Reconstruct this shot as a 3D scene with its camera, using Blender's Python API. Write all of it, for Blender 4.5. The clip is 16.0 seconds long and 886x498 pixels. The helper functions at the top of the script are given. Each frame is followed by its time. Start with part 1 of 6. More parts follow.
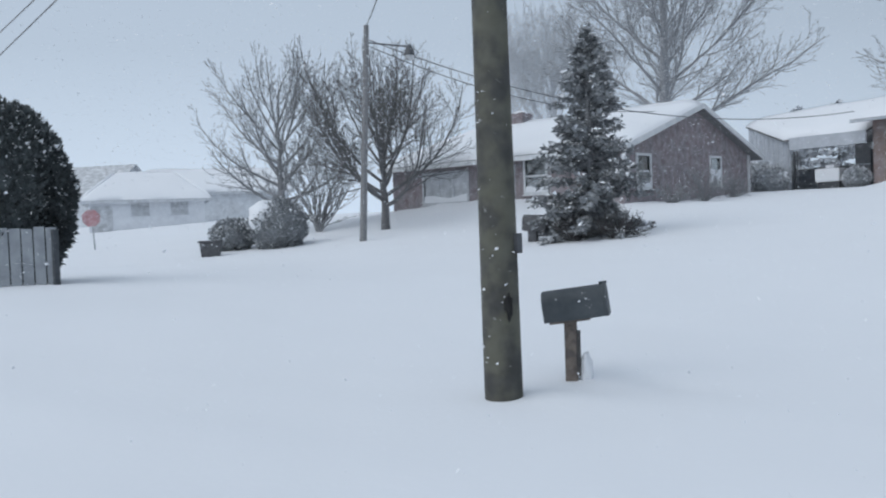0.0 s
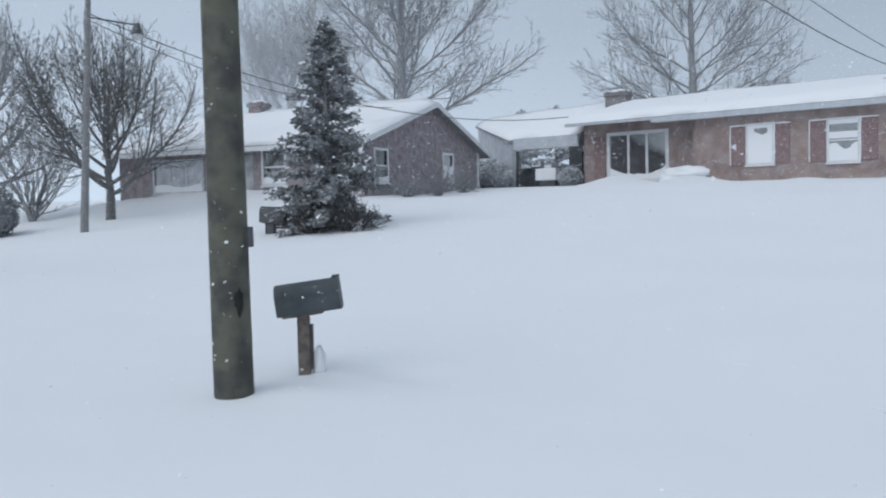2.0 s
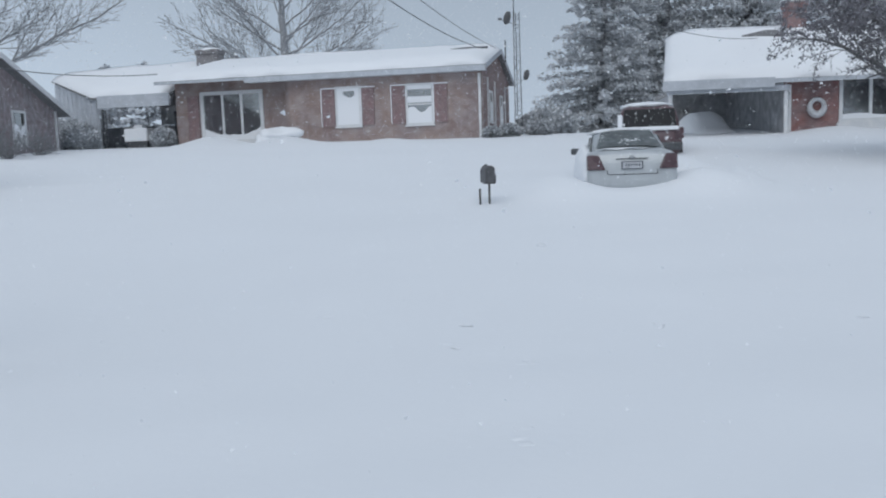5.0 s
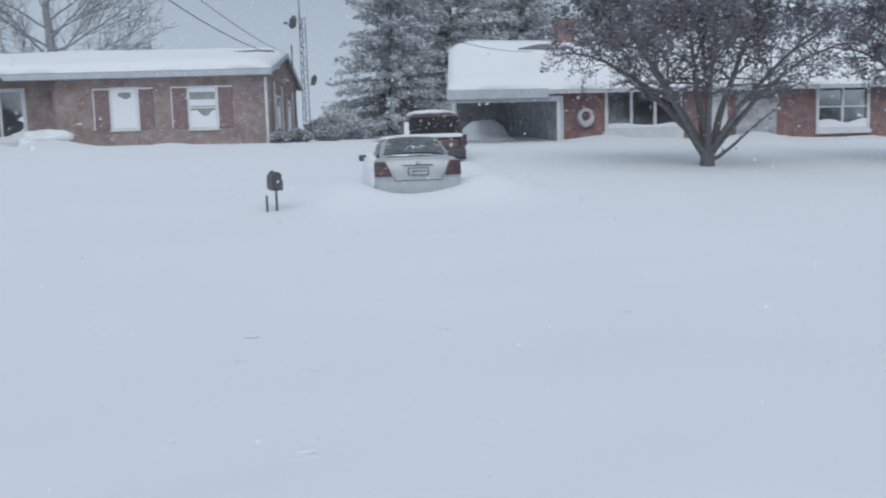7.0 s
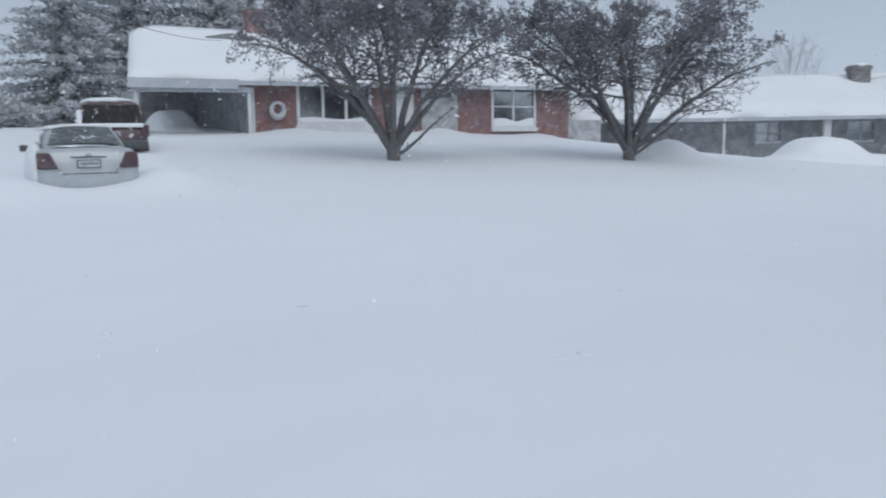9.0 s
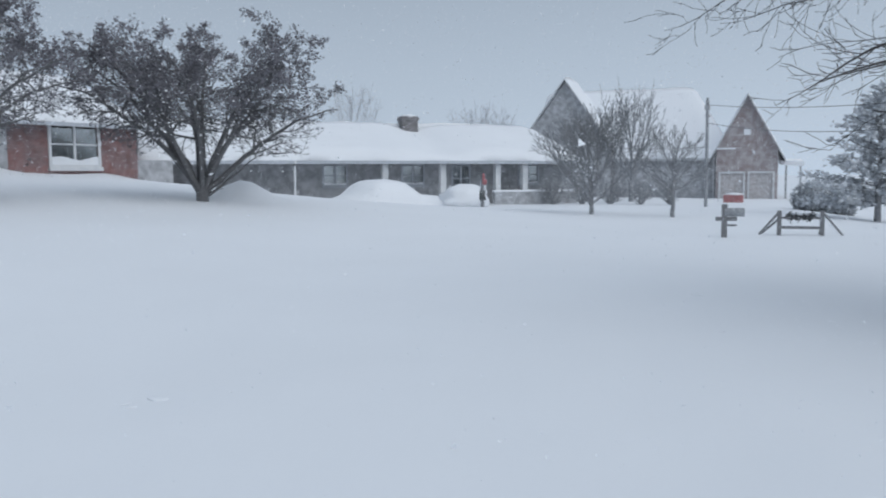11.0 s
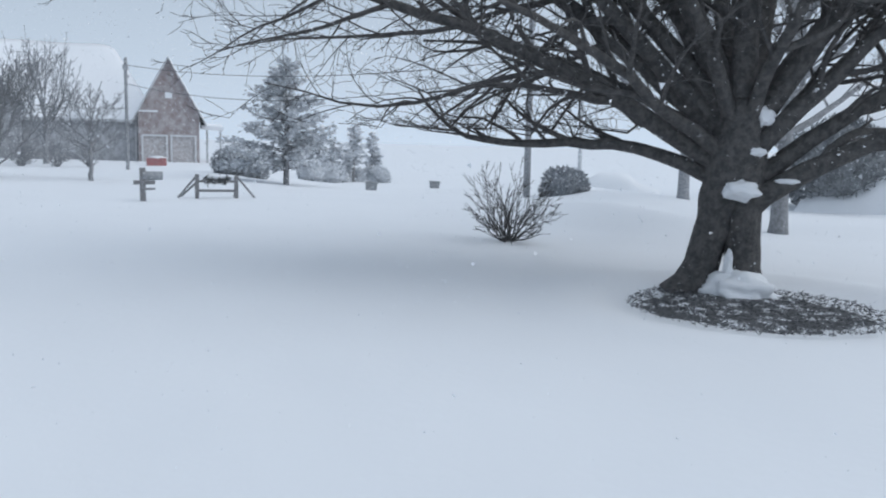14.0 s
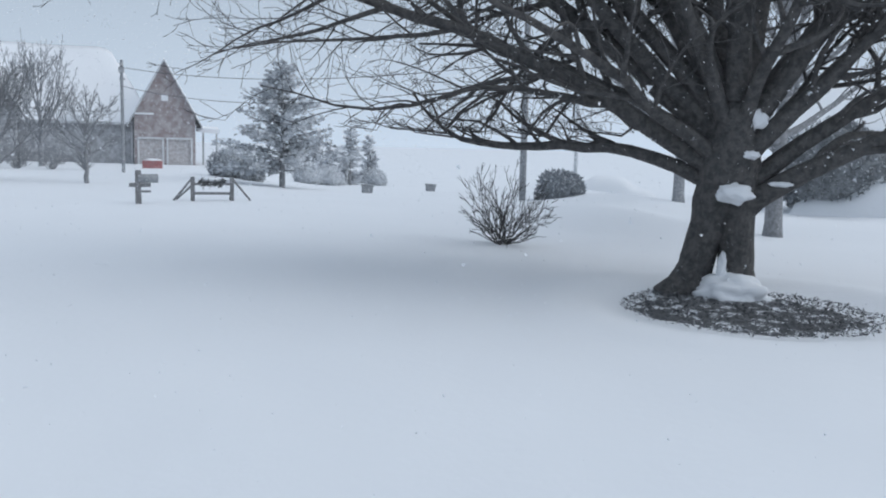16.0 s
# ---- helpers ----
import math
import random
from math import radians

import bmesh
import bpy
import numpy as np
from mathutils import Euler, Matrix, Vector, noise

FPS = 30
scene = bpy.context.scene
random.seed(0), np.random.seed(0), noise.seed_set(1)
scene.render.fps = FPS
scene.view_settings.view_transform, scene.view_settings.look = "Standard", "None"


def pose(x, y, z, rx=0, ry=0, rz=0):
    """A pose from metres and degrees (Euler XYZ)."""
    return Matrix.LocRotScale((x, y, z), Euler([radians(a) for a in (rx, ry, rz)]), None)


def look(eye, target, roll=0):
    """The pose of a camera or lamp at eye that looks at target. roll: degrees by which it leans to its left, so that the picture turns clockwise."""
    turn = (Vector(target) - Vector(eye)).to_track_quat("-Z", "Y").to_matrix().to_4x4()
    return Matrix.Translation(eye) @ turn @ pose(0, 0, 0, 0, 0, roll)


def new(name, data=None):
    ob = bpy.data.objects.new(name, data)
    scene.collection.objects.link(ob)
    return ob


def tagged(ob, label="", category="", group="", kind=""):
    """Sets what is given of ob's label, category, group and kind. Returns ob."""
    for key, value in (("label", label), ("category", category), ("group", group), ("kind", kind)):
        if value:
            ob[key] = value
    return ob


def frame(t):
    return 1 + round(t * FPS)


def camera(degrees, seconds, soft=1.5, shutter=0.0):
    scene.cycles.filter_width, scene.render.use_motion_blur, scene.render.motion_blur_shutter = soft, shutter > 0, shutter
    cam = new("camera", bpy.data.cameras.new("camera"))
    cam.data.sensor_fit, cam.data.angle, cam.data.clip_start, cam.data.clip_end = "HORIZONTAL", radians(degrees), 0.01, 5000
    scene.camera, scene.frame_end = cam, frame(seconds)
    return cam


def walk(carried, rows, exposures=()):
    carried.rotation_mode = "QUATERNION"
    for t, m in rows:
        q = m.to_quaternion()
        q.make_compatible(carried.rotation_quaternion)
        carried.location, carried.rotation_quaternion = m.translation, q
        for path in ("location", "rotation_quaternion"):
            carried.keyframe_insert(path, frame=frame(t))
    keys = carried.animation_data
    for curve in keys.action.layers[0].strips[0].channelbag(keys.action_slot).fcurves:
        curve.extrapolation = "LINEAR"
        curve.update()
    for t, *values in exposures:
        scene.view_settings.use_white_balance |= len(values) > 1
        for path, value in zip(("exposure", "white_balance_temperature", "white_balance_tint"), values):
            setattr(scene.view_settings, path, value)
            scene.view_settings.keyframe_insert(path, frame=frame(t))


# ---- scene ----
cam = camera(55.55, 16.0, soft=2.0, shutter=0.25)
walk(cam, [
    (0, pose(-0.182, 0.277, 1.576, 88.16, 2.15, 41.37)),
    (0.5, pose(-0.201, 0.311, 1.578, 87.90, 2.46, 37.54)),
    (1, pose(-0.177, 0.304, 1.577, 87.24, 2.11, 33.77)),
    (1.5, pose(-0.149, 0.313, 1.585, 86.96, 1.63, 28.79)),
    (2, pose(-0.128, 0.323, 1.590, 87.08, 1.30, 23.86)),
    (2.5, pose(-0.118, 0.343, 1.580, 86.94, 1.31, 20.20)),
    (3, pose(-0.112, 0.344, 1.589, 86.29, 1.35, 16.31)),
    (3.5, pose(-0.120, 0.370, 1.571, 85.32, 1.67, 11.73)),
    (4, pose(-0.093, 0.341, 1.551, 84.14, 2.17, 6.22)),
    (4.5, pose(-0.038, 0.329, 1.579, 83.72, 2.10, 0.94)),
    (6.8, pose(0.031, 0.352, 1.613, 83.60, 1.82, -14.58)),
    (7, pose(0.057, 0.343, 1.610, 83.56, 1.75, -16.91)),
    (7.5, pose(0.099, 0.351, 1.583, 83.58, 1.64, -22.56)),
    (8, pose(0.153, 0.300, 1.597, 83.45, 1.58, -27.19)),
    (8.5, pose(0.220, 0.323, 1.602, 83.12, 1.41, -31.53)),
    (9, pose(0.323, 0.290, 1.611, 82.63, 0.90, -37.00)),
    (9.5, pose(0.262, 0.252, 1.625, 82.67, 0.92, -44.97)),
    (10, pose(0.305, 0.217, 1.601, 83.96, 1.02, -53.06)),
    (10.2, pose(0.274, 0.216, 1.592, 84.46, 0.79, -56.25)),
    (12.3, pose(0.367, 0.060, 1.611, 83.06, 0.95, -77.53)),
    (12.5, pose(0.350, 0.054, 1.606, 82.63, 1.00, -80.52)),
    (13, pose(0.351, 0.040, 1.601, 81.81, 0.42, -88.41)),
    (13.5, pose(0.369, -0.004, 1.600, 81.71, -0.78, -96.44)),
    (14, pose(0.373, -0.069, 1.613, 82.90, -1.33, -102.57)),
    (14.5, pose(0.355, -0.102, 1.611, 83.54, -1.22, -103.82)),
    (15, pose(0.343, -0.111, 1.610, 83.06, -1.37, -103.18)),
    (15.5, pose(0.351, -0.103, 1.610, 82.84, -1.44, -103.11)),
    (16, pose(0.348, -0.084, 1.610, 83.11, -1.40, -102.81)),
], [(0, -0.08), (2.5, -0.06), (4.5, -0.18), (7, -0.14), (9, -0.16), (10.2, -0.16), (12.5, -0.15), (13.2, -0.10), (14, 0.04), (16, 0.0)])

# ---- light ----
world = bpy.data.worlds.new("overcast")
scene.world = world
world.use_nodes = True
wn, wl = world.node_tree.nodes, world.node_tree.links
wn.clear()
w_sky = wn.new("ShaderNodeTexSky")
w_sky.sky_type, w_sky.sun_disc = "NISHITA", False
w_sky.sun_elevation, w_sky.sun_rotation = radians(48), radians(200)
w_sky.dust_density = 6.0
w_clear = wn.new("ShaderNodeBackground")
w_clear.inputs[1].default_value = 0.012
wl.new(w_sky.outputs[0], w_clear.inputs[0])
w_cloud = wn.new("ShaderNodeBackground")
w_cloud.inputs[1].default_value = 2.0
w_sum = wn.new("ShaderNodeAddShader")
w_out = wn.new("ShaderNodeOutputWorld")
w_dir, w_up, w_ramp = wn.new("ShaderNodeTexCoord"), wn.new("ShaderNodeSeparateXYZ"), wn.new("ShaderNodeValToRGB")
wl.new(w_dir.outputs["Generated"], w_up.inputs[0])
wl.new(w_up.outputs[2], w_ramp.inputs[0])
# fog brightened by the snow near the horizon, duller cloud above, lighter again overhead
w_ramp.color_ramp.interpolation = "LINEAR"
for at_ in (0.08, 0.20, 0.45):
    w_ramp.color_ramp.elements.new(at_)
for stop, shade in zip(w_ramp.color_ramp.elements, (1.36, 1.20, 0.98, 0.91, 1.0)):
    stop.color = (0.428 * shade, 0.511 * shade, 0.617 * shade, 1)
# cloud thinner towards the west, thickest in the north
w_west, w_span, w_round, w_tone = wn.new("ShaderNodeVectorMath"), wn.new("ShaderNodeMapRange"), wn.new("ShaderNodeValToRGB"), wn.new("ShaderNodeVectorMath")
w_west.operation, w_tone.operation = "DOT_PRODUCT", "SCALE"
w_west.inputs[1].default_value = (-0.87, 0.5, 0)
w_span.inputs[1].default_value = -1.0
for at_ in (0.25, 0.75):
    w_round.color_ramp.elements.new(at_)
for stop, shade in zip(w_round.color_ramp.elements, (0.51, 0.465, 0.455, 0.58)):
    stop.color = (shade, shade, shade, 1)
wl.new(w_dir.outputs["Generated"], w_west.inputs[0])
wl.new(w_west.outputs["Value"], w_span.inputs[0])
wl.new(w_span.outputs[0], w_round.inputs[0])
wl.new(w_ramp.outputs[0], w_tone.inputs[0])
wl.new(w_round.outputs[0], w_tone.inputs["Scale"])
wl.new(w_tone.outputs[0], w_cloud.inputs[0])
wl.new(w_clear.outputs[0], w_sum.inputs[0])
wl.new(w_cloud.outputs[0], w_sum.inputs[1])
wl.new(w_sum.outputs[0], w_out.inputs[0])

sun = new("sun", bpy.data.lights.new("sun", "SUN"))
sun.data.energy, sun.data.angle, sun.data.color = 1.08, radians(70), (0.93, 0.97, 1.0)
sun.matrix_world = look((-6, -22, 26), (0, 0, 0))

# ---- materials ----
SNOW = (0.84, 0.865, 0.90)


def material(name, colour, rough=0.8, second=None, grain=6.0, rime_haze=0.0, crust=0.0, top=0.0, bump=0.0, metal=0.0, bricks=None, patch=1.6):
    """A weathered surface: two colours mixed by grain, a pale film of rime and painted haze, wind-packed snow in
    patches, snow resting on top faces.
    """
    m = bpy.data.materials.new(name)
    m.use_nodes = True
    n, l = m.node_tree.nodes, m.node_tree.links
    b = n["Principled BSDF"]
    b.inputs["Roughness"].default_value, b.inputs["Metallic"].default_value = rough, metal
    geo = n.new("ShaderNodeNewGeometry")

    def noise_tex(scale, detail=4.0):
        t = n.new("ShaderNodeTexNoise")
        t.inputs["Scale"].default_value, t.inputs["Detail"].default_value = scale, detail
        l.new(geo.outputs["Position"], t.inputs["Vector"])
        return t.outputs["Fac"]

    def ramp(value, lo, hi, a=0.0, z=1.0):
        r = n.new("ShaderNodeMapRange")
        r.interpolation_type = "SMOOTHSTEP"
        for k, v in zip((1, 2, 3, 4), (lo, hi, a, z)):
            r.inputs[k].default_value = v
        l.new(value, r.inputs[0])
        return r.outputs[0]

    def mixed(fac, a, c):
        x = n.new("ShaderNodeMix")
        x.data_type = "RGBA"
        for socket, v in ((x.inputs[0], fac), (x.inputs[6], a), (x.inputs[7], c)):
            if isinstance(v, (int, float)):
                socket.default_value = v
            elif isinstance(v, tuple):
                socket.default_value = (*v, 1)
            else:
                l.new(v, socket)
        return x.outputs[2]

    second = second or tuple(c * 0.72 for c in colour)
    col = mixed(ramp(noise_tex(grain), 0.36, 0.64), colour, second)
    if bricks:
        coord = n.new("ShaderNodeTexCoord")
        axes, turn = n.new("ShaderNodeSeparateXYZ"), n.new("ShaderNodeCombineXYZ")
        l.new(coord.outputs["Object"], axes.inputs[0])
        l.new(axes.outputs[0 if bricks == "x" else 1], turn.inputs[0])
        l.new(axes.outputs[2], turn.inputs[1])
        t = n.new("ShaderNodeTexBrick")
        t.inputs["Scale"].default_value, t.inputs["Brick Width"].default_value, t.inputs["Row Height"].default_value = 1.0, 0.215, 0.075
        t.inputs["Mortar Size"].default_value = 0.011
        t.inputs["Color1"].default_value, t.inputs["Color2"].default_value = (1, 1, 1, 1), (0.62, 0.55, 0.55, 1)
        t.inputs["Mortar"].default_value = (1.3, 1.34, 1.38, 1)
        l.new(turn.outputs[0], t.inputs["Vector"])
        x = n.new("ShaderNodeMix")
        x.data_type, x.blend_type = "RGBA", "MULTIPLY"
        x.inputs[0].default_value = 0.85
        l.new(col, x.inputs[6])
        l.new(t.outputs[0], x.inputs[7])
        col = x.outputs[2]
    # pale film over the colour: some rime, and haze painted on distant things
    if rime_haze:
        col = mixed(ramp(noise_tex(grain * 2.7, 2.0), 0.2, 0.8, rime_haze * 0.6, min(1, rime_haze * 1.4)), col, SNOW)
    if crust:
        edge = 0.5 + (0.5 - crust) * 0.45
        fine = n.new("ShaderNodeMath")
        fine.operation = "ADD"
        l.new(ramp(noise_tex(patch), 0, 1, 0, 0.62), fine.inputs[0])
        l.new(ramp(noise_tex(patch * 6.5), 0, 1, 0, 0.38), fine.inputs[1])
        col = mixed(ramp(fine.outputs[0], edge, edge + 0.07), col, SNOW)
    if top:
        split = n.new("ShaderNodeSeparateXYZ")
        l.new(geo.outputs["Normal"], split.inputs[0])
        col = mixed(ramp(split.outputs[2], 1 - top, 1.12 - top), col, SNOW)
    l.new(col, b.inputs["Base Color"])
    if bump:
        k = n.new("ShaderNodeBump")
        k.inputs["Strength"].default_value, k.inputs["Distance"].default_value = 0.6, bump
        l.new(noise_tex(grain * 1.6, 6.0), k.inputs["Height"])
        l.new(k.outputs[0], b.inputs["Normal"])
    return m


def snow_material(name, colour=SNOW, relief=0.01):
    m = bpy.data.materials.new(name)
    m.use_nodes = True
    n, l = m.node_tree.nodes, m.node_tree.links
    b = n["Principled BSDF"]
    b.inputs["Roughness"].default_value = 0.75
    b.inputs["Specular IOR Level"].default_value = 0.2
    geo = n.new("ShaderNodeNewGeometry")
    soft, fine, mix = n.new("ShaderNodeTexNoise"), n.new("ShaderNodeTexNoise"), n.new("ShaderNodeMix")
    soft.inputs["Scale"].default_value, fine.inputs["Scale"].default_value = 0.35, 9.0
    fine.inputs["Detail"].default_value = 6.0
    for t in (soft, fine):
        l.new(geo.outputs["Position"], t.inputs["Vector"])
    mix.data_type = "RGBA"
    mix.inputs[6].default_value = (*colour, 1)
    mix.inputs[7].default_value = (*(c * 0.955 for c in colour), 1)
    l.new(soft.outputs["Fac"], mix.inputs[0])
    l.new(mix.outputs[2], b.inputs["Base Color"])
    k = n.new("ShaderNodeBump")
    k.inputs["Strength"].default_value, k.inputs["Distance"].default_value = 0.35, relief
    l.new(fine.outputs["Fac"], k.inputs["Height"])
    l.new(k.outputs[0], b.inputs["Normal"])
    return m


def glass_material():
    m = bpy.data.materials.new("window_glass")
    m.use_nodes = True
    n, l = m.node_tree.nodes, m.node_tree.links
    n.remove(n["Principled BSDF"])
    clear, gloss, mix = n.new("ShaderNodeBsdfTransparent"), n.new("ShaderNodeBsdfGlossy"), n.new("ShaderNodeMixShader")
    clear.inputs[0].default_value = (0.82, 0.88, 0.88, 1)
    gloss.inputs["Roughness"].default_value = 0.08
    mix.inputs[0].default_value = 0.40
    l.new(clear.outputs[0], mix.inputs[1])
    l.new(gloss.outputs[0], mix.inputs[2])
    l.new(mix.outputs[0], n["Material Output"].inputs[0])
    return m


# Distance haze is painted into these colours, mostly paler the farther a thing stands.
M = {
    "snow": snow_material("snow", SNOW, 0.012),
    "roof_snow": snow_material("roof_snow", (0.85, 0.87, 0.90), 0.02),
    "glass": glass_material(),
    "pole": material("pole_wood", (0.098, 0.096, 0.070), 0.85, (0.036, 0.035, 0.031), 3.2, rime_haze=0.03, crust=0.04, bump=0.014, patch=7),
    "dark": material("dark_knot", (0.02, 0.02, 0.02), 0.9),
    "post": material("weathered_post", (0.16, 0.125, 0.10), 0.85, (0.07, 0.055, 0.045), 9, rime_haze=0.05, bump=0.006),
    "post_dark": material("dark_post", (0.06, 0.055, 0.05), 0.85, (0.03, 0.028, 0.027), 9, rime_haze=0.06),
    "mailbox": material("mailbox_steel", (0.040, 0.052, 0.062), 0.6, (0.03, 0.04, 0.048), 4, rime_haze=0.04, crust=0.05, metal=0.1, patch=5),
    "brick_maroon": material("brick_maroon", (0.125, 0.062, 0.066), 0.9, (0.10, 0.06, 0.066), 1.4, rime_haze=0.24, crust=0.05, bricks="x"),
    "brick_tan": material("brick_tan", (0.215, 0.122, 0.088), 0.9, (0.155, 0.080, 0.065), 0.8, rime_haze=0.21, crust=0.08, bricks="x"),
    "brick_red": material("brick_red", (0.20, 0.058, 0.044), 0.9, (0.14, 0.052, 0.045), 1.2, rime_haze=0.14, crust=0.05, bricks="x"),
    # siding here to roof_far: haze is mixed into the colours as a pale film
    "siding_dark": material("siding_dark", (0.145, 0.148, 0.16), 0.8, (0.12, 0.123, 0.132), 1.0, rime_haze=0.38, crust=0.06),
    "brick_far": material("brick_far", (0.17, 0.095, 0.08), 0.9, (0.15, 0.085, 0.074), 1.0, rime_haze=0.32, bricks="x"),
    "siding_far": material("siding_far", (0.14, 0.14, 0.15), 0.9, None, 1.0, rime_haze=0.42, crust=0.02),
    "siding_white": material("siding_white", (0.66, 0.68, 0.71), 0.7, (0.60, 0.62, 0.66), 1.0, rime_haze=0.50),
    "pale_far": material("pale_far", (0.52, 0.55, 0.58), 0.8, None, 1.0, rime_haze=0.45),
    "hazed_glass": material("hazed_glass", (0.25, 0.27, 0.29), 0.3, None, 1.0, rime_haze=0.5),
    "roof_far": material("roof_far", (0.20, 0.21, 0.22), 0.9, None, 1.0, rime_haze=0.55),
    "trim": material("white_trim", (0.72, 0.73, 0.74), 0.55, (0.64, 0.66, 0.68), 3.0, crust=0.15),
    # white trim faded for distance, the haze put into its colour
    "trim_far": material("hazed_trim", (0.5, 0.52, 0.55), 0.6, None, 3.0, rime_haze=0.3),
    "fascia": material("fascia", (0.42, 0.45, 0.50), 0.6, (0.36, 0.39, 0.43), 2.0, rime_haze=0.2),
    "shutter": material("shutter_red", (0.17, 0.065, 0.062), 0.75, None, 5.0, rime_haze=0.15, crust=0.12),
    "room": material("dim_room", (0.11, 0.11, 0.115), 0.9, None, 1.0),
    "shingle": material("shingle", (0.09, 0.088, 0.09), 0.95, None, 7.0, rime_haze=0.15),
    "bark": material("bark", (0.065, 0.062, 0.062), 0.95, (0.04, 0.038, 0.038), 8, rime_haze=0.12, bump=0.03),
    "bark_big": material("bark_big", (0.068, 0.062, 0.058), 0.95, (0.024, 0.022, 0.021), 11, rime_haze=0.05, crust=0.05, bump=0.045, patch=3.5),
    # bark_mid to bark_ghost: bark copies with haze painted in, paler farther off
    "bark_mid": material("bark_mid", (0.09, 0.09, 0.094), 0.95, (0.065, 0.065, 0.07), 6, rime_haze=0.25, bump=0.02),
    "bark_far": material("bark_far", (0.11, 0.115, 0.125), 0.95, None, 5, rime_haze=0.30),
    "bark_ghost": material("bark_ghost", (0.26, 0.27, 0.285), 0.95, None, 5, rime_haze=0.55),
    "fruit_leaf": material("fruit_leaf", (0.080, 0.068, 0.090), 0.9, (0.066, 0.060, 0.082), 9, rime_haze=0.17),
    # needle copies by distance: darkest near by, haze painted into the farther ones
    "needle": material("needle", (0.046, 0.057, 0.060), 0.85, (0.035, 0.044, 0.047), 5, rime_haze=0.29, crust=0.06),
    "needle_near": material("needle_near", (0.028, 0.042, 0.042), 0.85, (0.018, 0.029, 0.030), 5, rime_haze=0.07, crust=0.05),
    "needle_back": material("needle_back", (0.15, 0.168, 0.185), 0.9, (0.12, 0.135, 0.15), 4, rime_haze=0.32, crust=0.06),
    "needle_mist": material("needle_mist", (0.21, 0.23, 0.245), 0.9, (0.17, 0.185, 0.20), 0.9, rime_haze=0.53),
    "needle_haze": material("needle_haze", (0.25, 0.27, 0.29), 0.9, (0.22, 0.24, 0.26), 4, rime_haze=0.58, crust=0.04),
    "needle_far": material("needle_far", (0.16, 0.18, 0.19), 0.9, (0.14, 0.155, 0.165), 4, rime_haze=0.44, crust=0.12),
    "needle_ghost": material("needle_ghost", (0.27, 0.285, 0.30), 0.9, None, 4, rime_haze=0.68),
    "shrub": material("shrub", (0.045, 0.052, 0.048), 0.9, (0.028, 0.033, 0.032), 7, rime_haze=0.10, crust=0.10),
    "twig": material("twig", (0.045, 0.040, 0.038), 0.95, None, 9, rime_haze=0.06),
    "mulch": material("mulch", (0.052, 0.056, 0.062), 0.95, (0.026, 0.028, 0.032), 14, rime_haze=0.09, crust=0.34, bump=0.03, patch=6),
    "fence": material("fence_board", (0.25, 0.275, 0.30), 0.85, (0.19, 0.21, 0.235), 3, rime_haze=0.10, crust=0.03, bump=0.004),
    "fence_gap": material("fence_rail", (0.08, 0.09, 0.10), 0.9),
    "bin": material("dark_bin", (0.030, 0.030, 0.036), 0.5, None, 4, rime_haze=0.07, crust=0.07, patch=4),
    "bin_far": material("grey_bin", (0.14, 0.15, 0.16), 0.6, None, 4, rime_haze=0.25),
    "red_bin": material("red_bin", (0.36, 0.06, 0.055), 0.6, None, 4, rime_haze=0.16),
    "sign_red": material("sign_red", (0.42, 0.09, 0.10), 0.5, None, 3, rime_haze=0.28),
    "steel": material("galvanised", (0.33, 0.35, 0.37), 0.5, None, 6, rime_haze=0.12, metal=0.4),
    "steel_dark": material("dark_steel", (0.055, 0.06, 0.068), 0.5, None, 6, rime_haze=0.05, metal=0.3),
    "wire": material("cable", (0.05, 0.055, 0.06), 0.6, None, 6, rime_haze=0.12),
    "paint_silver": material("silver_paint", (0.42, 0.45, 0.47), 0.32, (0.38, 0.41, 0.43), 2, rime_haze=0.14, crust=0.10, metal=0.25, patch=2.5),
    "paint_maroon": material("maroon_paint", (0.10, 0.035, 0.045), 0.3, None, 2, rime_haze=0.08, crust=0.16, metal=0.1, patch=2.5),
    "car_glass": material("car_glass", (0.03, 0.04, 0.042), 0.22, (0.045, 0.06, 0.062), 3, rime_haze=0.10, crust=0.27, patch=2.2),
    "tinted_glass": material("tinted_glass", (0.012, 0.013, 0.016), 0.35, None, 3, rime_haze=0.02, crust=0.06, patch=4),
    "lamp_red": material("lamp_red", (0.055, 0.012, 0.022), 0.3, None, 8, rime_haze=0.05),
    "plate": material("plate", (0.50, 0.52, 0.55), 0.4, None, 8),
    "plate_bar": material("plate_bar", (0.10, 0.11, 0.14), 0.5),
    "rubber": material("rubber", (0.02, 0.02, 0.02), 0.9, rime_haze=0.05),
    "ribbon": material("ribbon", (0.42, 0.05, 0.06), 0.7, rime_haze=0.15),
    "lamp_glass": material("lamp_glass", (0.55, 0.57, 0.58), 0.2, rime_haze=0.1),
    "brick_maroon_side": material("brick_maroon_side", (0.125, 0.062, 0.066), 0.9, (0.10, 0.06, 0.066), 1.4, rime_haze=0.24, crust=0.05, bricks="y"),
    "brick_tan_side": material("brick_tan_side", (0.20, 0.10, 0.08), 0.9, (0.15, 0.07, 0.06), 1.2, rime_haze=0.17, crust=0.10, bricks="y"),
    "chimney_grey": material("chimney_grey", (0.13, 0.115, 0.115), 0.9, None, 1.5, rime_haze=0.15, crust=0.10, bricks="x"),
    "brick_red_side": material("brick_red_side", (0.22, 0.07, 0.05), 0.9, (0.16, 0.055, 0.042), 1.2, rime_haze=0.14, crust=0.08, bricks="y"),
    "pale_brown": material("pale_brown", (0.30, 0.24, 0.22), 0.8, None, 2, rime_haze=0.42),
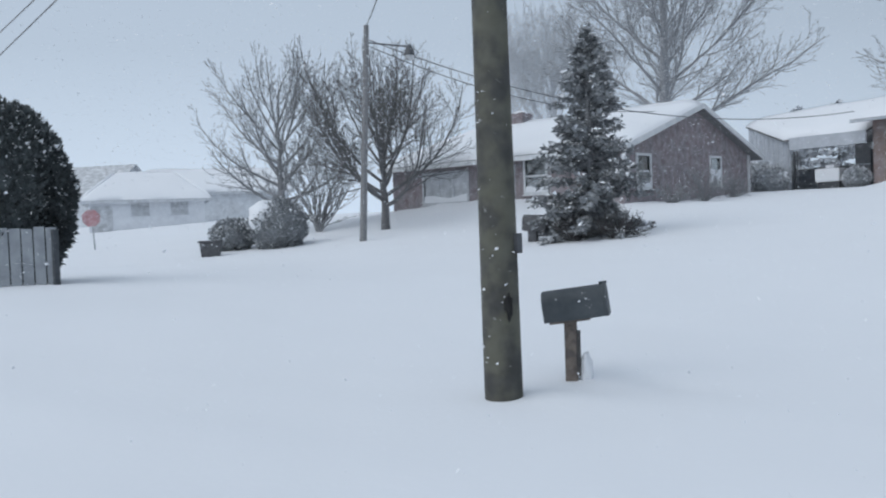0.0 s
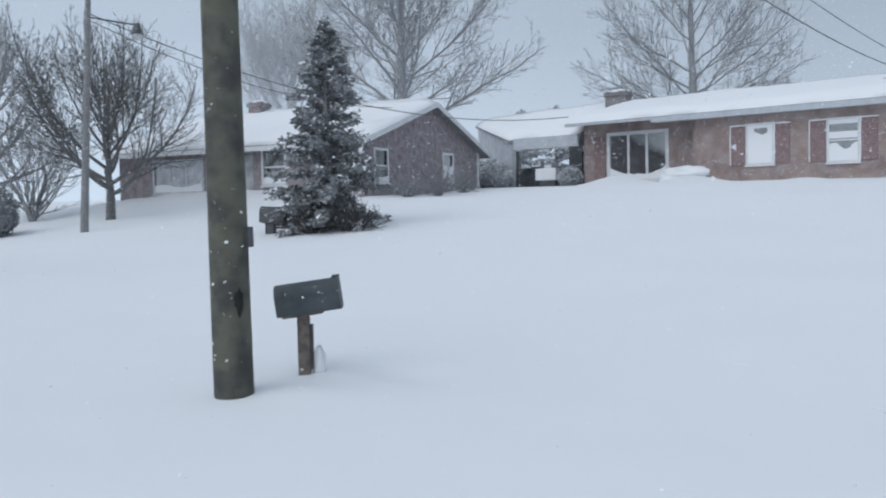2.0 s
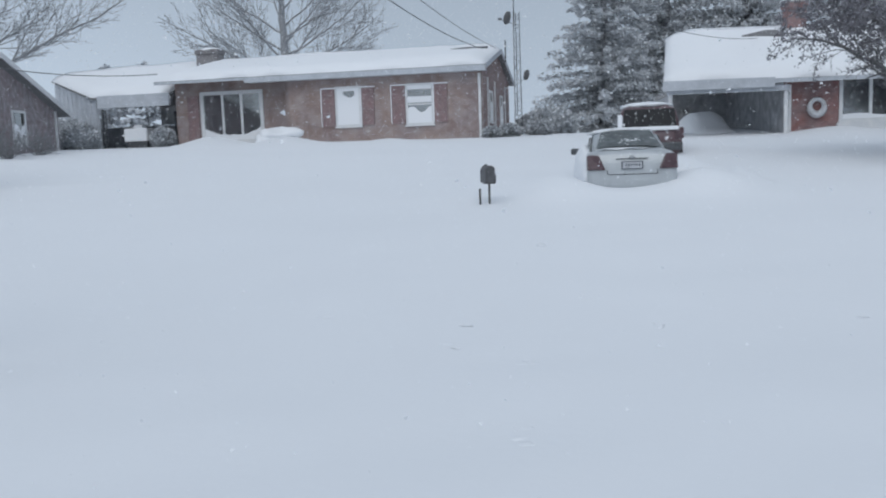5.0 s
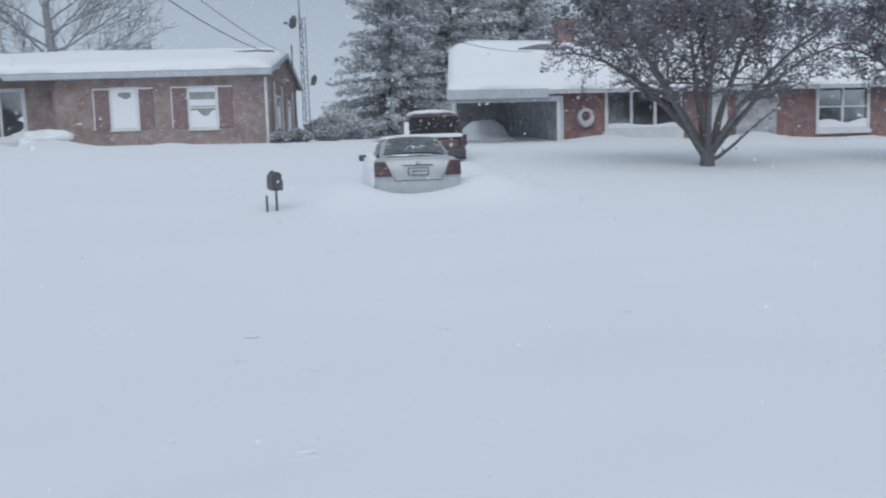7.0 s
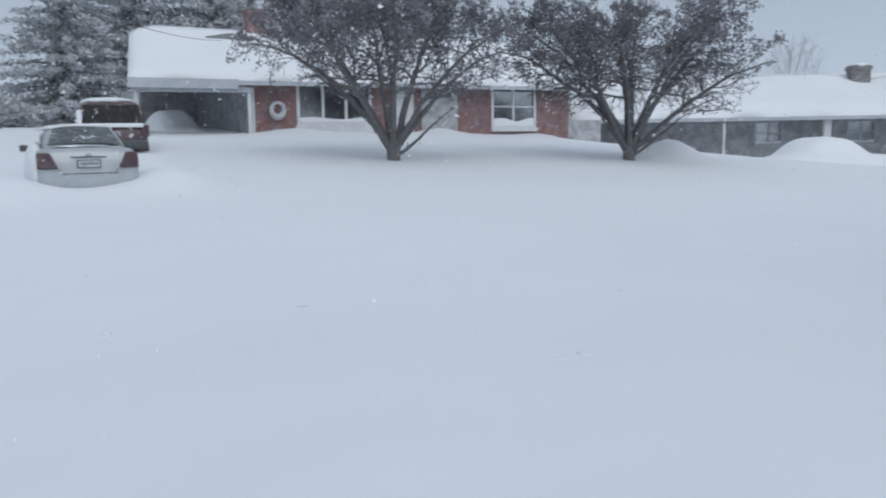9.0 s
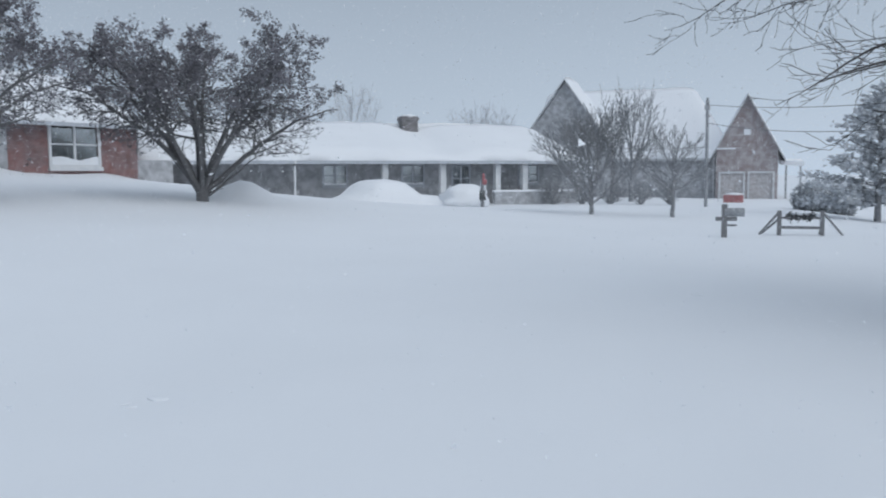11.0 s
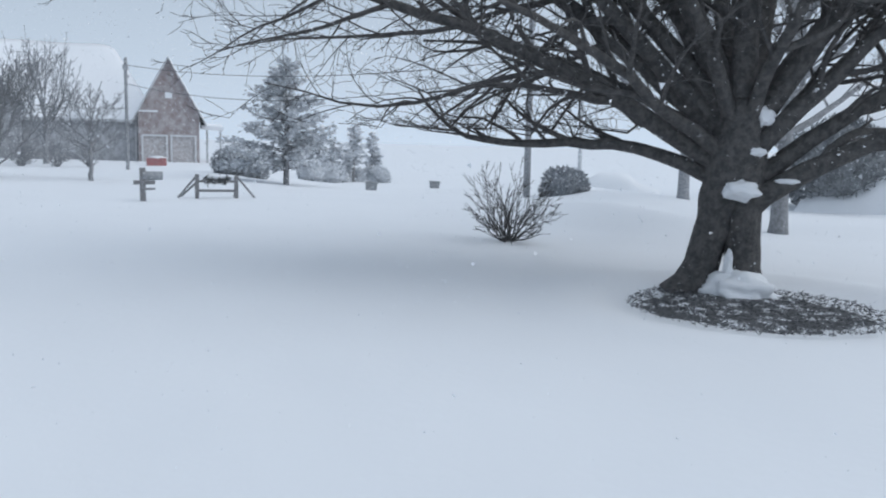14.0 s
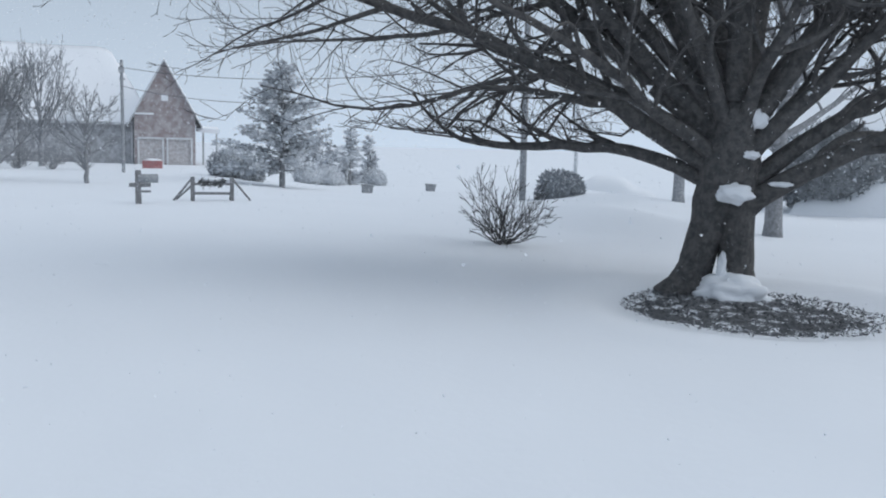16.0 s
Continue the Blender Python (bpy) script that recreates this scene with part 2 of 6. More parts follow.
    "post_grey": material("post_grey", (0.10, 0.095, 0.095), 0.9, None, 8, rime_haze=0.18, crust=0.08, patch=6),
    "flake": material("flake", (0.86, 0.88, 0.91), 0.8, (0.82, 0.85, 0.89)),
}
for key in ("car_glass", "tinted_glass"):
    M[key].node_tree.nodes["Principled BSDF"].inputs["Specular IOR Level"].default_value = 0.15

# ---- builders ----


def bearing(b, d):
    """Plan position d metres off on a bearing in degrees, left of +y positive."""
    return -math.sin(radians(b)) * d, math.cos(radians(b)) * d


def step(v, lo, hi):
    k = min(1.0, max(0.0, (v - lo) / (hi - lo)))
    return k * k * (3 - 2 * k)


# mounds and hollows of drifted snow: x, y, height, reach along x, reach along y
DRIFTS = [
    (-21.5, 27.6, 0.85, 6.5, 2.2), (-4.3, 7.25, 0.05, 0.5, 0.35), (-3.75, 7.3, -0.07, 0.5, 0.25), (-4.2, 6.3, 0.04, 0.5, 0.3),
    (5.9, 16.6, 0.42, 0.9, 1.0), (3.1, 16.8, 0.30, 0.6, 1.4), (4.2, 15.9, 0.10, 1.5, 0.55), (6.3, 20.0, 0.35, 0.9, 1.2),
    (-4.8, 35.6, 0.35, 1.2, 0.7), (-7.9, 36.6, 0.42, 1.3, 0.7), (-0.5, 34.8, 0.22, 0.9, 0.6),
    (15.5, 29.2, 0.25, 2.6, 0.8), (27.5, 28.8, 0.28, 1.6, 0.8), (21.6, 28.7, 0.30, 1.6, 0.8),
    (23.3, 18.2, 0.62, 0.9, 0.9), (9.45, -5.3, 0.02, 0.5, 0.5), (34.5, -12.0, 0.5, 5.0, 3.0), (24.0, -11.0, 0.35, 5.0, 2.0),
    (22.0, -20.0, 0.45, 4.5, 2.5), (17.8, -7.8, 0.40, 3.4, 1.5), (6.15, 17.6, -0.22, 0.42, 0.55), (6.9, 17.3, 0.30, 0.35, 0.6),
]
MULCH = (8.20, -5.25)


def ground_z(x, y):
    rise = 0.09 * (math.sqrt((y - 8) ** 2 + 2.2) + y - 8) * 0.5
    rise = 2.5 * math.tanh((rise / 2.5) ** 3) ** (1 / 3) if rise > 0 else rise
    z = rise * (1 - 0.93 * step(x, 24, 42))
    z += 0.7 * step(-x, 5, 15) * (1 - step(y, 6, 16))
    z -= 0.035 * max(0.0, min(60.0, x) - 24) * (1 - step(y, -6, 4))
    for dx, dy, h, rx, ry in DRIFTS:
        q = ((x - dx) / rx) ** 2 + ((y - dy) / ry) ** 2
        if q < 9:
            z += h * math.exp(-q)
    r = math.hypot(x - MULCH[0], y - MULCH[1])
    if r < 3.2:
        z += 0.05 * math.exp(-((r - 2.1) / 0.35) ** 2) - 0.08 * (1 - step(r, 1.40, 1.80))
    # wind ripples and long low ridges across the open snow
    if r > 2.2 and x * x + y * y < 900:
        ripple = noise.noise(Vector((x * 0.35 + y * 0.2, y * 1.1 - x * 0.5, 3.0)))
        z += 0.016 * ripple + 0.03 * max(0.0, noise.noise(Vector((x * 0.22, y * 0.55 - x * 0.1, 9.0)))) ** 2
    return z


def mesh_object(name, verts, faces, mat, parent=None, label="", smooth=False):
    me = bpy.data.meshes.new(name)
    me.from_pydata([tuple(v) for v in verts], [], [tuple(f) for f in faces])
    me.materials.append(mat)
    if smooth:
        me.polygons.foreach_set("use_smooth", [True] * len(me.polygons))
    me.update()
    ob = new(name, me)
    ob.parent = parent
    if label:
        ob["label"] = label
    return ob


def array_object(name, verts, faces, mat, parent=None, label="", smooth=False, stuff=False):
    """A mesh from numpy arrays of vertices and of faces with one corner count."""
    verts, faces = np.asarray(verts, np.float32), np.asarray(faces, np.int32)
    me = bpy.data.meshes.new(name)
    me.vertices.add(len(verts))
    me.vertices.foreach_set("co", verts.ravel())
    k = faces.shape[1]
    me.loops.add(faces.size)
    me.loops.foreach_set("vertex_index", faces.ravel())
    me.polygons.add(len(faces))
    me.polygons.foreach_set("loop_start", np.arange(0, faces.size, k, dtype=np.int32))
    if smooth:
        me.polygons.foreach_set("use_smooth", np.ones(len(faces), bool))
    me.update(calc_edges=True)
    me.materials.append(mat)
    ob = new(name, me)
    ob.parent = parent
    if label:
        ob["label"] = label
    if stuff:
        ob["kind"] = "stuff"
    return ob


def part(name, bm, mat, parent=None, label="", smooth=False):
    me = bpy.data.meshes.new(name)
    bm.to_mesh(me)
    bm.free()
    me.materials.append(mat)
    if smooth:
        me.polygons.foreach_set("use_smooth", [True] * len(me.polygons))
    ob = new(name, me)
    ob.parent = parent
    if label:
        ob["label"] = label
    return ob


def thing(name, label, category, at, turn=0.0, group="", kind=""):
    ob = new(name)
    ob.empty_display_size = 0.3
    ob.matrix_world = Matrix.Translation(at) @ Matrix.Rotation(radians(turn), 4, "Z")
    return tagged(ob, label, category, group, kind)


def add_box(bm, lo, hi, bevel=0.0, turn=None):
    c, s = [(a + b) / 2 for a, b in zip(lo, hi)], [abs(b - a) for a, b in zip(lo, hi)]
    m = Matrix.Translation(c) @ (turn or Matrix.Identity(4)) @ Matrix.Diagonal((*s, 1))
    made = bmesh.ops.create_cube(bm, size=1, matrix=m)["verts"]
    if bevel:
        edges = {e for v in made for e in v.link_edges}
        bmesh.ops.bevel(bm, geom=list(edges), offset=bevel, segments=2, affect="EDGES", profile=0.6)


def boxes(name, spans, mat, parent=None, label="", bevel=0.0):
    bm = bmesh.new()
    for lo, hi in spans:
        add_box(bm, lo, hi, bevel)
    return part(name, bm, mat, parent, label)


def rod(name, a, b, r0, r1, mat, parent=None, label="", sides=10):
    v, f = tubes(np.array([[*a, *b, r0, r1]]), sides)
    n0, n1 = list(range(sides))[::-1], list(range(sides, 2 * sides))
    return mesh_object(name, v, [*f.tolist(), n0, n1], mat, parent, label, smooth=False)


def tubes(segs, sides):
    """Tapered tubes along rows of x0 y0 z0 x1 y1 z1 r0 r1, as vertices and quads."""
    segs = np.asarray(segs, float)
    a, b, r0, r1 = segs[:, :3], segs[:, 3:6], segs[:, 6], segs[:, 7]
    d = b - a
    d /= np.linalg.norm(d, axis=1, keepdims=True) + 1e-9
    ref = np.where(np.abs(d[:, 2:3]) > 0.9, [[1.0, 0, 0]], [[0, 0, 1.0]])
    u = np.cross(d, ref)
    u /= np.linalg.norm(u, axis=1, keepdims=True) + 1e-9
    w = np.cross(d, u)
    t = np.arange(sides) * 2 * np.pi / sides
    ring = np.cos(t)[None, :, None] * u[:, None] + np.sin(t)[None, :, None] * w[:, None]
    v = np.concatenate([a[:, None] + ring * r0[:, None, None], b[:, None] + ring * r1[:, None, None]], 1).reshape(-1, 3)
    k = np.arange(sides)
    quad = np.stack([k, (k + 1) % sides, sides + (k + 1) % sides, sides + k], -1)
    return v, (np.arange(len(segs))[:, None, None] * 2 * sides + quad).reshape(-1, 4)


def cable(name, a, b, sag, r, label):
    a, b = Vector(a), Vector(b)
    pts = [a.lerp(b, i / 24) - Vector((0, 0, sag * 4 * (i / 24) * (1 - i / 24))) for i in range(25)]
    run = (b - a).normalized()
    u = run.cross(Vector((0, 0, 1))).normalized()
    w = u.cross(run)
    v = [p + (u * math.cos(k * math.tau / 5) + w * math.sin(k * math.tau / 5)) * r for p in pts for k in range(5)]
    f = [(i * 5 + k, i * 5 + (k + 1) % 5, i * 5 + 5 + (k + 1) % 5, i * 5 + 5 + k) for i in range(24) for k in range(5)]
    return tagged(mesh_object(name, v, f, M["wire"], smooth=True), label, "cable")


# ---- plants ----


class Limbs:
    """Grows the forking brush of a shrub: rows of two ends and two radii."""

    def __init__(self, seed, rise=0.12, wobble=0.16, finest=0.006, spread=0.75, fork=(3, 5), shrink=0.62):
        self.rng = random.Random(seed)
        self.rows = []
        self.rise, self.wobble, self.finest, self.spread, self.fork, self.shrink = rise, wobble, finest, spread, fork, shrink

    def grow(self, p, d, length, r, level):
        rng = self.rng
        n = 2 if level < 1 else 3 if level < 3 else 5
        p, d = Vector(p), Vector(d).normalized()
        r_end = max(self.finest * 0.7, r * (0.52 if level < 4 else 0.35))
        path = [(p.copy(), r)]
        for i in range(n):
            d = d + Vector([rng.gauss(0, self.wobble) for _ in range(3)]) + Vector((0, 0, self.rise))
            d.normalize()
            q = p + d * length / n
            ra, rb = r + (r_end - r) * i / n, r + (r_end - r) * (i + 1) / n
            self.rows.append([*p, *q, ra, rb])
            p = q
            path.append((p.copy(), rb))
        if level <= 0:
            return
        for k in range(rng.randint(*self.fork)):
            i = len(path) - 1 if k == 0 else rng.randint(1, len(path) - 1)
            base, rr = path[i]
            side = Vector([rng.gauss(0, 1) for _ in range(3)])
            side = (side - d * side.dot(d)).normalized()
            a = self.spread * rng.uniform(0.35, 1.1) * (0.5 if k == 0 else 1)
            self.grow(base, d * math.cos(a) + side * math.sin(a), length * self.shrink * rng.uniform(0.75, 1.2),
                      max(self.finest, rr * rng.uniform(0.55, 0.8)), level - 1)


def sweep(path, radii, sides, furrow=0.0, seed=0.0):
    """One continuous round skin along a path, with furrows running lengthwise."""
    p, r = np.asarray(path, float), np.asarray(radii, float)
    d = np.gradient(p, axis=0)
    d /= np.linalg.norm(d, axis=1, keepdims=True) + 1e-9
    u = np.cross(d[0], [1.0, 0, 0] if abs(d[0][2]) > 0.8 else [0, 0, 1.0])
    t = np.arange(sides) * 2 * np.pi / sides
    v = []
    for k in range(len(p)):
        u = u - d[k] * u.dot(d[k])
        u /= np.linalg.norm(u) + 1e-9
        w = np.cross(d[k], u)
        rr = np.full(sides, r[k])
        if furrow:
            rr = rr * (1 + furrow * np.array([noise.noise(Vector((math.cos(a) * 4.2, math.sin(a) * 4.2, k * 0.16 + seed))) + 0.6 * noise.noise(Vector((math.cos(a) * 9, math.sin(a) * 9, k * 0.3 + seed))) for a in t]))
        v.append(p[k] + (np.cos(t)[:, None] * u + np.sin(t)[:, None] * w) * rr[:, None])
    i = np.arange(sides)
    quad = np.stack([i, (i + 1) % sides, sides + (i + 1) % sides, sides + i], -1)
    f = (np.arange(len(p) - 1)[:, None, None] * sides + quad).reshape(-1, 4)
    return np.concatenate(v), f


class Arbor:
    """Grows curved limbs with side shoots along them: long paths for wood, rows of segments for twigs."""

    def __init__(self, seed, finest=0.006, up=(0.0, 0.05, 0.06, 0.04), gap=(0.34, 0.26, 0.2), ratio=(0.5, 0.5, 0.5), angle=(35, 60), wander=0.12, crown=None, start=0.22, depth=3, low=-9.0, thin_out=0.72):
        self.rng = random.Random(seed)
        self.finest, self.up, self.gap, self.ratio, self.angle = finest, up, gap, ratio, angle
        self.wander, self.crown, self.start, self.depth, self.low, self.thin_out = wander, crown, start, depth, low, thin_out
        self.wood, self.thin = [], []

    def inside(self, q):
        if not self.crown:
            return True
        e = Vector([(q[k] - self.crown[0][k]) / self.crown[1][k] for k in range(3)])
        return e.length < 1 + 0.22 * noise.noise(e.normalized() * 2.2 + Vector((self.crown[1][0], 2, 7))) + self.rng.gauss(0, 0.05)

    def arc(self, base, azimuth, rises, length, r, depth=0):
        """A main limb whose slope runs through three angles from its root to its tip."""
        e0, e1, e2 = rises
        n, p, path, rng = 16, Vector(base), [Vector(base)], self.rng
        swing, a = rng.uniform(-10, 10), azimuth
        for i in range(n):
            t = (i + 0.5) / n
            e = radians(e0 * (1 - t) * (1 - 2 * t) + 4 * e1 * t * (1 - t) + e2 * t * (2 * t - 1) + rng.gauss(0, 4))
            a += swing / n * 2 + rng.gauss(0, 5)
            p = p + Vector((math.cos(radians(a)) * math.cos(e), math.sin(radians(a)) * math.cos(e), math.sin(e))) * length / n
            path.append(p.copy())
        self.keep(path, r, length, depth)

    def shoot(self, p, d, length, r, depth):
        rng = self.rng
        n = (12, 8, 6, 4, 3)[min(depth, 4)]
        p, d = Vector(p), Vector(d).normalized()
        path, drift = [p.copy()], Vector((0, 0, 0))
        for i in range(n):
            drift = drift * 0.6 + Vector([rng.gauss(0, self.wander) for _ in range(3)])
            d = d + drift + Vector((0, 0, self.up[min(depth, len(self.up) - 1)]))
            if p.z < self.low and d.z < 0.05:
                d.z = 0.08
            d.normalize()
            q = p + d * length / n
            if i and not self.inside(q):
                break
            p = q
            path.append(p.copy())
        self.keep(path, r, length * (len(path) - 1) / n, depth)

    def keep(self, path, r, length, depth):
        rng, n = self.rng, len(path) - 1
        if n < 1:
            return
        tip = max(self.finest * 0.7, r * 0.16)
        radii = [max(tip, r * (1 - 0.86 * (i / n) ** 0.85)) for i in range(n + 1)]
        if r > max(0.018, 1.6 * self.finest):
            self.wood.append((path, radii))
        else:
            self.thin += [[*path[i], *path[i + 1], radii[i], radii[i + 1]] for i in range(n)]
        if depth >= self.depth:
            return
        g = self.gap[min(depth, len(self.gap) - 1)]
        first = self.start if depth == 0 else 0.12
        count = max(2, int(length * (1 - first) / g))
        spin = rng.uniform(0, 6.28)
        for k in range(count):
            t = first + (1 - first) * (k + rng.uniform(0.1, 0.9)) / count
            x = min(n - 1e-4, t * n)
            i = int(x)
            base = path[i].lerp(path[i + 1], x - i)
            d = (path[i + 1] - path[i]).normalized()
            spin += 2.4 + rng.gauss(0, 0.4)
            side = d.cross(Vector((0.31, 0.17, 0.93)))
            side.normalize()
            side = Matrix.Rotation(spin, 3, d) @ side
            a = radians(rng.uniform(*self.angle))
            rr = radii[i] + (radii[i + 1] - radii[i]) * (x - i)
            grown = length * self.ratio[min(depth, len(self.ratio) - 1)] * (1.12 - self.thin_out * t) * rng.uniform(0.65, 1.25)
            self.shoot(base, d * math.cos(a) + side * math.sin(a), grown, max(self.finest, rr * rng.uniform(0.42, 0.7)), depth + 1)


def arbor_parts(g, mat, parent, sides=7, twig_mat=None, furrow=0.0, twig_label="bare fine twigs"):
    vs, fs, o = [], [], 0
    for k, (path, radii) in enumerate(g.wood):
        v, f = sweep(path, radii, sides if radii[0] < 0.12 else sides * 2, furrow if radii[0] > 0.07 else 0.0, k * 3.7)
        vs.append(v)
        fs.append(f + o)
        o += len(v)
    array_object("trunk", np.concatenate(vs), np.concatenate(fs), mat, parent, smooth=True)
    if g.thin:
        v, f = tubes(g.thin, 3)
        array_object("crown", v, f, twig_mat or mat, parent, twig_label, stuff=True)


def upright_tree(label, b, d, height, width, trunk_r, seed, mat, trunk_h=0.15, limbs=16, rises=((20, 45, 75), (60, 75, 85)), stout=0.5, leader=0.55, group="", sunk=0.1, finest=0.007, gap=(0.34, 0.26, 0.2), up=(0, 0.07, 0.06, 0.04), ratio=(0.42, 0.5, 0.5), angle=(22, 44), depth=3, wander=0.055):
    """A bare tree: a trunk, a leader and limbs up it whose slopes go from the low set to the high set."""
    x, y = bearing(b, d)
    z = ground_z(x, y) - sunk
    tree = thing("tree", label, "tree", (x, y, z), group=group)
    top = height * trunk_h
    hub = (0, 0, top * 0.6 + (height - top * 0.6) * 0.5)
    g = Arbor(seed, finest, up, gap, ratio, angle, wander, (hub, (width / 2, width / 2, (height - top * 0.6) * 0.52)), depth=depth, low=top * 0.75)
    rng = random.Random(seed + 5)
    lead = height * leader
    n = 12
    path = [Vector((rng.gauss(0, 0.015) * i * 0.4, rng.gauss(0, 0.015) * i * 0.4, -0.1 + (lead + 0.1) * i / n)) for i in range(n + 1)]
    g.wood.append((path, [trunk_r * (1.3 if i == 0 else 1.08 - 0.75 * i / n) for i in range(n + 1)]))
    g.shoot(path[-1], (0.03, 0.02, 1), (height - lead) * 0.95, trunk_r * 0.36, 0)
    for i in range(limbs):
        t = (i + 0.5) / limbs
        zb = top * 0.85 + (lead - top * 0.85) * t ** 1.1
        low, high = rises
        rise = [low[k] + (high[k] - low[k]) * t + rng.uniform(-6, 6) for k in range(3)]
        mean = radians((rise[0] + rise[1] * 2 + rise[2]) / 4)
        reach = min(width * 0.5 * (1 - 0.35 * t) / max(0.2, math.cos(mean)), (height - zb) / max(0.2, math.sin(mean))) * rng.uniform(0.85, 1.08)
        g.arc((0, 0, zb), i * 137.5 + rng.uniform(-20, 20), rise, reach, trunk_r * stout * (1 - 0.5 * t))
    arbor_parts(g, mat, tree)
    return tree, g


def sprigs(centres, dirs, length, width, seed, droop=0.0):
    """Small pointed blades at places, along directions: vertices and triangles."""
    rng = np.random.default_rng(seed)
    c, d = np.asarray(centres, float), np.asarray(dirs, float)
    d = d + rng.normal(0, 0.35, d.shape)
    d[:, 2] -= droop
    d /= np.linalg.norm(d, axis=1, keepdims=True) + 1e-9
    s = np.cross(d, rng.normal(0, 1, d.shape))
    s /= np.linalg.norm(s, axis=1, keepdims=True) + 1e-9
    k = rng.uniform(0.6, 1.3, (len(c), 1))
    a, b, t = c - s * width * k, c + s * width * k, c + d * length * k
    v = np.stack([a, b, t], 1).reshape(-1, 3)
    return v, np.arange(len(v)).reshape(-1, 3)


def spruce(label, b, d, height, width, seed, mat, snow=0.25, density=1.0, blade=0.22, group="", base_gap=0.02, droop=0.25, sunk=0.15, category="tree"):
    x, y = bearing(b, d)
    tree = thing("spruce_tree", label, category, (x, y, ground_z(x, y) - sunk), group=group)
    rng = np.random.default_rng(seed)
    trunk = np.array([[0, 0, 0, 0, 0, height * 0.97, height * 0.022 + 0.03, 0.015]])
    segs, cs, ds, sc, sd = [trunk[0]], [], [], [], []
    n = int(height * 12 * density)
    for i in range(n):
        t = (i + rng.uniform(0, 1)) / n
        z = height * (base_gap + (1 - base_gap) * t)
        reach = width * 0.5 * ((1 - t) ** 0.82) * rng.uniform(0.62, 1.12) + 0.08
        a = rng.uniform(0, 2 * np.pi)
        lift = 0.12 + 0.5 * t - droop
        out = np.array([np.cos(a), np.sin(a), lift])
        start = np.array([0, 0, z])
        end = start + out * reach
        segs.append([*start, *end, 0.012 + 0.02 * (1 - t), 0.006])
        k = max(3, int(reach * 22 * density))
        u = rng.uniform(0.12, 1.0, k)[:, None]
        p = start + out * reach * u + rng.normal(0, 0.03 + 0.022 * reach, (k, 3))
        side = np.array([-np.sin(a), np.cos(a), 0]) * rng.choice([-1, 1], k)[:, None]
        cs.append(p)
        ds.append(out * 0.7 + side * 0.7)
        m = int(k * snow * rng.uniform(0.2, 1.8))
        if m:
            u = rng.uniform(0.35, 1.0, m)[:, None]
            sc.append(start + out * reach * u + rng.normal(0, 0.04, (m, 3)) + [0, 0, 0.06])
            sd.append(np.tile(out, (m, 1)))
    v, f = tubes(segs, 5)
    array_object("trunk", v, f, M["bark_mid"], tree)
    v, f = sprigs(np.concatenate(cs), np.concatenate(ds), blade, blade * 0.38, seed, 0.18)
    array_object("crown", v, f, mat, tree, "dark green needled boughs", stuff=True)
    if sc:
        v, f = sprigs(np.concatenate(sc), np.concatenate(sd), blade * 1.1, blade * 0.5, seed + 1, 0.1)
        array_object("snow_load", v, f, M["roof_snow"], tree, "snow lying on the boughs", stuff=True)
    return tree


def lump(name, radii, mat, parent, seed, label="", rough=0.12, at=(0, 0, 0), sub=3):
    bm = bmesh.new()
    bmesh.ops.create_icosphere(bm, subdivisions=sub, radius=1)
    for v in bm.verts:
        k = 1 + rough * noise.noise(v.co * 2.1 + Vector((seed, 0, 0))) + rough * 0.5 * noise.noise(v.co * 5 + Vector((0, seed, 0)))
        v.co = Vector((v.co.x * radii[0], v.co.y * radii[1], v.co.z * radii[2])) * k + Vector(at)
    return part(name, bm, mat, parent, label, smooth=True)


def leafy_shrub(name, label, x, y, radii, seed, mat, count=2600, blade=0.11, snow=0.12, category="shrub", z=None, lift=0.75, group=""):
    """A clipped or rounded evergreen: a core and a coat of small sprays, with snow caught on it."""
    z = ground_z(x, y) if z is None else z
    ob = thing(name, label, category, (x, y, z), group=group)
    rng = np.random.default_rng(seed)
    core = [r * 0.86 for r in radii]
    if lift > 1:
        rod("trunk", (0, 0, -0.2), (0, 0, radii[2] * lift), 0.07, 0.05, M["bark"], ob)
    lump("core", core, mat, ob, seed, at=(0, 0, radii[2] * lift), rough=0.15)
    d = rng.normal(0, 1, (count, 3))
    d /= np.linalg.norm(d, axis=1, keepdims=True)
    wob = np.array([1 + 0.16 * noise.noise(Vector(q) * 2.3 + Vector((seed, 3, 1))) for q in d])[:, None]
    c = d * radii * wob * rng.uniform(0.84, 1.0, (count, 1)) + [0, 0, radii[2] * lift]
    keep = c[:, 2] > -0.05
    v, f = sprigs(c[keep], d[keep] + [0, 0, 0.35], blade, blade * 0.34, seed)
    array_object("foliage", v, f, mat, ob, "small dark sprays", stuff=True)
    m = (rng.random(count) < snow) & keep & (d[:, 2] > -0.2)
    if m.any():
        v, f = sprigs(c[m] + d[m] * 0.03, d[m] + [0, 0, 0.2], blade * 0.8, blade * 0.45, seed + 9)
        array_object("snow_load", v, f, M["roof_snow"], ob, "snow caught in the sprays", stuff=True)
    return ob


def twig_shrub(name, label, x, y, height, width, seed, mat, stems=26, level=2, finest=0.004, thick=0.014):
    ob = thing(name, label, "shrub", (x, y, ground_z(x, y) - 0.05))
    rng = random.Random(seed)
    g = Limbs(seed, rise=0.05, finest=finest, wobble=0.14, spread=0.6, fork=(2, 4), shrink=0.6)
    for i in range(stems):
        a, k = rng.uniform(0, 2 * math.pi), rng.uniform(0.1, 1.0)
        lean = k * width * 0.5 / height * 2.0
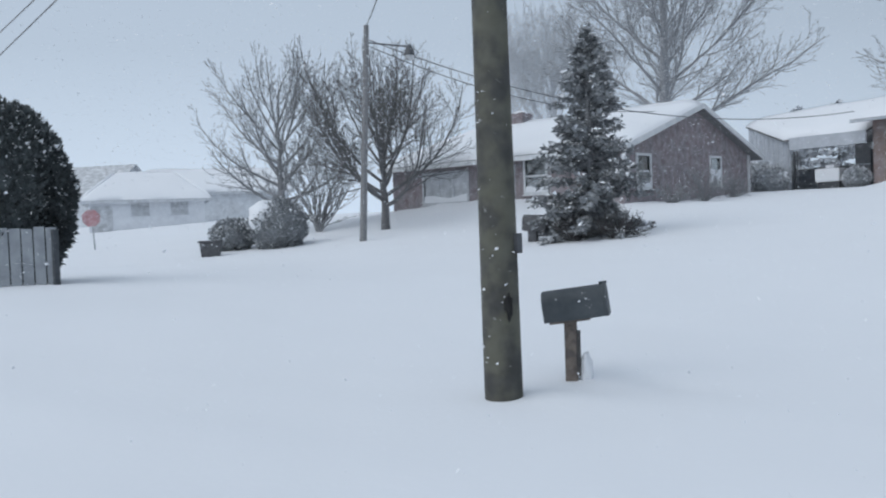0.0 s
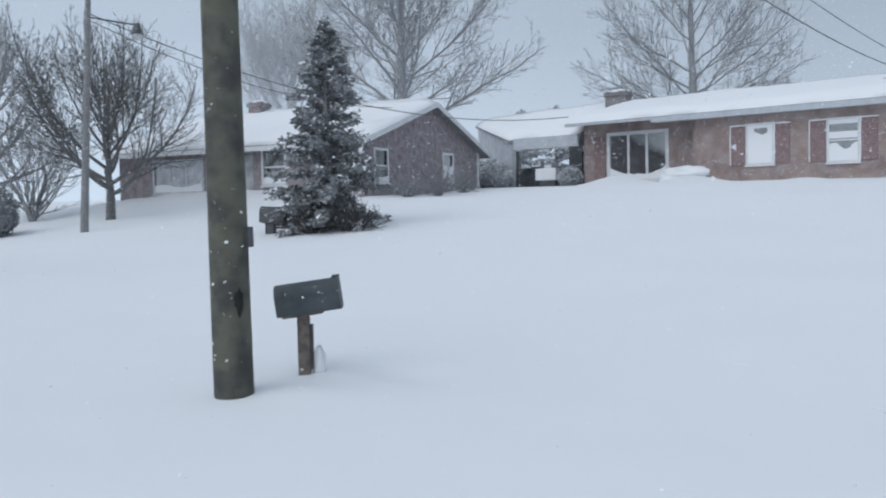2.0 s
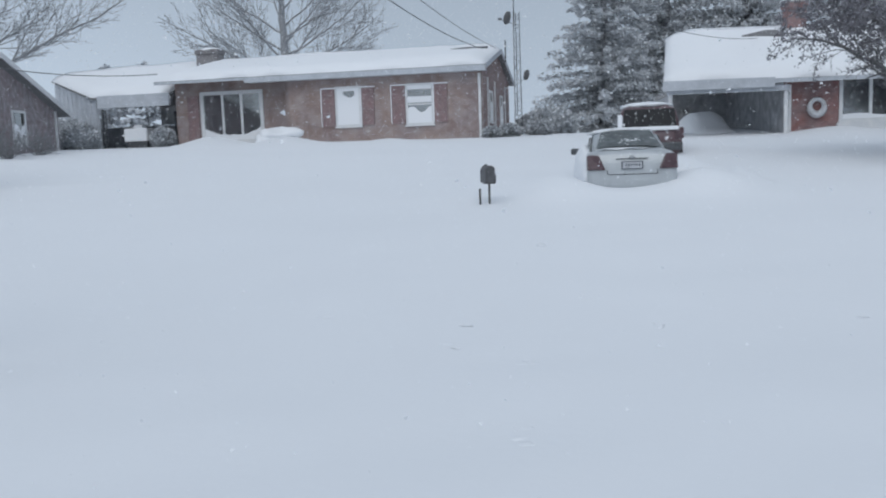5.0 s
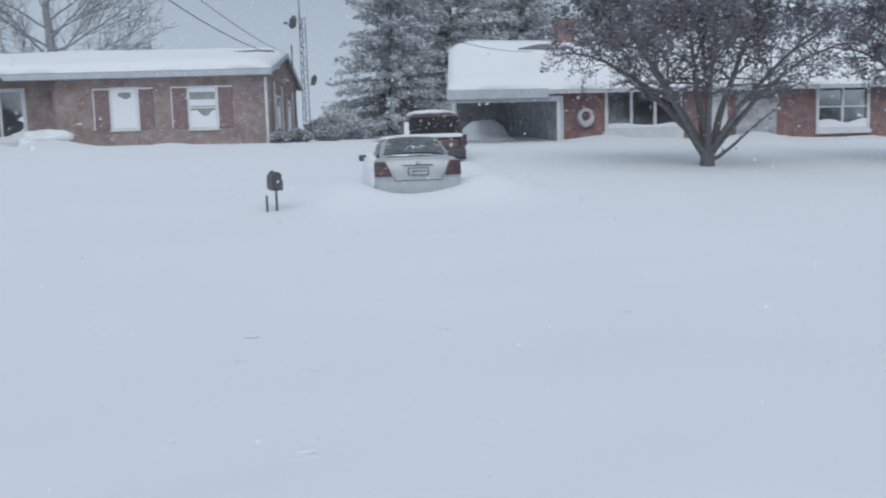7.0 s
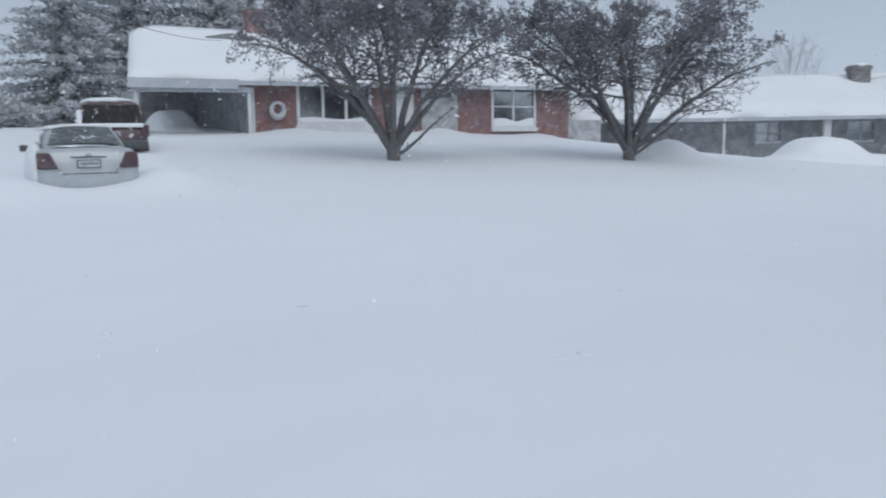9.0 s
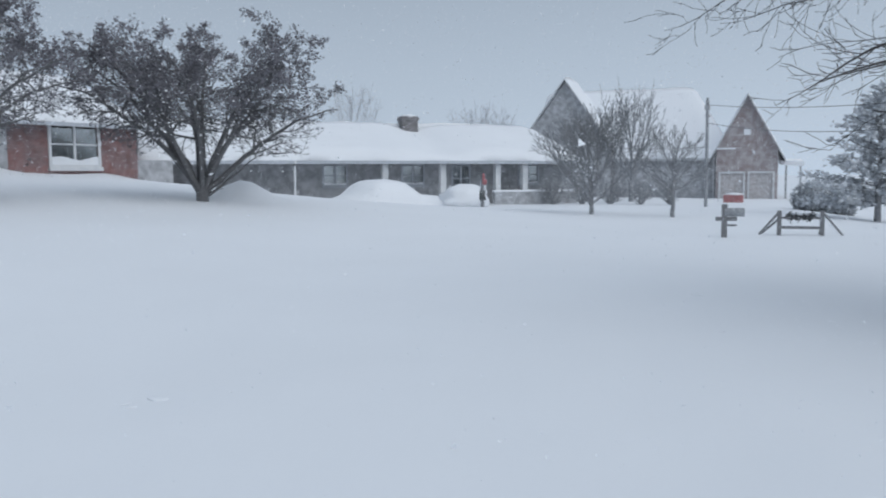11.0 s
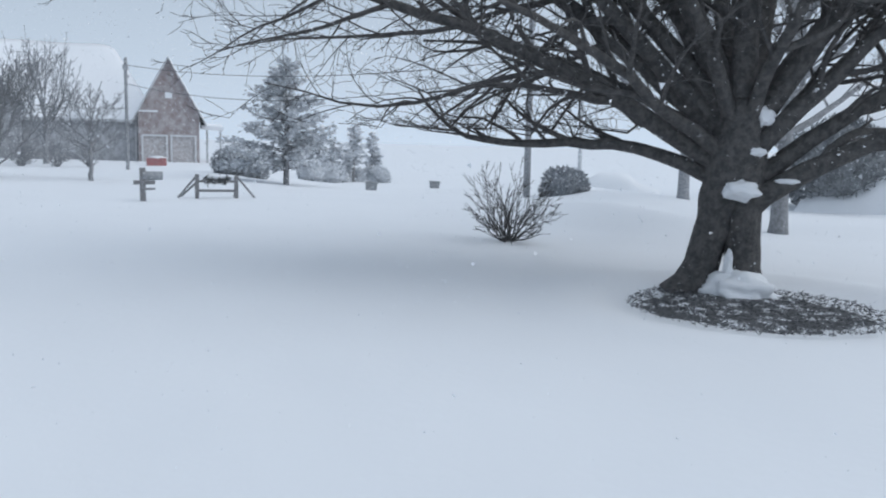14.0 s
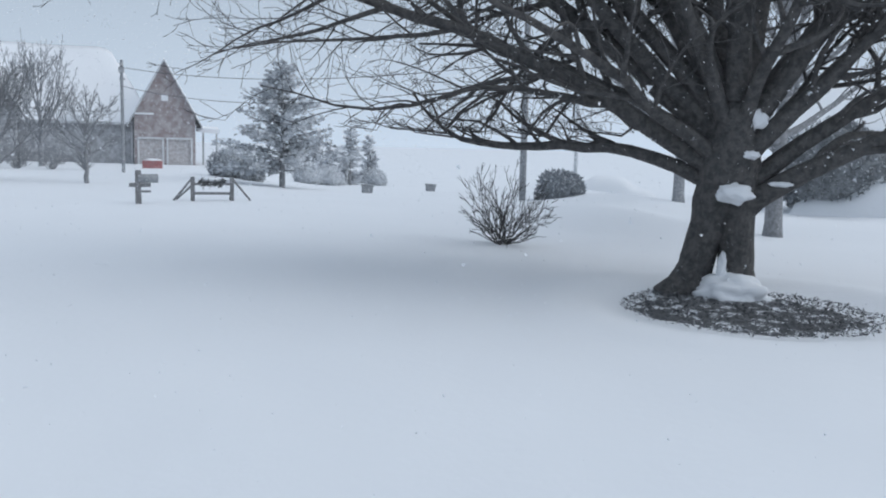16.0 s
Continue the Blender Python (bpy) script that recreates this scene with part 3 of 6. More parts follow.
        g.grow((rng.gauss(0, 0.05), rng.gauss(0, 0.05), 0), (math.cos(a) * lean, math.sin(a) * lean, 1), height * rng.uniform(0.42, 0.6), thick, level)
    v, f = tubes(g.rows, 4)
    array_object("brush", v, f, mat, ob, stuff=True)
    return ob


# ---- house parts ----


def wall(name, x0, x1, z0, z1, openings, y, mat, parent, thick=0.25, along="x", label=""):
    """A wall with openings cut through it; along x at depth y, or along y at that x."""
    xs = sorted({x0, x1, *(v for o in openings for v in o[:2])})
    zs = sorted({z0, z1, *(v for o in openings for v in o[2:])})
    bm = bmesh.new()
    for a, b in zip(xs, xs[1:]):
        for c, d in zip(zs, zs[1:]):
            mx, mz = (a + b) / 2, (c + d) / 2
            if any(o[0] < mx < o[1] and o[2] < mz < o[3] for o in openings):
                continue
            lo, hi = ((a, y, c), (b, y + thick, d)) if along == "x" else ((y, a, c), (y + thick, b, d))
            add_box(bm, lo, hi)
    bmesh.ops.remove_doubles(bm, verts=bm.verts, dist=0.0005)
    return part(name, bm, mat, parent, label)


def gable(name, y0, y1, ym, z0, z1, zp, x, mat, parent, thick=0.25):
    pts = [(y0, z0), (y1, z0), (y1, z1), (ym, zp), (y0, z1)]
    n = len(pts)
    v = [(x, *p) for p in pts] + [(x + thick, *p) for p in pts]
    f = [tuple(range(n))[::-1], tuple(range(n, 2 * n))] + [(i, (i + 1) % n, n + (i + 1) % n, n + i) for i in range(n)]
    return mesh_object(name, v, f, mat, parent)


def slab(name, corners, thick, mat, parent, label=""):
    """A flat sheet through four corners with a thickness downwards."""
    v = [tuple(c) for c in corners] + [(c[0], c[1], c[2] - thick) for c in corners]
    f = [(0, 1, 2, 3), (7, 6, 5, 4), (0, 4, 5, 1), (1, 5, 6, 2), (2, 6, 7, 3), (3, 7, 4, 0)]
    return mesh_object(name, v, f, mat, parent, label)


def snow_sheet(name, corners, thick, parent, seed=0, nx=60, ny=12, label="thick rounded blanket of snow", hollow=None):
    """Snow lying on a sloping rectangle: corners eave left, eave right, ridge right, ridge left."""
    a, b, c, d = (np.array(p, float) for p in corners)
    v, f = [], []
    for j in range(ny + 1):
        for i in range(nx + 1):
            u, w = i / nx, j / ny
            p = (a * (1 - u) + b * u) * (1 - w) + (d * (1 - u) + c * u) * w
            edge = min(1, min(u, 1 - u) * nx * 0.3) ** 0.5 * min(1, w * ny * 0.55) ** 0.5
            h = thick * edge * (1 + 0.25 * noise.noise(Vector((p[0] * 0.35, p[1] * 0.5, seed))) + 0.08 * noise.noise(Vector((p[0] * 1.3, p[1] * 1.3, seed + 4))))
            if hollow:
                hx, hw, depth = hollow
                h *= 1 - depth * math.exp(-((p[0] - hx) / hw) ** 2)
            lip = 0.06 * noise.noise(Vector((p[0] * 0.6, seed, 2))) if j == 0 else 0
            v.append((p[0], p[1] + lip, p[2] + 0.01 + max(0.0, h)))
    m = len(v)
    for j in range(ny + 1):
        for i in range(nx + 1):
            u, w = i / nx, j / ny
            p = (a * (1 - u) + b * u) * (1 - w) + (d * (1 - u) + c * u) * w
            v.append((p[0], p[1], p[2] + 0.004))
    row = nx + 1
    for j in range(ny):
        for i in range(nx):
            k = j * row + i
            f += [(k, k + 1, k + row + 1, k + row), (m + k, m + k + row, m + k + row + 1, m + k + 1)]
    rim = [i for i in range(nx)], [ny * row + i for i in range(nx)]
    f += [(i, m + i, m + i + 1, i + 1) for i in rim[0]] + [(i + 1, m + i + 1, m + i, i) for i in rim[1]]
    f += [(j * row, (j + 1) * row, m + (j + 1) * row, m + j * row) for j in range(ny)]
    f += [(j * row + nx, m + j * row + nx, m + (j + 1) * row + nx, (j + 1) * row + nx) for j in range(ny)]
    return mesh_object(name, v, f, M["roof_snow"], parent, label, smooth=True)


def window(parent, x0, x1, z0, z1, y, bars=1, rails=1, snow=0.0, mat=None, fr=0.09, seed=0, along="x", glass=None):
    """A window with frame, sash bars, panes and snow caked on it; y is the wall's outer face."""
    mat = mat or M["trim"]

    def span(a, b, c, d, o0, o1):
        return ((a, y + o0, c), (b, y + o1, d)) if along == "x" else ((y - o1, a, c), (y - o0, b, d))

    # one ring: outer and inner rectangle, front and back
    ring = []
    for o in (-0.05, 0.06):
        for a, b, c, d in ((x0 - fr, x1 + fr, z0 - fr, z1 + fr), (x0, x1, z0, z1)):
            for x, z in ((a, c), (b, c), (b, d), (a, d)):
                ring.append((x, y + o, z) if along == "x" else (y - o, x, z))
    faces = []
    for i in range(4):
        j = (i + 1) % 4
        faces += [(i, j, 4 + j, 4 + i), (8 + i, 12 + i, 12 + j, 8 + j), (i, 8 + i, 8 + j, j), (4 + i, 4 + j, 12 + j, 12 + i)]
    frame_ob = mesh_object("window", ring, faces, mat, parent, "white painted window frame")
    boxes("window_sill", [span(x0 - fr - 0.04, x1 + fr + 0.04, z0 - fr - 0.05, z0 - fr - 0.002, -0.11, 0.0)], mat, frame_ob)
    bits = []
    for k in range(1, bars):
        x = x0 + (x1 - x0) * k / bars
        bits.append(span(x - min(0.05, fr * 0.6), x + min(0.05, fr * 0.6), z0, z1, -0.01, 0.07))
    for k in range(1, rails + 1):
        z = z0 + (z1 - z0) * k / (rails + 1)
        bits.append(span(x0, x1, z - 0.03, z + 0.03, 0.0, 0.06))
    for bit in bits:
        boxes("glazing_bar", [bit], mat, frame_ob)
    for k in range(bars):
        a, b = x0 + (x1 - x0) * k / bars, x0 + (x1 - x0) * (k + 1) / bars
        pane = boxes("pane", [span(a, b, z0, z1, 0.035, 0.042)], glass or M["glass"], frame_ob)
        pane.visible_shadow = False
    if snow:
        rng = random.Random(seed)
        n = 14
        top = [z0 + (z1 - z0) * min(1.0, snow * (1 + 0.35 * math.sin(i * 0.55 + rng.uniform(0, 0.5)) * (1 - snow))) for i in range(n + 1)]
        if bars > 2 and fr > 0.15:
            top = [z0 + (z1 - z0) * (0.10 + 0.16 * abs(2 * i / n - 1) ** 3 + rng.uniform(0, 0.03)) for i in range(n + 1)]
        v = []
        for o in (-0.03, 0.03):
            for i in range(n + 1):
                x = x0 + (x1 - x0) * i / n
                for z in (z0, top[i]):
                    v.append((x, y + o * (1 if z == z0 else 0.5), z) if along == "x" else (y - o, x, z))
        m = 2 * (n + 1)
        f = []
        for i in range(n):
            k = 2 * i
            f += [(k, k + 2, k + 3, k + 1), (m + k, m + k + 1, m + k + 3, m + k + 2), (k + 1, k + 3, m + k + 3, m + k + 1), (k, m + k, m + k + 2, k + 2)]
        mesh_object("snow_crust", v, f, M["roof_snow"], frame_ob, "wind-packed snow on the glass")
    return frame_ob


def shutter(parent, x0, x1, z0, z1, y):
    s = boxes("shutter", [((x0, y - 0.05, z0), (x1, y - 0.003, z1))], M["shutter"], parent, "dull red wooden shutter")
    boxes("snow_rim", [((x0 - 0.03, y - 0.075, z1), (x1 + 0.03, y - 0.004, z1 + 0.05)), ((x0 - 0.04, y - 0.07, z0), (x0 - 0.004, y - 0.004, z1))], M["roof_snow"], s, "rim of blown snow")
    return s


def downspout(parent, x, y, z0, z1, mat=None):
    bm = bmesh.new()
    add_box(bm, (x - 0.05, y - 0.11, z0), (x + 0.05, y - 0.01, z1 - 0.25))
    add_box(bm, (x - 0.05, y - 0.30, z1 - 0.13), (x + 0.05, y - 0.01, z1 - 0.03), turn=Matrix.Rotation(0.35, 4, "X"))
    return part("downspout", bm, mat or M["trim"], parent, "white metal downspout")


def chimney(parent, x0, x1, y0, y1, z0, z1, mat, cap=0.12):
    c = boxes("chimney", [((x0, y0, z0), (x1, y1, z1)), ((x0 - 0.06, y0 - 0.06, z1 - 0.22), (x1 + 0.06, y1 + 0.06, z1 - 0.06))], mat, parent, "brick chimney")
    lump("snow_cap", ((x1 - x0) / 2 + 0.05, (y1 - y0) / 2 + 0.05, cap), M["roof_snow"], c, x0, at=((x0 + x1) / 2, (y0 + y1) / 2, z1), sub=2)
    return c


# ---- cars ----


def loft(sections, mat, name, parent, label="", cap=True):
    """A skin over closed rings with equal corner counts."""
    n = len(sections[0])
    v = [p for s in sections for p in s]
    f = []
    for k in range(len(sections) - 1):
        for i in range(n):
            a, b = k * n + i, k * n + (i + 1) % n
            f.append((a, b, b + n, a + n))
    if cap:
        f += [tuple(range(n))[::-1], tuple(range((len(sections) - 1) * n, len(sections) * n))]
    return mesh_object(name, v, f, mat, parent, label, smooth=True)


def hull(y, w, zb, zt, crown=0.05, k=7):
    """A rounded cross-section of a car at length y."""
    pts = [(-w * 0.90, y, zb), (-w, y, zb + (zt - zb) * 0.25), (-w * 0.995, y, zb + (zt - zb) * 0.62), (-w * 0.94, y, zt - 0.05)]
    top = [(-w * 0.94 + 2 * w * 0.94 * i / (k + 1), y, zt + crown * (1 - (2 * i / (k + 1) - 1) ** 2)) for i in range(1, k + 1)]
    return pts + top + [(-x, yy, z) for x, yy, z in pts[::-1]]


def wheels(car, w, y_front, y_back, r):
    for x, y in ((-w, y_back), (w, y_back), (-w, y_front), (w, y_front)):
        v, f = tubes([[x - 0.1, y, r, x + 0.1, y, r, r, r]], 20)
        wh = mesh_object("wheel", v, [*f.tolist(), list(range(20))[::-1], list(range(20, 40))], M["rubber"], car)
        v, f = tubes([[x - 0.11, y, r, x + 0.11, y, r, r * 0.62, r * 0.62]], 16)
        mesh_object("rim", v, [*f.tolist(), list(range(16))[::-1], list(range(16, 32))], M["steel"], wh)


def sedan(label, at, heading, paint, w=0.88, snow=0.07):
    """A saloon car, tail at -y, standing on its wheels at z 0."""
    car = thing("car", label, "car", at, heading)
    body = loft([hull(-2.36, w * 0.80, 0.42, 0.80, 0.02), hull(-2.32, w * 0.93, 0.34, 0.95, 0.025), hull(-2.24, w * 0.97, 0.30, 1.03, 0.03), hull(-1.75, w, 0.26, 1.08, 0.03),
                 hull(-1.2, w, 0.26, 1.05, 0.02), hull(0.9, w, 0.26, 0.98, 0.02), hull(1.7, w * 0.98, 0.26, 0.90, 0.03), hull(2.25, w * 0.9, 0.30, 0.76, 0.02), hull(2.4, w * 0.7, 0.38, 0.6, 0.01)],
                paint, "body", car, "silver saloon bodywork")
    cabin = loft([hull(-1.72, w * 0.80, 1.02, 1.09, 0.01), hull(-1.25, w * 0.80, 1.0, 1.28, 0.03), hull(-0.85, w * 0.765, 1.0, 1.42, 0.035), hull(-0.2, w * 0.75, 1.0, 1.46, 0.04),
                  hull(0.35, w * 0.755, 1.0, 1.43, 0.04), hull(1.05, w * 0.83, 0.95, 1.02, 0.02)], paint, "roof", car)
    glass = [(-0.64, -1.70, 1.09), (0.64, -1.70, 1.09), (0.50, -0.93, 1.42), (-0.50, -0.93, 1.42)]
    n = (0.0, -0.045, 0.03)
    rear = []
    for j in range(9):
        for i in range(13):
            u, t = i / 12, j / 8
            p = [(glass[0][k] * (1 - u) + glass[1][k] * u) * (1 - t) + (glass[3][k] * (1 - u) + glass[2][k] * u) * t + n[k] for k in range(3)]
            p[2] += 0.035 * (1 - (2 * u - 1) ** 2)
            p[1] -= 0.03 * (1 - (2 * u - 1) ** 2)
            rear.append(p)
    mesh_object("rear_window", rear, [(j * 13 + i, j * 13 + i + 1, j * 13 + i + 14, j * 13 + i + 13) for j in range(8) for i in range(12)], M["car_glass"], car, "sloping rear window streaked with snow", smooth=True)
    for s in (-1, 1):
        mesh_object("side_window", [(s * w * 0.815, -1.2, 1.08), (s * w * 0.835, 0.8, 1.04), (s * w * 0.775, 0.3, 1.36), (s * w * 0.775, -0.8, 1.36)], [(0, 1, 2, 3)], M["car_glass"], car)
        bm = bmesh.new()
        add_box(bm, (min(s * 0.50, s * 0.85), -2.43, 0.70), (max(s * 0.50, s * 0.85), -2.12, 0.99), 0.03)
        for v in bm.verts:
            lift = (v.co.z - 0.70) / 0.29
            if abs(v.co.x) < 0.66:
                v.co.x += s * 0.13 * lift
            v.co.y += 0.06 * lift + (0.05 if abs(v.co.x) > 0.74 else 0)
        part("tail_lamp", bm, M["lamp_red"], car, "dark red tail lamp")
        bm = bmesh.new()
        add_box(bm, (min(s * 0.90, s * 1.08), 0.45, 1.0), (max(s * 0.90, s * 1.08), 0.62, 1.14), 0.04)
        part("mirror", bm, M["steel_dark"], car)
    boxes("boot_seam", [((-0.46, -2.372, 0.605), (0.46, -2.335, 0.617)), ((-0.30, -2.368, 0.905), (0.30, -2.335, 0.915)), ((-0.475, -2.37, 0.61), (-0.463, -2.33, 0.70)), ((0.463, -2.37, 0.61), (0.475, -2.33, 0.70))], M["steel_dark"], car)
    bm = bmesh.new()
    add_box(bm, (-w * 0.95, -2.41, 0.34), (w * 0.95, -2.22, 0.60), 0.06)
    for v in bm.verts:
        v.co.y += 0.14 * (abs(v.co.x) / w) ** 3
    part("bumper", bm, paint, car, "silver bumper")
    plate = boxes("number_plate", [((-0.2, -2.40, 0.71), (0.2, -2.355, 0.86))], M["plate_bar"], car, "dark framed number plate")
    boxes("plate_face", [((-0.18, -2.408, 0.725), (0.18, -2.40, 0.845))], M["plate"], plate)
    boxes("plain_bar", [((-0.13 + 0.05 * i, -2.413, 0.768), (-0.105 + 0.05 * i, -2.408, 0.805)) for i in range(6)], M["plate_bar"], plate)
    lump("badge", (0.05, 0.012, 0.05), M["steel"], car, 1, at=(0, -2.335, 0.93), sub=2, rough=0)
    lump("roof_snow", (0.68, 0.95, 0.10), M["roof_snow"], car, 3, "snow on the roof", at=(-0.06, -0.05, 1.45), rough=0.25)
    lump("side_snow", (0.20, 1.9, 0.55), M["roof_snow"], car, 8, "snow packed against the flank", at=(-0.82, -0.35, 0.66), rough=0.15)
    lump("boot_snow", (0.50, 0.16, 0.022), M["roof_snow"], car, 6, "snow on the boot", at=(-0.12, -1.95, 1.10), rough=0.4)
    wheels(car, w * 0.9, 1.45, -1.4, 0.31)
    return car


def suv(label, at, heading, paint, w=0.92):
    car = thing("sport_utility_car", label, "car", at, heading)
    loft([hull(-2.30, w * 0.9, 0.50, 0.95, 0.01), hull(-2.24, w * 0.97, 0.42, 1.08, 0.02), hull(-1.5, w, 0.36, 1.10, 0.02), hull(1.0, w, 0.36, 1.06, 0.02), hull(1.9, w * 0.96, 0.40, 0.98, 0.03), hull(2.3, w * 0.85, 0.5, 0.8, 0.01)],
         paint, "body", car, "dark maroon lower body")
    loft([hull(-2.22, w * 0.90, 1.04, 1.12, 0.01), hull(-2.08, w * 0.86, 1.0, 1.62, 0.03), hull(-1.7, w * 0.82, 1.0, 1.74, 0.03), hull(0.2, w * 0.8, 1.0, 1.74, 0.03), hull(1.1, w * 0.86, 1.0, 1.10, 0.02)],
         paint, "cabin", car)
    mesh_object("rear_window", [(-0.74, -2.245, 1.14), (0.76, -2.245, 1.14), (0.70, -2.11, 1.64), (-0.68, -2.11, 1.64)], [(0, 1, 2, 3)], M["tinted_glass"], car, "dark rear window")
    for s in (-1, 1):
        mesh_object("side_window", [(s * w * 0.885, -1.9, 1.14), (s * w * 0.895, 0.7, 1.12), (s * w * 0.835, 0.1, 1.62), (s * w * 0.835, -1.75, 1.62)], [(0, 1, 2, 3)], M["car_glass"], car)
        bm = bmesh.new()
        add_box(bm, (min(s * 0.70, s * 0.93), -2.34, 0.78), (max(s * 0.70, s * 0.93), -2.16, 1.10), 0.03)
        part("tail_lamp", bm, M["lamp_red"], car, "red tail lamp")
    bm = bmesh.new()
    add_box(bm, (-w * 0.97, -2.42, 0.46), (w * 0.97, -2.25, 0.70), 0.05)
    part("bumper", bm, M["steel_dark"], car)
    boxes("number_plate", [((-0.2, -2.33, 0.80), (0.2, -2.29, 0.93))], M["plate"], car)
    lump("roof_snow", (0.74, 1.35, 0.13), M["roof_snow"], car, 13, "snow on the roof", at=(0, -0.7, 1.76))
    bm = bmesh.new()
    add_box(bm, (-0.86, -2.42, 1.03), (0.80, -2.22, 1.14), 0.04)
    add_box(bm, (-0.86, -2.24, 1.08), (-0.72, -2.06, 1.50), 0.05)
    part("ledge_snow", bm, M["roof_snow"], car, "band of snow under the rear window")
    wheels(car, w * 0.92, 1.5, -1.45, 0.36)
    return car


def buried_car(label, at, heading, size=(0.95, 2.3, 1.2), seed=1):
    """A car wholly under snow: only its soft shape, with a strip of bumper."""
    car = thing("buried_car", label, "car", at, heading)
    sx, sy, h = size
    v, f, nx, ny = [], [], 18, 40
    for j in range(ny + 1):
        for i in range(nx + 1):
            u, t = 2 * i / nx - 1, 2 * j / ny - 1
            prof = 0.52 + 0.48 * math.exp(-((t + 0.12) / 0.42) ** 4)
            edge = max(0.0, (1 - abs(u) ** 3.2)) ** 0.5 * max(0.0, (1 - abs(t) ** 5)) ** 0.5
            z = h * prof * edge * (1 + 0.06 * noise.noise(Vector((u * 2, t * 3, seed))))
            v.append((u * sx * 1.12, t * sy * 1.08, z - 0.08))
    for j in range(ny):
        for i in range(nx):
            k = j * (nx + 1) + i
            f.append((k, k + 1, k + nx + 2, k + nx + 1))
    n = len(v)
    v += [(-sx, -sy, -0.1), (sx, -sy, -0.1), (sx, sy, -0.1), (-sx, sy, -0.1)]
    f.append((n + 3, n + 2, n + 1, n))
    mesh_object("snow_shell", v, f, M["roof_snow"], car, "smooth thick snow", smooth=True)
    return car

# ---- ground ----
rings = [0.0] + [0.6 * 1.02 ** i for i in range(200)] + [31.5 * 1.045 ** i for i in range(1, 96)]
spokes = 480
gv, gf = [(0, 0, ground_z(0, 0))], []
for r in rings[1:]:
    for i in range(spokes):
        a = 2 * math.pi * i / spokes
        x, y = r * math.sin(a), r * math.cos(a)
        z = ground_z(x, y) * (1 - step(r, 200, 900))
        if r > 1.5:
            z += 0.045 * min(1, r / 14) * noise.noise(Vector((x * 0.16, y * 0.3, 0))) + 0.012 * noise.noise(Vector((x * 0.9, y * 1.4, 5)))
        gv.append((x, y, z))
gf = [(0, 1 + (i + 1) % spokes, 1 + i) for i in range(spokes)]
ground_tris = gf
ground_quads = []
for k in range(len(rings) - 2):
    o = 1 + k * spokes
    ground_quads += [(o + i, o + (i + 1) % spokes, o + spokes + (i + 1) % spokes, o + spokes + i) for i in range(spokes)]
ground = mesh_object("ground", gv, ground_tris + ground_quads, M["snow"], smooth=True)
tagged(ground, "deep smooth wind-drifted snow over road and lawns", "snow", kind="structure")


# ---- the near pole, letter box and cables ----


def near_pole():
    x, y = bearing(37.45, 7.62)
    p = thing("utility_pole", "tall weathered grey-brown wooden utility pole in snow", "pole", (x, y, ground_z(x, y)))
    v, f, sides, n = [], [], 28, 60
    for j in range(n + 1):
        t = j / n
        z = -0.1 + 9.7 * t
        r = 0.167 - 0.04 * t
        for i in range(sides):
            a = 2 * math.pi * i / sides
            k = 1 + 0.025 * noise.noise(Vector((math.cos(a) * 5, math.sin(a) * 5, z * 0.5))) - (0.02 if i % 9 == 0 else 0)
            v.append((r * k * math.cos(a) - 0.12 * t + 0.015 * math.sin(t * 3), r * k * math.sin(a) + 0.06 * t, z))
    f = [(j * sides + i, j * sides + (i + 1) % sides, (j + 1) * sides + (i + 1) % sides, (j + 1) * sides + i) for j in range(n) for i in range(sides)]
    f.append(tuple(range(n * sides, (n + 1) * sides)))
    mesh_object("shaft", v, f, M["pole"], p, smooth=True)
    lump("knot", (0.035, 0.03, 0.09), M["dark"], p, 2, "dark rotten knot", at=(0.135, -0.075, 0.80), sub=3, rough=0.7)
    boxes("bracket", [((0.145, 0.02, 1.25), (0.185, 0.09, 1.42))], M["steel_dark"], p)
    for k, (dx, z) in enumerate(((0.05, 0.32), (-0.06, 0.95), (0.08, 1.3), (-0.1, 0.45))):
        lump("snow_spot", (0.018, 0.008, 0.013), M["roof_snow"], p, k, at=(dx, -0.156 + dx * dx * 3, z), sub=2, rough=0.8)
    boxes("crossarm", [((-1.3, -0.06, 9.0), (0.9, 0.06, 9.12))], M["pole"], p)
    return p


near_pole()


def letter_box(label, x, y, turn, tilt, post_h, size, mat, post_mat, z=None, pw=0.055):
    """A steel letter box with a domed top on a timber post: length along local x."""
    z = ground_z(x, y) if z is None else z
    m = thing("mailbox", label, "mailbox", (x, y, z), turn)
    L, W, H = size
    boxes("post", [((-pw, -pw * 0.9, -0.1), (pw, pw * 0.9, post_h))], post_mat, m, "square weathered timber post", bevel=pw * 0.1)
    if pw > 0.04:
        boxes("side_board", [((0.056, -0.02, 0.05), (0.086, 0.035, post_h * 0.8))], M["post_dark"], m)
    bm = bmesh.new()
    n = 14
    ring = [(-W / 2, 0), (W / 2, 0), (W / 2, H * 0.58)] + [(W / 2 * math.cos(math.pi * i / n), H * 0.58 + H * 0.42 * math.sin(math.pi * i / n)) for i in range(1, n)] + [(-W / 2, H * 0.58)]
    rows_ = []
    for xx, k in ((-L / 2, 0.97), (-L / 2 + 0.012, 1.0), (L / 2 - 0.03, 1.0), (L / 2 - 0.028, 1.035), (L / 2, 1.035)):
        rows_.append([bm.verts.new((xx, a * k, c * k)) for a, c in ring])
    for a, b in zip(rows_, rows_[1:]):
        for i in range(len(ring)):
            bm.faces.new((a[i], a[(i + 1) % len(ring)], b[(i + 1) % len(ring)], b[i]))
    bm.faces.new(rows_[0][::-1])
    bm.faces.new(rows_[-1])
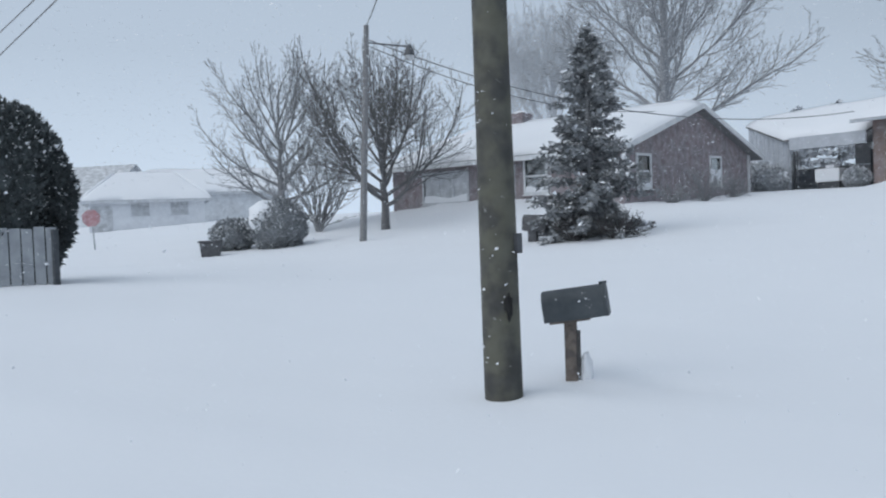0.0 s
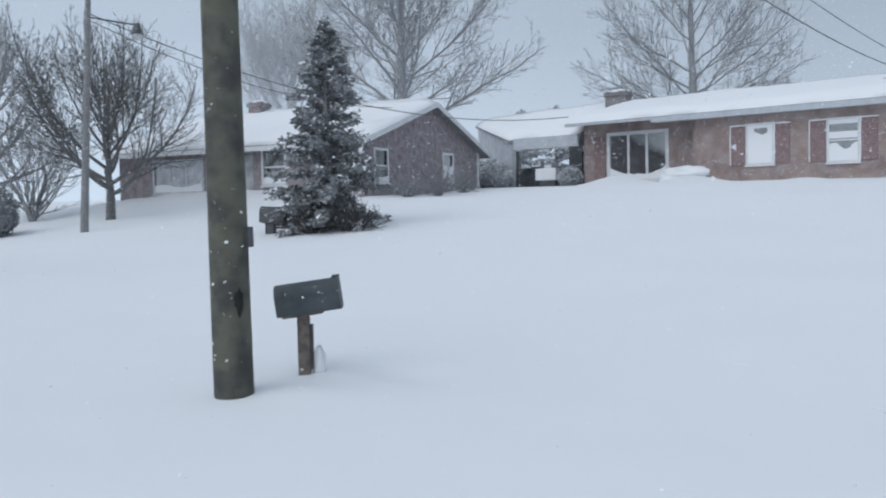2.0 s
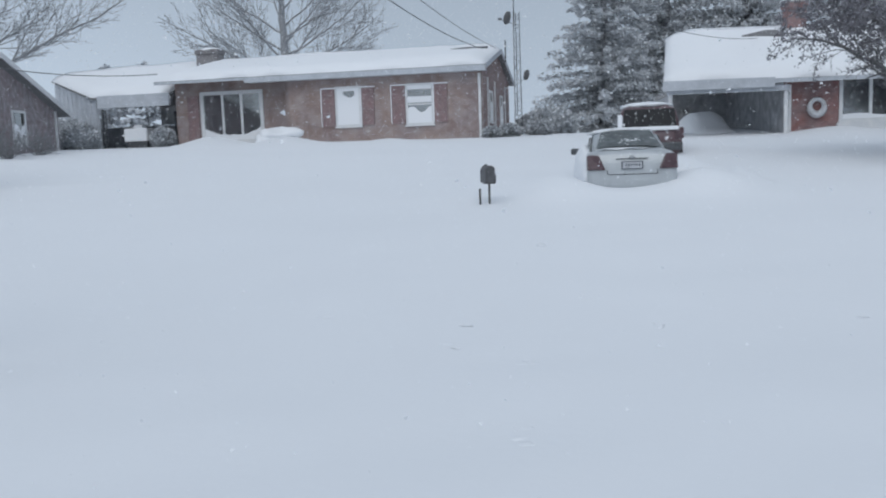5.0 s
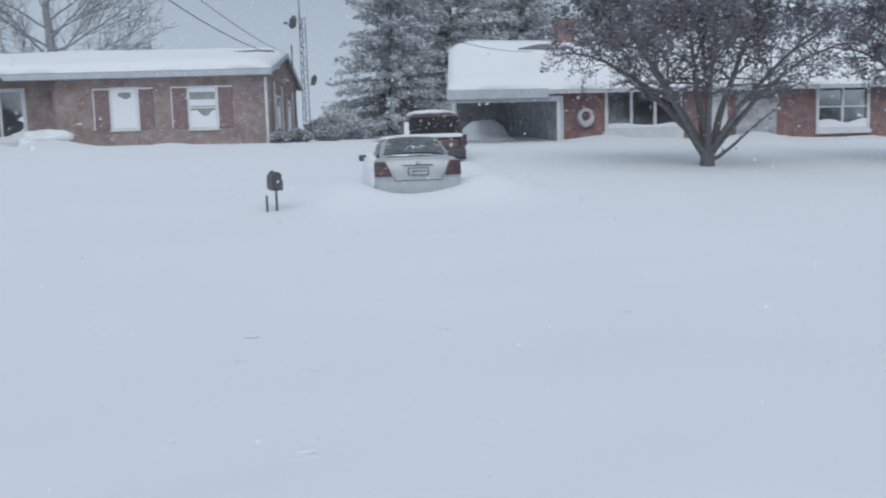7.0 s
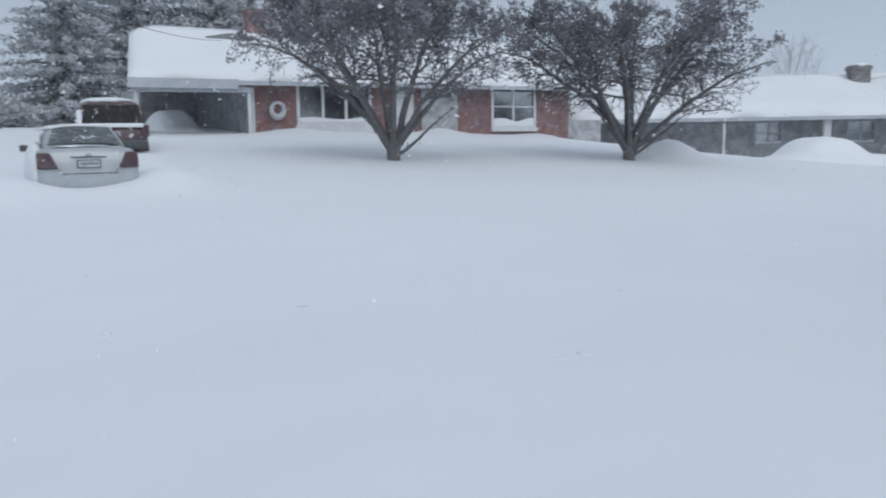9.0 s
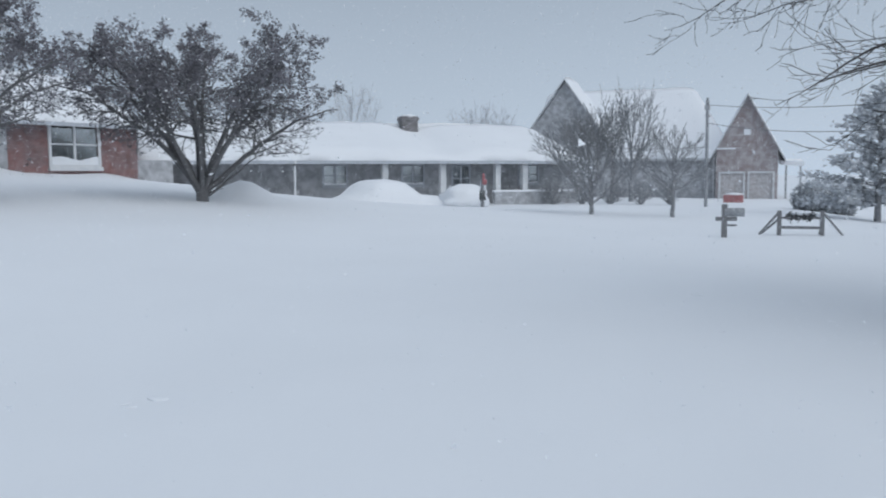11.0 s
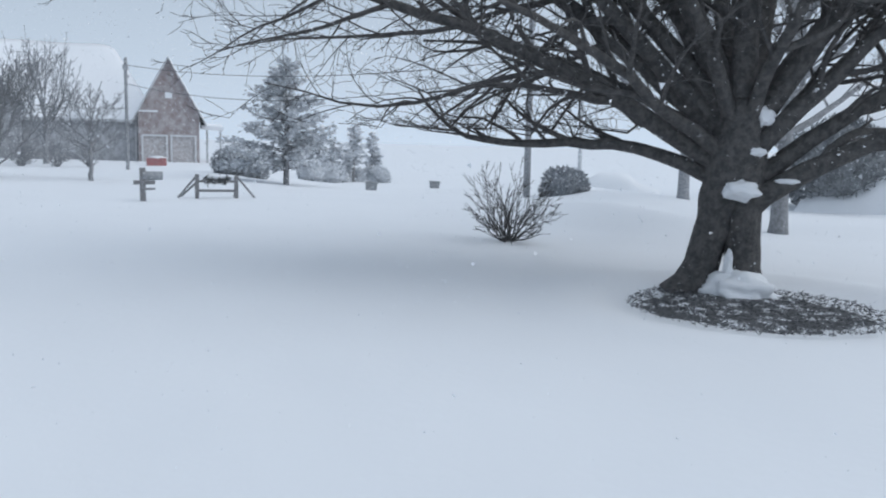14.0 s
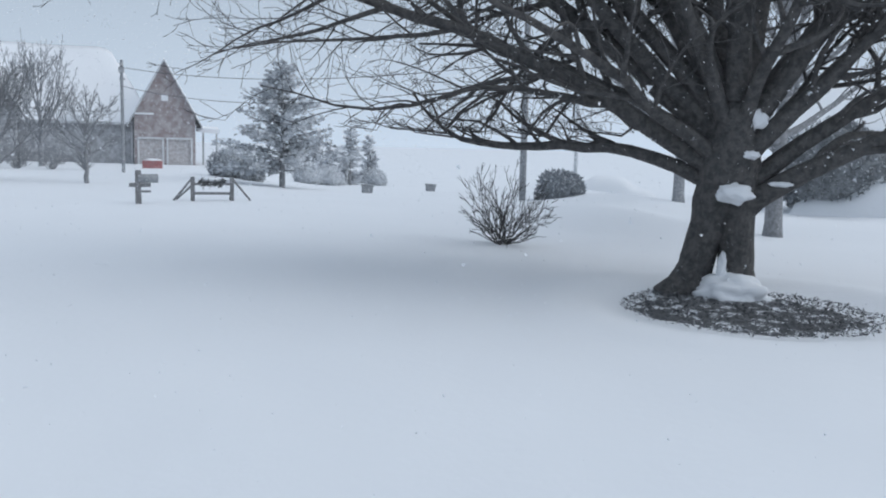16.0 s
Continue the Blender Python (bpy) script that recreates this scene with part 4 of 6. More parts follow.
    bm.transform(Matrix.Translation((0.07, 0, post_h)) @ Matrix.Rotation(-radians(tilt), 4, "Y"))
    body = part("box", bm, mat, m, "dark grey domed steel box")
    bm = bmesh.new()
    add_box(bm, (L / 2 - 0.06, -0.022, H), (L / 2 + 0.012, 0.022, H + 0.022), 0.005)
    bm.transform(Matrix.Translation((0.07, 0, post_h)) @ Matrix.Rotation(-radians(tilt), 4, "Y"))
    part("latch", bm, mat, body)
    bm = bmesh.new()
    add_box(bm, (-L * 0.42, -W * 0.45, -0.02), (L * 0.2, W * 0.45, -0.002))
    bm.transform(Matrix.Translation((0.07, 0, post_h)) @ Matrix.Rotation(-radians(tilt), 4, "Y"))
    part("base_board", bm, post_mat, m)
    return m


mx, my = bearing(33.0, 8.25)
near_box = letter_box("dark grey domed mailbox on a leaning timber post", mx, my, 26, 7.0, 0.585, (0.60, 0.25, 0.29), M["mailbox"], M["post"])
lump("packed_snow", (0.06, 0.07, 0.17), M["roof_snow"], near_box, 4, "snow blown against the post", at=(0.13, 0.05, 0.08), rough=0.3)

x, y = bearing(35.26, 23.1)
letter_box("large dark brown domed mailbox on a thick post beside a spruce", x, y, 18, -3.0, 0.30, (0.66, 0.34, 0.42), M["bin"], M["bin"], ground_z(x, y) - 0.02, 0.12)

FAR_TOP = (*bearing(45.9, 28.4), 8.15)
POLE_AT = (-4.62, 5.92)
cable("service_cable", (FAR_TOP[0], FAR_TOP[1], 7.7), (-10.2, 37.1, 5.43), 1.2, 0.018, "thin dark service cable strung between pole and house")
cable("service_cable", (FAR_TOP[0], FAR_TOP[1], 7.5), (-15.3, 32.5, 5.75), 0.8, 0.016, "thin dark service cable strung between pole and house")
cable("power_line", FAR_TOP, (*POLE_AT, 6.4), 0.35, 0.016, "thin dark power line between two poles")
cable("power_line", (POLE_AT[0], POLE_AT[1] - 0.3, 6.5), (-64, 19.6, 10.2), 0.0, 0.017, "thin dark power line leaving a pole")
cable("power_line", (POLE_AT[0], POLE_AT[1] - 0.5, 6.2), (-60, 18.6, 8.4), 0.0, 0.017, "thin dark power line leaving a pole")
cable("service_cable", (*POLE_AT, 6.6), (3.7, 37.8, 6.2), 0.7, 0.016, "thin dark service cable strung between pole and house")
cable("service_cable", (*POLE_AT, 7.2), (4.3, 37.8, 6.2), 0.6, 0.012, "thin dark service cable strung between pole and house")
cable("service_cable", (*POLE_AT, 5.7), (14.7, 34.0, 5.85), 1.05, 0.010, "thin dark service cable strung between pole and house")

# ---- left: fence, cedar, stop sign, far buildings ----


def fence():
    ax, ay = bearing(65.75, 17.0)
    f = thing("board_fence", "tall grey vertical board fence standing in snow", "fence", (ax, ay, 0.0), 0)
    run = Vector((-0.62, -0.78, 0)).normalized()
    for i in range(16):
        p = run * (0.205 * i)
        z = ground_z(ax + p.x, ay + p.y)
        h = 1.02 + 0.02 * math.sin(i * 2.1)
        bm = bmesh.new()
        add_box(bm, (-0.092, -0.012, -0.15), (0.092, 0.012, h), 0.006)
        bm.transform(Matrix.Translation((p.x, p.y, z)) @ Matrix.Rotation(math.atan2(run.y, run.x), 4, "Z"))
        part("board", bm, M["fence"], f)
    for h in (0.25, 0.85):
        e = run * 3.2
        z = ground_z(ax, ay)
        rod("rail", (-0.03, 0.05, z + h), (e.x - 0.03, e.y + 0.05, ground_z(ax + e.x, ay + e.y) + h), 0.035, 0.035, M["fence_gap"], f, sides=6)
    z = ground_z(ax, ay)
    boxes("post", [((0.10, -0.05, z - 0.1), (0.18, 0.05, z + 0.98))], M["fence_gap"], f, "dark end post")
    return f


fence()
cx, cy = bearing(68.2, 18.3)
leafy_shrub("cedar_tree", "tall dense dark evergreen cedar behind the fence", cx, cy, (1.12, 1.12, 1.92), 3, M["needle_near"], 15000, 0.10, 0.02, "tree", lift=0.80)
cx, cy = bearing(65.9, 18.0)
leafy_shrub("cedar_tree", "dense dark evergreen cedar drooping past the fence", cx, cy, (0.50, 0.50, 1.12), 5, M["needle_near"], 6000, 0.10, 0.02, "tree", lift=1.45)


def stop_sign():
    x, y = bearing(63.8, 41)
    s = thing("stop_sign", "red octagonal road sign on a thin steel post", "sign", (x, y, ground_z(x, y)), 63.8)
    rod("post", (0.12, 0.03, -0.3), (0, 0.03, 1.9), 0.03, 0.03, M["steel"], s)
    r = 0.40
    ring = [(r * math.cos(math.pi / 8 + k * math.pi / 4), r * math.sin(math.pi / 8 + k * math.pi / 4)) for k in range(8)]
    z0 = 1.42
    v = [(a, -0.012, z0 + c) for a, c in ring] + [(a, 0.012, z0 + c) for a, c in ring]
    face = mesh_object("face", v, [tuple(range(8)), tuple(range(8, 16))[::-1]] + [(i, i + 8, (i + 1) % 8 + 8, (i + 1) % 8) for i in range(8)], M["sign_red"], s, "dull red octagon")
    boxes("plain_bar", [((-0.24 + 0.125 * i, -0.017, z0 - 0.09), (-0.15 + 0.125 * i, -0.0125, z0 + 0.09)) for i in range(4)], M["sign_red"], face)
    return s


stop_sign()


def pale_house(label, b, d, turn, w, depth, eave, ridge, base, seed, wins=(), mat="pale_far", hip=0.0, snowy=True):
    x, y = bearing(b, d)
    h = thing("house", label, "house", (x, y, base), turn)
    ops = [(c - 0.5, c + 0.5, 1.0, 2.0) for c in wins]
    wall("wall_front", -w / 2, w / 2, -0.5, eave, ops, 0, M[mat], h)
    wall("wall_back", -w / 2, w / 2, -0.5, eave, [], depth - 0.25, M[mat], h)
    top = eave if hip else ridge - 0.1
    gable("wall_left", 0.25, depth - 0.25, depth / 2, -0.5, eave, top, -w / 2, M[mat], h)
    gable("wall_right", 0.25, depth - 0.25, depth / 2, -0.5, eave, top, w / 2 - 0.25, M[mat], h)
    for c in wins:
        window(h, c - 0.5, c + 0.5, 1.0, 2.0, 0, 2, 1, mat=M["trim_far"], glass=M["hazed_glass"])
    o, m = 0.5, depth / 2
    e = eave - (ridge - eave) * o / m
    a, b_ = -w / 2 - o, w / 2 + o
    slopes = [[(a, -o, e), (b_, -o, e), (b_ - hip, m, ridge), (a + hip, m, ridge)], [(b_, depth + o, e), (a, depth + o, e), (a + hip, m, ridge), (b_ - hip, m, ridge)]]
    if hip:
        slopes += [[(a, depth + o, e), (a, -o, e), (a + hip, m - 0.05, ridge), (a + hip, m + 0.05, ridge)], [(b_, -o, e), (b_, depth + o, e), (b_ - hip, m + 0.05, ridge), (b_ - hip, m - 0.05, ridge)]]
    for k, c in enumerate(slopes):
        slab("roof", c, 0.14, M["roof_far"], h)
        if snowy:
            snow_sheet("roof_snow", c, 0.3, h, seed + k)
    boxes("fascia", [((-w / 2 - o, -o - 0.03, e - 0.2), (w / 2 + o, -o - 0.002, e - 0.01))], M["trim_far"], h)
    return h


far_ranch = pale_house("long low white house with snow-covered roof", 60.5, 62, 62, 7.6, 8, 2.2, 3.9, 1.9, 4, (-0.5, 2.1), mat="siding_white", hip=2.2)
boxes("garage_door", [((-3.6, -0.05, -0.2), (-2.3, -0.004, 1.6))], M["roof_far"], far_ranch, "grey garage door")
pale_house("pale two-storey house with a grey gabled roof", 66.0, 88, 30, 11, 9, 3.6, 6.4, 2.0, 6, snowy=False)
pale_house("pale house with grey snow-streaked roof", 56.0, 78, 60, 12, 9, 3.0, 4.9, 2.2, 8)

# ---- left: pole with lamp, bare trees, shrubs ----


def lamp_pole():
    x, y = bearing(46.7, 28.4)
    z = ground_z(x, y)
    p = thing("street_lamp_pole", "slim grey wooden pole carrying a street lamp", "pole", (x, y, z))
    dx, dy = FAR_TOP[0] - x, FAR_TOP[1] - y
    rod("shaft", (0, 0, -0.2), (dx, dy, FAR_TOP[2] - z), 0.125, 0.085, M["post_grey"], p, sides=12)
    ex, ey = bearing(43.1, 28.0)
    arm = rod("arm", (dx, dy, 6.55), (ex - x, ey - y, 6.30), 0.025, 0.025, M["steel_dark"], p)
    rod("lamp_hood", (ex - x, ey - y, 6.36), (ex - x, ey - y, 6.02), 0.06, 0.2, M["steel_dark"], p, "dark conical lamp hood")
    lump("lamp_globe", (0.17, 0.17, 0.14), M["lamp_glass"], p, 1, "unlit pale lamp glass", at=(ex - x, ey - y, 5.98), rough=0, sub=2)
    return p


lamp_pole()
upright_tree("bare deciduous tree with rounded twiggy crown in snow", 45.15, 32.5, 7.3, 7.6, 0.17, 11, M["bark"], 0.16, 18, ((12, 44, 82), (66, 80, 86)), leader=0.45, finest=0.0085, gap=(0.23, 0.18, 0.16))
upright_tree("bare tall deciduous tree with upswept grey branches", 52.0, 38, 8.3, 8.0, 0.17, 12, M["bark_mid"], 0.12, 22, ((8, 22, 42), (62, 70, 78)), leader=0.6, finest=0.0095, gap=(0.25, 0.2, 0.17))
x, y = bearing(49.6, 36)
# its grey is haze painted into the bark colour
twig_shrub("multi_stem_tree", "dense many-stemmed bare tree, grey in the snowfall", x, y, 4.6, 3.6, 14, M["bark_mid"], 30, 3, 0.010, 0.035)
x, y = bearing(52.2, 30)
leafy_shrub("round_shrub", "clipped round evergreen shrub plastered with snow", x, y, (1.0, 1.0, 0.95), 15, M["needle"], 3600, 0.1, 0.10)
crusted = lump("packed_snow", (0.64, 0.64, 0.62), M["roof_snow"], None, 3, rough=0.22)
crusted.location = (x - 0.2, y - 0.36, ground_z(x, y) + 0.98)
tagged(crusted, "wind-packed snow crusted on a round shrub", "snow", kind="stuff")
x, y = bearing(55.2, 31)
leafy_shrub("low_shrub", "low evergreen shrub half buried in snow", x, y, (0.8, 0.8, 0.62), 16, M["needle"], 2200, 0.11, 0.2)


def wheeled_bin(label, x, y, turn, tilt, size, mat, lid=True):
    b = thing("wheeled_bin", label, "bin", (x, y, ground_z(x, y) - 0.25), turn)
    w, d, h = size
    bm = bmesh.new()
    add_box(bm, (-w / 2, -d / 2, 0), (w / 2, d / 2, h), 0.03)
    for v in bm.verts:
        k = 0.8 + 0.2 * v.co.z / h
        v.co.x, v.co.y = v.co.x * k, v.co.y * k
    bm.transform(Matrix.Rotation(radians(tilt), 4, "Y"))
    part("body", bm, mat, b)
    bm = bmesh.new()
    add_box(bm, (-w * 0.58, -d * 0.56, h), (w * 0.54, d * 0.54, h + 0.07), 0.025)
    bm.transform(Matrix.Rotation(radians(tilt), 4, "Y"))
    part("lid", bm, mat, b, "dark lid dusted with snow")
    return b


x, y = bearing(56.6, 29)
wheeled_bin("small dark brown bin half buried in snow", x, y, 50, 0, (0.66, 0.5, 0.7), M["bin"])


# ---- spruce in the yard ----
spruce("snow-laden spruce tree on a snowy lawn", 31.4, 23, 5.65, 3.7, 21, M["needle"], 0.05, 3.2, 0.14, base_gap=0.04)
x, y = bearing(29.8, 22.0)
twig_shrub("low_twig_shrub", "low brushy bare shrub under a spruce", x, y, 0.95, 2.2, 22, M["twig"], 46, 2, 0.006, 0.012)
x, y = bearing(32.4, 22.2)
twig_shrub("low_twig_shrub", "low brushy bare shrub under a spruce", x, y, 0.9, 2.0, 23, M["twig"], 40, 2, 0.006, 0.012)

# ---- maroon brick house with a gable ----


def roof_pair(h, x0, x1, depth, eave, ridge, over, seed, mat, snow=0.28, ends=0.45, hollow=None, ny=12, inset=0.0):
    m = depth / 2
    e = eave - (ridge - eave) * over / m
    a, b = x0 - ends, x1 + ends
    slab("roof", [(a, -over, e), (b, -over, e), (b, m, ridge), (a + inset, m, ridge)], 0.13, mat, h, "dark shingled roof slope")
    slab("roof", [(b, depth + over, e), (a + 2 * inset, depth + over, e), (a + inset, m, ridge), (b, m, ridge)], 0.13, mat, h, "dark shingled roof slope")
    snow_sheet("roof_snow", [(a, -over, e), (b, -over, e), (b, m, ridge), (a + inset, m, ridge)], snow, h, seed, hollow=hollow, ny=ny)
    snow_sheet("roof_snow", [(b, depth + over, e), (a + 2 * inset, depth + over, e), (a + inset, m, ridge), (b, m, ridge)], snow, h, seed + 1)
    return e


def rake(h, x, depth, eave, ridge, over, mat, thick=0.16):
    """White boards along a gable's two slopes."""
    m = depth / 2
    e = eave - (ridge - eave) * over / m
    for y0, z0, y1, z1 in ((-over, e, m, ridge), (depth + over, e, m, ridge)):
        v = [(x, y0, z0 - thick), (x, y1, z1 - thick), (x, y1, z1 + 0.05), (x, y0, z0 + 0.05)]
        v += [(x + 0.04, *p[1:]) for p in v]
        mesh_object("rake_board", v, [(0, 1, 2, 3), (7, 6, 5, 4), (0, 4, 5, 1), (1, 5, 6, 2), (2, 6, 7, 3), (3, 7, 4, 0)], mat, h, "white sloping gable board")


def maroon_house():
    h = thing("brick_house", "single-storey maroon brick house with white gable and snowy roof", "house", (-15.1, 27.0, 1.5), 0)
    front = [(-4.25, -3.30, 1.10, 2.33), (-5.45, -4.75, 0.3, 2.2), (-9.6, -7.2, 0.9, 2.1)]
    wall("wall_front", -11.5, 0, -0.4, 2.62, front, 0, M["brick_maroon"], h)
    wall("wall_back", -11.5, 0, -0.4, 2.62, [], 11.45, M["brick_maroon"], h)
    side = [(1.0, 1.95, 1.10, 2.24), (7.3, 8.3, 1.25, 2.35)]
    wall("wall_side", 0.25, 11.45, -0.4, 2.62, side, -0.25, M["brick_maroon_side"], h, along="y")
    gable("wall_gable", 0.25, 11.45, 5.85, 2.621, 2.63, 4.28, -0.25, M["brick_maroon_side"], h)
    gable("wall_end", 0.25, 11.45, 5.85, -0.4, 2.62, 4.28, -11.5, M["brick_maroon"], h)
    window(h, -4.25, -3.30, 1.10, 2.33, 0, 1, 1, 0.15, seed=1)
    window(h, -9.6, -7.2, 0.9, 2.1, 0, 3, 0, 0.2, mat=M["trim_far"], seed=2, glass=M["hazed_glass"])
    boxes("door", [((-5.45, 0.05, 0.3), (-4.75, 0.11, 2.2))], M["siding_dark"], h, "dark front door")
    window(h, 1.0, 1.95, 1.10, 2.24, -0.0, 1, 1, 0.12, seed=3, along="y")
    window(h, 7.3, 8.3, 1.25, 2.35, -0.0, 1, 1, 0.5, seed=4, along="y")
    e = roof_pair(h, -11.5, 0, 11.7, 2.66, 4.42, 0.5, 31, M["shingle"], 0.26, 0.4)
    rake(h, 0.42, 11.7, 2.66, 4.42, 0.5, M["trim"])
    boxes("fascia", [((-11.9, -0.53, e - 0.2), (0.4, -0.502, e - 0.02))], M["trim"], h)
    boxes("floor", [((-11.2, 0.3, 0.0), (-0.3, 11.4, 0.1))], M["room"], h)
    chimney(h, -8.9, -8.2, 5.4, 6.1, 4.0, 5.05, M["brick_maroon"])
    boxes("corner_board", [((0.002, 11.3, -0.3), (0.06, 11.45, 2.6))], M["trim"], h)
    return h


maroon_house()
for k, (b, d, r) in enumerate(((24.2, 32.5, (0.9, 0.9, 0.8)), (26.3, 31.0, (0.8, 0.8, 0.5)), (22.4, 35.5, (0.8, 0.8, 0.55)))):
    x, y = bearing(b, d)
    twig_shrub("foundation_shrub", "bare snow-dusted shrub against a brick wall", x, y, r[2] * 1.7, r[0] * 2.2, 40 + k, M["bark_mid"], 34, 2, 0.008, 0.014)

# ---- tan brick ranch house with carport ----


def tan_house():
    h = thing("brick_ranch_house", "long tan-red brick ranch house under thick roof snow", "house", (3.5, 36.0, 1.9), -14)
    W, D = 14.5, 9.4
    big = (-13.1, -10.35, 0.75, 2.80)
    w1, w2 = (-6.38, -5.4, 1.17, 2.72), (-3.24, -2.2, 1.12, 2.70)
    wall("wall_front", -8.6, 0, -0.5, 3.42, [w1, w2], 0, M["brick_tan"], h)
    wall("wall_recess", -W, -8.6, -0.5, 3.42, [big], 0.9, M["brick_tan"], h)
    boxes("wall_return", [((-8.85, 0.25, -0.5), (-8.6, 0.9, 3.42))], M["brick_tan"], h)
    wall("wall_back", -W, 0, -0.5, 3.42, [], D - 0.25, M["brick_tan"], h)
    wall("wall_side", 0.25, D - 0.25, -0.5, 3.42, [(2.0, 2.8, 1.2, 2.4), (5.6, 6.4, 1.2, 2.4)], -0.25, M["brick_tan_side"], h, along="y")
    gable("wall_gable", 0.25, D - 0.25, D / 2, 3.421, 3.43, 4.42, -0.25, M["brick_tan_side"], h)
    wall("wall_end", 1.15, D - 0.25, -0.5, 3.42, [], -W, M["brick_tan_side"], h, along="y")
    gable("end_gable", 0.25, D - 0.25, D / 2, 3.421, 3.43, 4.42, -W, M["brick_tan_side"], h)
    window(h, *w1, 0, 1, 1, 0.80, seed=5)
    boxes("snow_crust", [((-6.38, -0.03, 2.60), (-5.4, 0.03, 2.72)), ((-6.38, -0.03, 2.35), (-6.12, 0.03, 2.62)), ((-5.60, -0.03, 2.35), (-5.4, 0.03, 2.62))], M["roof_snow"], h, "wind-packed snow on the glass")
    boxes("snow_crust", [((-3.24, -0.03, 1.98), (-2.2, 0.03, 2.24)), ((-3.24, -0.03, 2.54), (-2.2, 0.03, 2.70))], M["roof_snow"], h, "wind-packed snow on the glass")
    window(h, *w2, 0, 1, 1, 0.36, seed=6)
    for a, b in ((-7.08, -6.50), (-5.28, -4.72), (-3.94, -3.36), (-2.08, -1.52)):
        shutter(h, a, b, 1.12, 2.72, 0)
    window(h, *big, 0.9, 3, 0, 0.42, fr=0.16, seed=7)
    boxes("side_panel", [((-13.9, 0.84, 0.6), (-13.35, 0.897, 2.8))], M["shutter"], h, "dull red panel beside the picture window")
    window(h, 2.0, 2.8, 1.2, 2.4, 0, 1, 1, 0.6, seed=8, along="y")
    window(h, 5.6, 6.4, 1.2, 2.4, 0, 1, 1, 0.6, seed=9, along="y")
    boxes("floor", [((-14.2, 1.2, -0.3), (-0.3, D - 0.3, 0.3))], M["room"], h)
    boxes("ceiling", [((-14.2, 0.3, 3.43), (-0.3, D - 0.3, 3.5))], M["room"], h)
    e = roof_pair(h, -W, 0, D, 3.50, 4.54, 0.55, 51, M["shingle"], 0.34, 0.22, ny=16)
    boxes("fascia", [((-10.4, -0.60, e - 0.24), (0.22, -0.552, e - 0.02)), ((-14.7, -0.59, e - 0.12), (-10.4, -0.552, e - 0.02))], M["fascia"], h, "pale eaves board")
    boxes("soffit", [((-10.4, -0.55, e - 0.22), (0.22, -0.01, e - 0.19))], M["fascia"], h)
    rake(h, 0.23, D, 3.50, 4.54, 0.55, M["fascia"])
    downspout(h, -0.12, 0, -0.3, 3.32)
    for y in (1.3, 3.6, 7.4):
        boxes("trim_strip", [((0.003, y, -0.3), (0.06, y + 0.1, 3.0))], M["trim"], h, "pale vertical strip")
    chimney(h, -15.0, -13.9, 4.2, 5.0, 4.0, 5.35, M["chimney_grey"])
    v = [(-1.9, 3.1, 4.52), (-0.5, 3.0, 4.50), (-0.2, 3.4, 4.59), (-1.2, 3.45, 4.61)]
    mesh_object("bare_patch", v + [(a, b, c_ - 0.3) for a, b, c_ in v], [(0, 1, 2, 3), (7, 6, 5, 4), (0, 4, 5, 1), (1, 5, 6, 2), (2, 6, 7, 3), (3, 7, 4, 0)], M["shingle"], h, "patch of roof blown clear of snow")
    rod("mast", (0.5, 4.2, 3.9), (0.5, 4.2, 4.9), 0.03, 0.03, M["steel_dark"], h)
    # open breezeway with a lower roof
    cr = [(-18.5, 0.4, 2.92), (-14.55, 0.4, 2.95), (-14.55, 5.4, 4.7), (-23.3, 4.3, 4.25)]
    slab("carport_roof", cr, 0.1, M["shingle"], h)
    snow_sheet("carport_snow", cr, 0.34, h, 57, 30, 10)
    boxes("carport_beam", [((-18.2, 0.38, 2.42), (-14.55, 0.5, 2.98))], M["fascia"], h, "pale boarded beam")
    v = [(-18.35, 0.5, -0.4), (-23.1, 4.25, -0.4), (-23.1, 4.25, 4.1), (-18.35, 0.5, 2.88)]
    v += [(a + 0.1, b + 0.12, c_) for a, b, c_ in v]
    mesh_object("wall_angled", v, [(0, 1, 2, 3), (7, 6, 5, 4), (0, 4, 5, 1), (1, 5, 6, 2), (2, 6, 7, 3), (3, 7, 4, 0)], M["fascia"], h, "pale boarded wall under the sloping roof edge")
    for i in range(1, 9):
        a, b = -18.35 - 4.75 * i / 9, 0.5 + 3.75 * i / 9
        boxes("batten", [((a - 0.03, b - 0.04, -0.3), (a + 0.03, b + 0.02, 2.80 + 1.2 * i / 9))], M["fascia"], h)
    for x, y in ((-18.0, 0.45), (-16.0, 3.6)):
        post = boxes("carport_post", [((x - 0.05, y - 0.05, -0.3), (x + 0.05, y + 0.05, 2.35))], M["steel_dark"], h, "dark ornamental steel post")
        boxes("lattice", [((x + 0.14, y - 0.02, -0.3), (x + 0.17, y + 0.02, 2.33))] + [((x + 0.05, y - 0.015, 0.2 + 0.3 * i), (x + 0.14, y + 0.015, 0.23 + 0.3 * i)) for i in range(7)], M["steel_dark"], post)
    boxes("back_screen", [((-22.6, 4.8, -0.3), (-14.6, 4.95, 1.7)), ((-22.6, 4.8, 2.75), (-14.6, 4.95, 4.0))], M["siding_far"], h, "grey boarded rear of the carport")
    boxes("pale_door", [((-17.44, 4.70, 1.75), (-16.6, 4.76, 2.75))], M["trim"], h, "white side panel")
    return h




def to_tan(x, y):
    c, s = math.cos(radians(-14)), math.sin(radians(-14))
    return 3.5 + c * x - s * y, 36.0 + s * x + c * y


tan_house()
x, y = to_tan(-16.6, 1.2)
